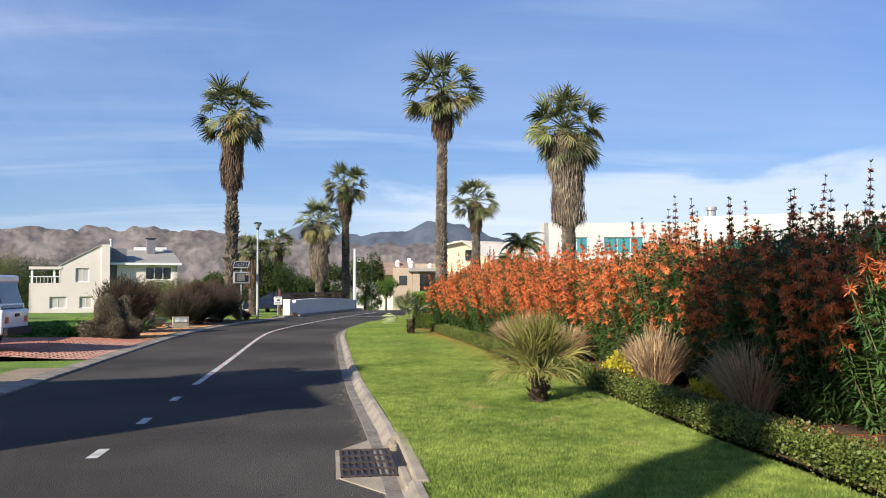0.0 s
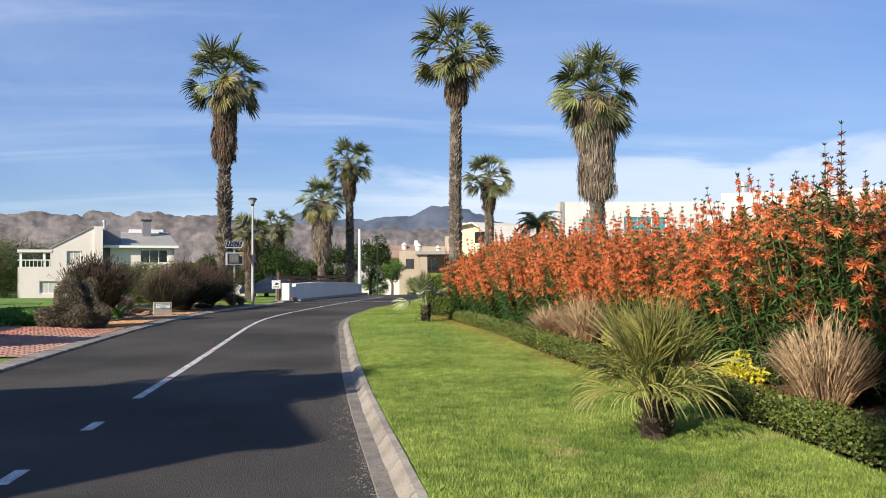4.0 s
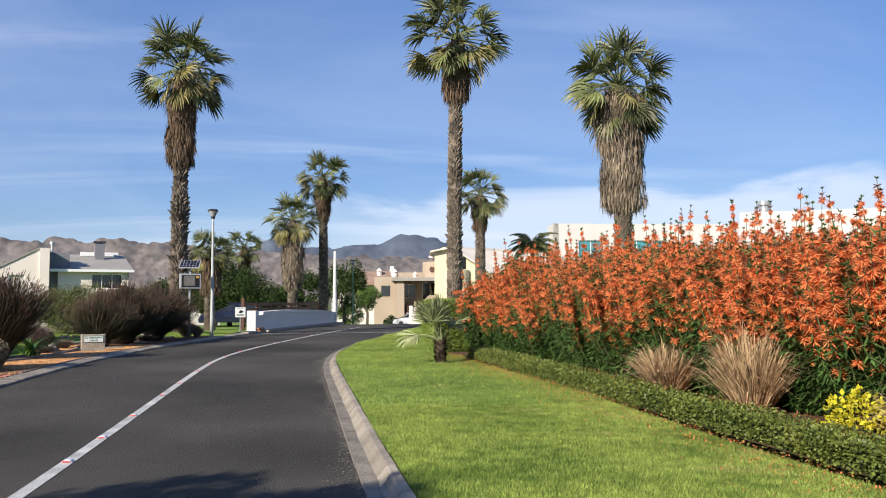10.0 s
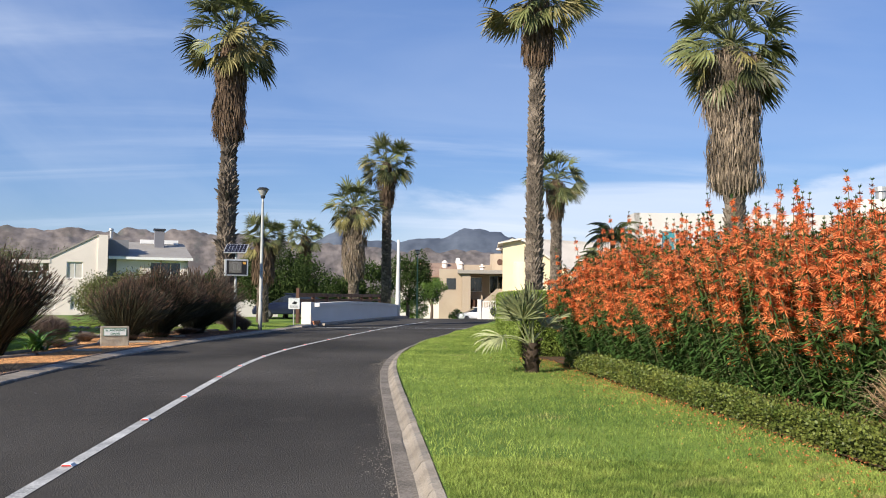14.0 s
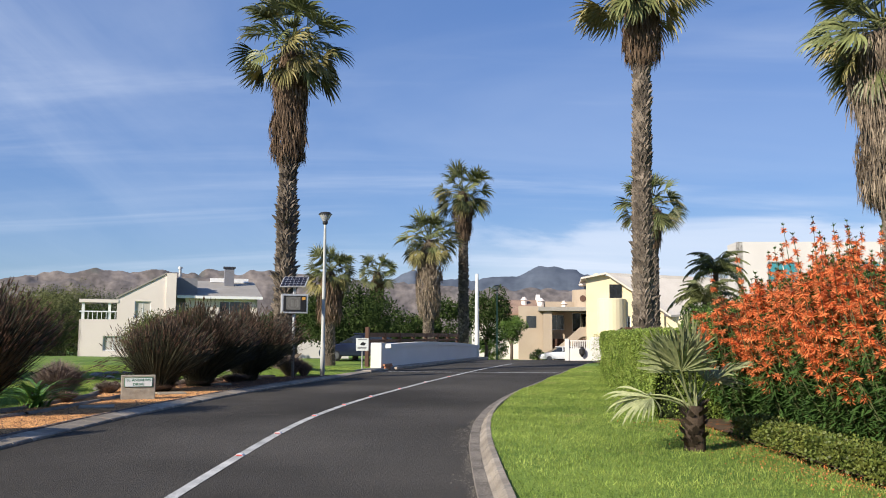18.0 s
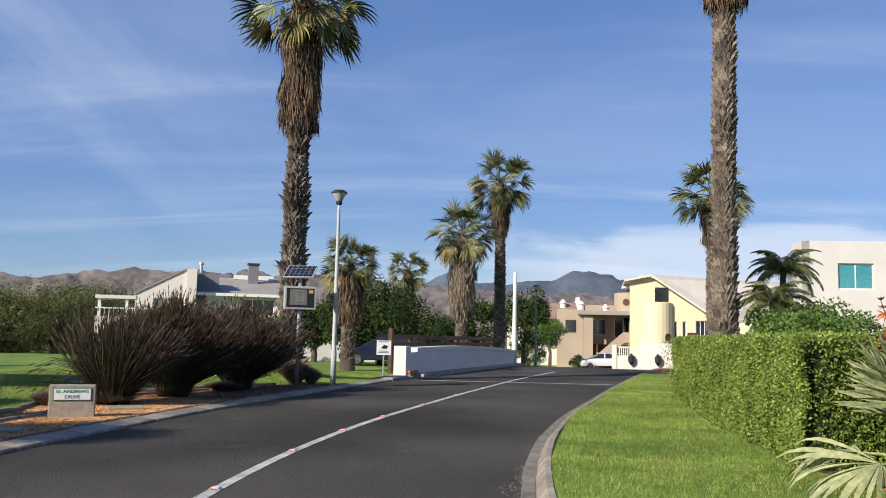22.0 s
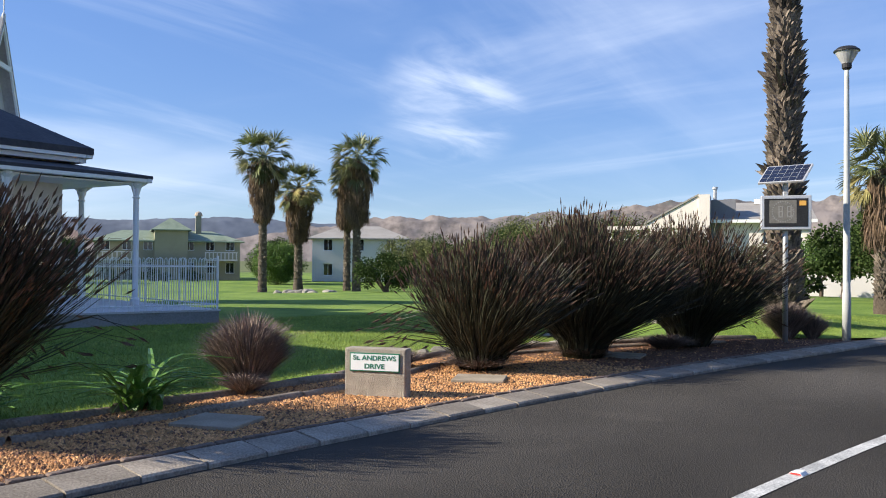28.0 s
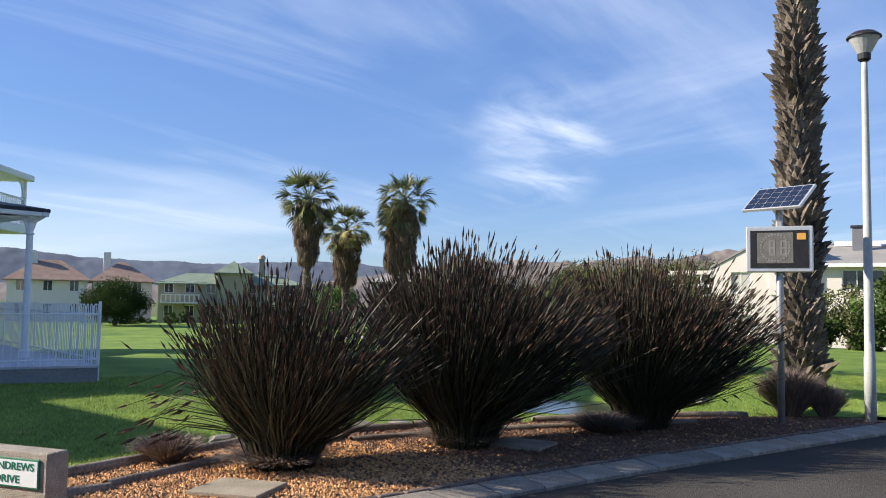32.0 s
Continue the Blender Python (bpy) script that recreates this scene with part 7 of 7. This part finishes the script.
fence = base("pool_fence", pose(-14.5, 41.75, 0.19), "white tubular steel fence with looped tops round the terrace", "fence")
runs = [((0, 0), (-1.15, -4.3)), ((-1.15, -4.3), (-2.5, -9.0)), ((0, 0), (-8.5, 1.3))]
picket_me = mesh_of("picket", *tube([(0, 0, 0.02), (0, 0, 1.2)], [0.009, 0.009], 5), M["frame_white"])
hoop_me = mesh_of("hoop", *tube([(-0.055 * math.cos(a), 0, 0.07 * math.sin(a)) for a in np.linspace(0, math.pi, 8)], [0.009] * 8, 5), M["frame_white"])
for (xa, ya), (xb, yb) in runs:
    n = int(math.hypot(xb - xa, yb - ya) / 0.11)
    for i in range(n + 1):
        t = i / n
        ob = child("picket", picket_me, fence)
        ob.matrix_basis = pose(xa + (xb - xa) * t, ya + (yb - ya) * t, 0.0)
    turn = math.degrees(math.atan2(yb - ya, xb - xa))
    for i in range(0, n, 2):
        t = (i + 0.5) / n
        ob = child("hoop", hoop_me, fence)
        ob.matrix_basis = pose(xa + (xb - xa) * t, ya + (yb - ya) * t, 1.2, 0, 0, turn)
    for z in (0.1, 0.34, 1.1):
        child("rail", mesh_of("rail", *tube([(xa, ya, z), (xb, yb, z)], [0.014, 0.014], 5), M["frame_white"]), fence)
for x, y in ((0, 0), (-1.15, -4.3), (-2.5, -9.0), (-8.5, 1.3)):
    child("fence_post", mesh_of("fence_post", *tube([(x, y, -0.05), (x, y, 1.32)], [0.025, 0.025], 8), M["frame_white"]), fence)

# ---- far houses across the fairway ----
def far_house(m, label, width, depth, eave, ridge, wall_mat, roof_mat, windows, seed, overhang=0.5, floors=2):
    th = base("house", m, label, "house", "houses across the fairway")
    holes = []
    for i in range(windows):
        u = width * (i + 0.5) / windows
        for fl in range(floors):
            holes.append((u - 0.55, u + 0.55, 0.9 + fl * 2.9, 2.3 + fl * 2.9))
    w = wall(th, "front_wall", 0, 0, width, 0, -0.4, eave, holes, M[wall_mat])
    for h in holes:
        window(w, *h, 1)
    part("body", box(0, 0.31, -0.4, width, depth, eave), M[wall_mat], th)
    o = overhang
    mid = depth / 2
    slab_roof(th, "roof_front", [(-o, -o, eave), (width + o, -o, eave), (width - mid * 0.7, mid, ridge), (mid * 0.7, mid, ridge)], 0.15, M[roof_mat])
    slab_roof(th, "roof_back", [(mid * 0.7, mid, ridge), (width - mid * 0.7, mid, ridge), (width + o, depth + o, eave), (-o, depth + o, eave)], 0.15, M[roof_mat])
    slab_roof(th, "roof_side", [(-o, depth + o, eave), (-o, -o, eave), (mid * 0.7, mid, ridge)], 0.15, M[roof_mat])
    slab_roof(th, "roof_side", [(width + o, -o, eave), (width + o, depth + o, eave), (width - mid * 0.7, mid, ridge)], 0.15, M[roof_mat])
    return th


green = far_house(pose(-97.5, 88.0, -1.3, 0, 0, 57.5), "pale olive house with green tiled roofs and a small tower", 17.5, 9, 5.0, 6.4, "pale_green", "roof_green", 7, 1)
part("tower", box(7.0, -0.6, -0.4, 11.0, 5.0, 6.4), M["pale_green"], green)
for sx, sy in ((0, 1), (1, 0), (0, -1), (-1, 0)):
    c = (9.0, 2.2, 8.0)
    a = (9.0 + 2.4 * (sx + sy), 2.2 + 3.2 * (sy - sx), 6.4)
    b = (9.0 + 2.4 * (sx - sy), 2.2 + 3.2 * (sy + sx), 6.4)
    slab_roof(green, "tower_roof", [a, b, c], 0.12, M["roof_green"])
part("cupola", box(12.2, 3.2, 6.0, 12.9, 3.9, 8.4), M["pale_green"], green)
part("cupola_cap", lathe([(0.55, 8.4), (0.4, 8.8), (0.05, 9.0)], 10, centre=(12.55, 3.55)), M["tan"], green)
for x0, x1 in ((0.4, 5.0), (13.0, 17.0)):
    part("balcony", box(x0, -1.6, 2.5, x1, -0.01, 2.7), M["white"], green)
    for i in range(9):
        part("baluster", box(x0 + (x1 - x0) * i / 8.4, -1.6, 2.7, x0 + (x1 - x0) * i / 8.4 + 0.14, -1.5, 3.5), M["white"], green)
    part("balcony_rail", box(x0, -1.62, 3.5, x1, -1.46, 3.62), M["white"], green)
part("porch_roof", box(5.0, -2.0, 2.4, 13.0, -0.62, 2.6), M["roof_green"], green)
cream = far_house(pose(-109.0, 74.5, -1.3, 0, 0, 66), "cream two-storey house with brown tiled roofs", 9.0, 9, 5.2, 7.8, "cream", "roof_brown", 3, 2)
part("chimney", box(2.2, 3.5, 6.0, 3.1, 4.4, 8.8), M["white"], cream)
cream2 = far_house(pose(-105.5, 83.5, -1.3, 0, 0, 66), "cream gabled house with brown tiled roof", 7.0, 9, 5.2, 7.8, "cream", "roof_brown", 2, 3)
part("chimney", box(1.2, 3.5, 6.0, 2.1, 4.4, 9.0), M["white"], cream2)
far_house(pose(-73.0, 101.0, -1.3, 0, 0, 42), "white two-storey house with a hipped grey roof beyond the palms", 11.0, 9, 5.3, 6.9, "white", "roof_grey", 3, 4)
far_house(pose(-83.0, 112.0, -1.3, 0, 0, 40), "dark-roofed pale house among far trees", 9, 8, 5.0, 7.0, "white", "roof_dark", 3, 5)


# ---- trees ----
def tree(x, y, z, trunk_h, r, rz, clumps, per, leaf, mat, label, seed, category="tree", trunk_r=0.16, limbs=6):
    """Tapered trunk and limbs, and a crown of leaf clumps with an uneven outline."""
    g = np.random.default_rng(seed)
    th = base("tree" if category == "tree" else "bush", pose(x, y, z), label, category, "trees" if category == "tree" else "")
    wood = [tube([(0, 0, -0.2), (0.05, 0, trunk_h * 0.5), (g.normal(0, 0.1), g.normal(0, 0.1), trunk_h)], [trunk_r * 1.2, trunk_r, trunk_r * 0.7], 8)]
    for i in range(limbs):
        a = i * 2.4 + g.uniform(-0.4, 0.4)
        d = np.array((math.cos(a) * r * 0.6, math.sin(a) * r * 0.6, rz * g.uniform(0.5, 1.2)))
        p0 = np.array((0, 0, trunk_h * g.uniform(0.55, 0.95)))
        wood.append(tube([p0, p0 + d * 0.5 + (0, 0, 0.1), p0 + d], [trunk_r * 0.5, trunk_r * 0.3, trunk_r * 0.1], 5))
    child("trunk", mesh_of("trunk", *join(wood), M["bark"], True), th)
    c = unit(g.normal(size=(clumps, 3))) * (g.uniform(0.25, 1, (clumps, 1)) ** 0.45)
    c *= np.array((r, r, rz)) * 0.82
    c[:, 2] += trunk_h + rz * 0.62
    size = g.uniform(0.20, 0.42, clumps) * min(r, rz * 1.4)
    u = unit(g.normal(size=(clumps, per, 3)))
    u[..., 2] = u[..., 2] * 0.8 + 0.15
    p = c[:, None] + u * size[:, None, None] * g.uniform(0.5, 1.0, (clumps, per, 1))
    child("crown", mesh_of("crown", *scatter_leaves(p.reshape(-1, 3), u.reshape(-1, 3), leaf, g, 0.15, 0.36), mat), th)
    return th


tl, tg, tb = M["tree_leaf"], M["tree_leaf_grey"], M["tree_leaf_light"]
tree(-4.8, 66.0, -0.1, 1.0, 2.9, 2.0, 70, 420, 0.13, tl, "dense dark green tree beside the bridge", 501)
tree(-8.6, 69.0, -0.2, 1.2, 1.9, 1.2, 26, 220, 0.16, tl, "dark green garden tree behind a fan palm", 502)
tree(-0.2, 87.0, -0.8, 1.2, 2.6, 2.4, 50, 200, 0.18, tl, "dark green tree behind the bridge", 503)
tree(3.6, 92.0, -0.9, 2.2, 2.4, 2.8, 40, 180, 0.18, tl, "dark conifer-like tree beyond the mast", 504)
tree(-3.0, 84.0, -0.7, 0.8, 2.4, 1.9, 40, 180, 0.18, tl, "dark green tree behind the fan palms", 505)
tree(6.3, 99.0, -1.1, 2.2, 1.5, 1.3, 30, 260, 0.12, tb, "slim-trunked bright green tree before the tan house", 506, trunk_r=0.14)
tree(4.3, 95.0, -1.0, 0.4, 1.4, 1.4, 26, 260, 0.11, tb, "rounded green garden bush beyond the street lamp", 507, "bush", 0.08)
tree(9.0, 101.0, -1.15, 0.1, 0.9, 0.7, 14, 120, 0.12, tb, "low green plants by the parked car", 508, "bush", 0.05)
tree(-10.6, 53.8, 0.0, 0.2, 2.1, 1.3, 90, 420, 0.07, tg, "rounded olive-green garden bush on the lawn", 512, "bush", 0.08)
tree(-33.5, 68.7, -1.0, 0.9, 2.0, 1.3, 40, 160, 0.13, tl, "small spreading dark tree on the fairway", 509, trunk_r=0.2)
for i, (x, y, r, rz, mat) in enumerate(((-59, 103, 4.5, 2.7, tg), (-53.5, 107, 4.2, 2.7, tg), (-49.5, 110, 4.5, 3.6, tl), (-64, 112, 5, 3.0, tl), (-41.5, 114, 6.0, 4.2, tg), (-47, 121, 6, 4.2, tl), (-36, 112, 5.5, 3.8, tl), (-38.5, 101, 4.2, 3.4, tg), (-40.0, 96, 4.6, 3.4, tg), (-42, 98, 4.0, 3.0, tl), (-58, 121, 6, 4, tl), (-85.6, 76.8, 3.6, 2.4, tl), (-76, 98, 3.2, 2.6, tl), (-26, 112, 5, 4, tl), (-69, 92, 3.0, 2.4, tb), (-100, 104, 4, 3, tl))):
    tree(x, y, float(level(x, y)) - 0.1, 0.9, r, rz, 70, 420, 0.15, mat, "grey-green tree beside the fairway" if mat is tg else "dark green tree beside the fairway", 520 + i, trunk_r=0.2)
for i, (x, y, w) in enumerate(((-89.5, 81, 2.0), (-87, 85, 1.8), (-85.5, 88.5, 2.0), (-84, 92, 1.6), (-13.6, 73, 1.2), (-11.0, 71.5, 1.0))):
    tree(x, y, float(level(x, y)), 0.1, w, 0.8, 16, 160, 0.16, tl, "low dark green hedge bush along the lawn", 560 + i, "bush", 0.06)
for i, (x, y, w, h) in enumerate(((13.6, 58.5, 3.4, 1.55), (22.0, 53.5, 3.6, 1.9), (29.0, 46.5, 4.0, 1.8))):
    tree(x, y, 0.05, 0.4, w, h, 60, 240, 0.14, tb, "rounded clipped green mound of foliage by the villas", 570 + i, "bush", 0.12)


tree(-10.6, 73.6, -0.2, 1.1, 1.9, 1.1, 20, 150, 0.12, tb, "small open-crowned green tree before a white wall", 518, trunk_r=0.09)
tree(-13.2, 75.6, -0.2, 0.7, 1.9, 1.3, 30, 240, 0.12, tg, "small olive tree beside a white wall", 519, trunk_r=0.1)
yard = base("garden_wall", pose(-15.0, 78.6, -0.4, 0, 0, 12), "low white plastered garden wall behind small trees", "wall")
part("wall", box(0, 0, -0.2, 8.5, 0.25, 1.35), M["villa_white"], yard)
part("coping", box(-0.05, -0.05, 1.351, 8.55, 0.30, 1.43, 0.012), M["slab"], yard)

# leafy tree and plain house on the verge, whose shadows cross the road
tree(-8.6, 9.28, 0.03, 3.8, 1.7, 1.9, 60, 420, 0.15, tl, "leafy shade tree on the grass verge", 580, trunk_r=0.2)
neighbour = base("house", pose(-10.3, 8.1, 0.0, 0, 0, 10), "plain white two-storey house beside the verge", "house")
part("wall", box(-8.0, -4.6, -0.2, 0.0, 0.0, 6.9), M["white"], neighbour)
part("roof_slab", box(-8.2, -4.8, 6.91, 0.2, 0.2, 7.15, 0.02), M["roof_grey"], neighbour)


def feather_palm(x, y, z, h, seed):
    g = np.random.default_rng(seed)
    th = base("feather_palm", pose(x, y, z), "feathery date palm before the white villa", "palm tree")
    child("trunk", mesh_of("trunk", *tube([(0, 0, -0.2), (0, 0, h * 0.5), (0.1, 0, h)], [0.22, 0.17, 0.15], 10), M["trunk"], True), th)
    v, f = [], []
    for i in range(44):
        t = i / 43
        c = np.array((2.5 * t, 0, 0.9 * math.sin(t * 2.2) - 0.9 * t * t))
        for s in (-1, 1):
            ln = 0.5 * (0.45 + math.sin(math.pi * (0.1 + 0.8 * t)))
            d = np.array((0.25, s * 0.62, -0.5 + g.uniform(-0.15, 0.15))) * ln
            k = len(v)
            v.extend([c, c + d * 0.45 + (0.035, 0, 0.01), c + d, c + d * 0.45 - (0.035, 0, 0.01)])
            f.append((k, k + 1, k + 2, k + 3))
    stalk_v, stalk_f = tube([(2.5 * t, 0, 0.9 * math.sin(t * 2.2) - 0.9 * t * t) for t in np.linspace(0, 1, 8)], [0.03] * 4 + [0.02] * 4, 4)
    f = f + [tuple(len(v) + i for i in q) for q in stalk_f]
    v = v + list(stalk_v)
    me = mesh_of("frond", v, f, M["frond"])
    for i in range(28):
        fr = child("frond", me, th)
        fr.matrix_basis = Matrix.Translation((0.1, 0, h)) @ pose(0, 0, 0, 0, 0, i * 137.5) @ pose(0, 0, 0, 0, 35 - 75 * (i / 28), 0) @ Matrix.Diagonal((g.uniform(0.62, 0.85),) * 3).to_4x4()
    return th


feather_palm(15.6, 69.0, 0.0, 5.2, 590)
feather_palm(14.2, 66.5, 0.0, 3.4, 591)
tree(14.6, 64.5, 0.0, 0.8, 2.2, 1.7, 40, 200, 0.15, tl, "dark green garden tree behind the clipped hedge", 592)

# ---- pond ----
pond = tagged(new("pond"), "still dark pond water in the lawn", "water", "", "structure")
n = 28
part("water_surface", prism([(-8.9 + 2.2 * math.cos(6.283 * i / n), 47.6 + 1.5 * math.sin(6.283 * i / n) * (1 + 0.2 * math.sin(3 * 6.283 * i / n))) for i in range(n)], -0.22, -0.13), M["water"], pond)
g = np.random.default_rng(601)
rock_mes = []
for i in range(3):
    bm = bmesh.new()
    bmesh.ops.create_icosphere(bm, subdivisions=2, radius=1)
    for v in bm.verts:
        v.co *= 1 + 0.22 * noise.noise(v.co * 1.7 + Vector((i * 5, 0, 0)))
    me = bpy.data.meshes.new("rock")
    bm.to_mesh(me)
    bm.free()
    me.materials.append(M["rock"])
    rock_mes.append(me)
for i in range(46):
    a = 6.283 * i / 46 + g.normal(0, 0.05)
    x, y = (-8.9 + 2.35 * math.cos(a), 47.6 + 1.65 * math.sin(a)) if i < 34 else (-7.9 + (i - 34) * 0.16, 40.2 + (i - 34) * 0.45)
    if i >= 34:
        x = float(inner(y)) - 0.25
    ob = new("garden_rock", None)
    ob.matrix_world = pose(x, y, float(left_lawn_z(x, y)) + 0.02, 0, 0, g.uniform(0, 360))
    tagged(ob, "rounded grey-brown stone at the pond's edge", "rock", "stones round the pond")
    r = child("stone", rock_mes[i % 3], ob)
    r.matrix_basis = Matrix.Diagonal((g.uniform(0.10, 0.2), g.uniform(0.08, 0.15), g.uniform(0.05, 0.09), 1))

for i in range(11):
    x, y = -45.0 + i * 0.52 + g.normal(0, 0.2), 70.3 + g.uniform(0, 1.6)
    ob = new("boulder", None)
    ob.matrix_world = pose(x, y, float(level(x, y)) + 0.06, 0, 0, g.uniform(0, 360))
    tagged(ob, "brown boulder on the fairway near the fan palms", "rock", "boulders near the fairway palms")
    r = child("stone", rock_mes[i % 3], ob)
    r.matrix_basis = Matrix.Diagonal((g.uniform(0.30, 0.6), g.uniform(0.25, 0.45), g.uniform(0.14, 0.30), 1))


# ---- mountains ----
def range_of_hills(name, distance, bearings, angles, depth, rough, mat, label, seed, step=0.35):
    b = np.arange(min(bearings), max(bearings) + 0.01, step)
    el = np.interp(b, bearings, angles)
    rows = 24
    v = []
    for j in range(rows):
        t = j / (rows - 1)
        for bb, e in zip(b, el):
            a = radians(bb)
            d = distance + depth * (t if t < 0.75 else 0.75 + (t - 0.75) * 3)
            x, y = -d * math.sin(a), d * math.cos(a) + 25
            crest = (distance + depth * 0.75) * math.tan(radians(e))
            h = crest * (math.sin(min(t / 0.75, 1) * math.pi / 2) ** 1.3 if t <= 0.75 else 1 - (t - 0.75) * 3.2)
            q = Vector((x, y, seed * 100.0))
            h += crest * rough * (noise.fractal(q / 210, 0.9, 2.1, 7) * 0.55 + 0.8 * abs(noise.noise(q / 75)) - 0.25 + 0.35 * noise.noise(q / 24)) * (0.3 + t if t < 0.7 else 1.0)
            v.append((x, y, h - 6))
    n = len(b)
    f = [(j * n + i + 1, j * n + i, (j + 1) * n + i, (j + 1) * n + i + 1) for j in range(rows - 1) for i in range(n - 1)]
    ob = new(name, mesh_of(name, v, f, mat, True))
    return tagged(ob, label, "mountains", "", "structure")


range_of_hills("backdrop_hills", 1300, (-70, -45, -30, -20, -12, -8, -4, 0, 5, 10, 17, 24, 32, 40, 46, 52, 60, 80, 110), (1.5, 1.6, 1.8, 2.0, 2.5, 3.2, 3.35, 3.5, 3.85, 3.9, 4.0, 3.7, 3.3, 2.9, 2.2, 1.5, 1.2, 1.2, 1.0), 620, 0.24, M["mount_brown"], "dry brown mountain slopes with rocky crests", 3, 0.22)
range_of_hills("backdrop_peaks", 3000, (-70, -40, -20, -13.2, -10.7, -8.8, -7.4, -6.2, -4.9, -4, -2, 0, 1.2, 2.0, 3.0, 4.5, 10, 30, 45, 52, 58, 66, 74, 90, 110), (2.0, 2.2, 2.4, 2.9, 3.6, 4.5, 4.75, 4.6, 3.9, 4.0, 3.7, 3.8, 4.1, 4.4, 3.8, 3.2, 2.6, 2.4, 2.5, 2.8, 2.5, 2.7, 3.5, 2.6, 2.2), 1000, 0.07, M["mount_haze"], "mountain range on the horizon with blue-grey haze painted in", 8, 0.25)
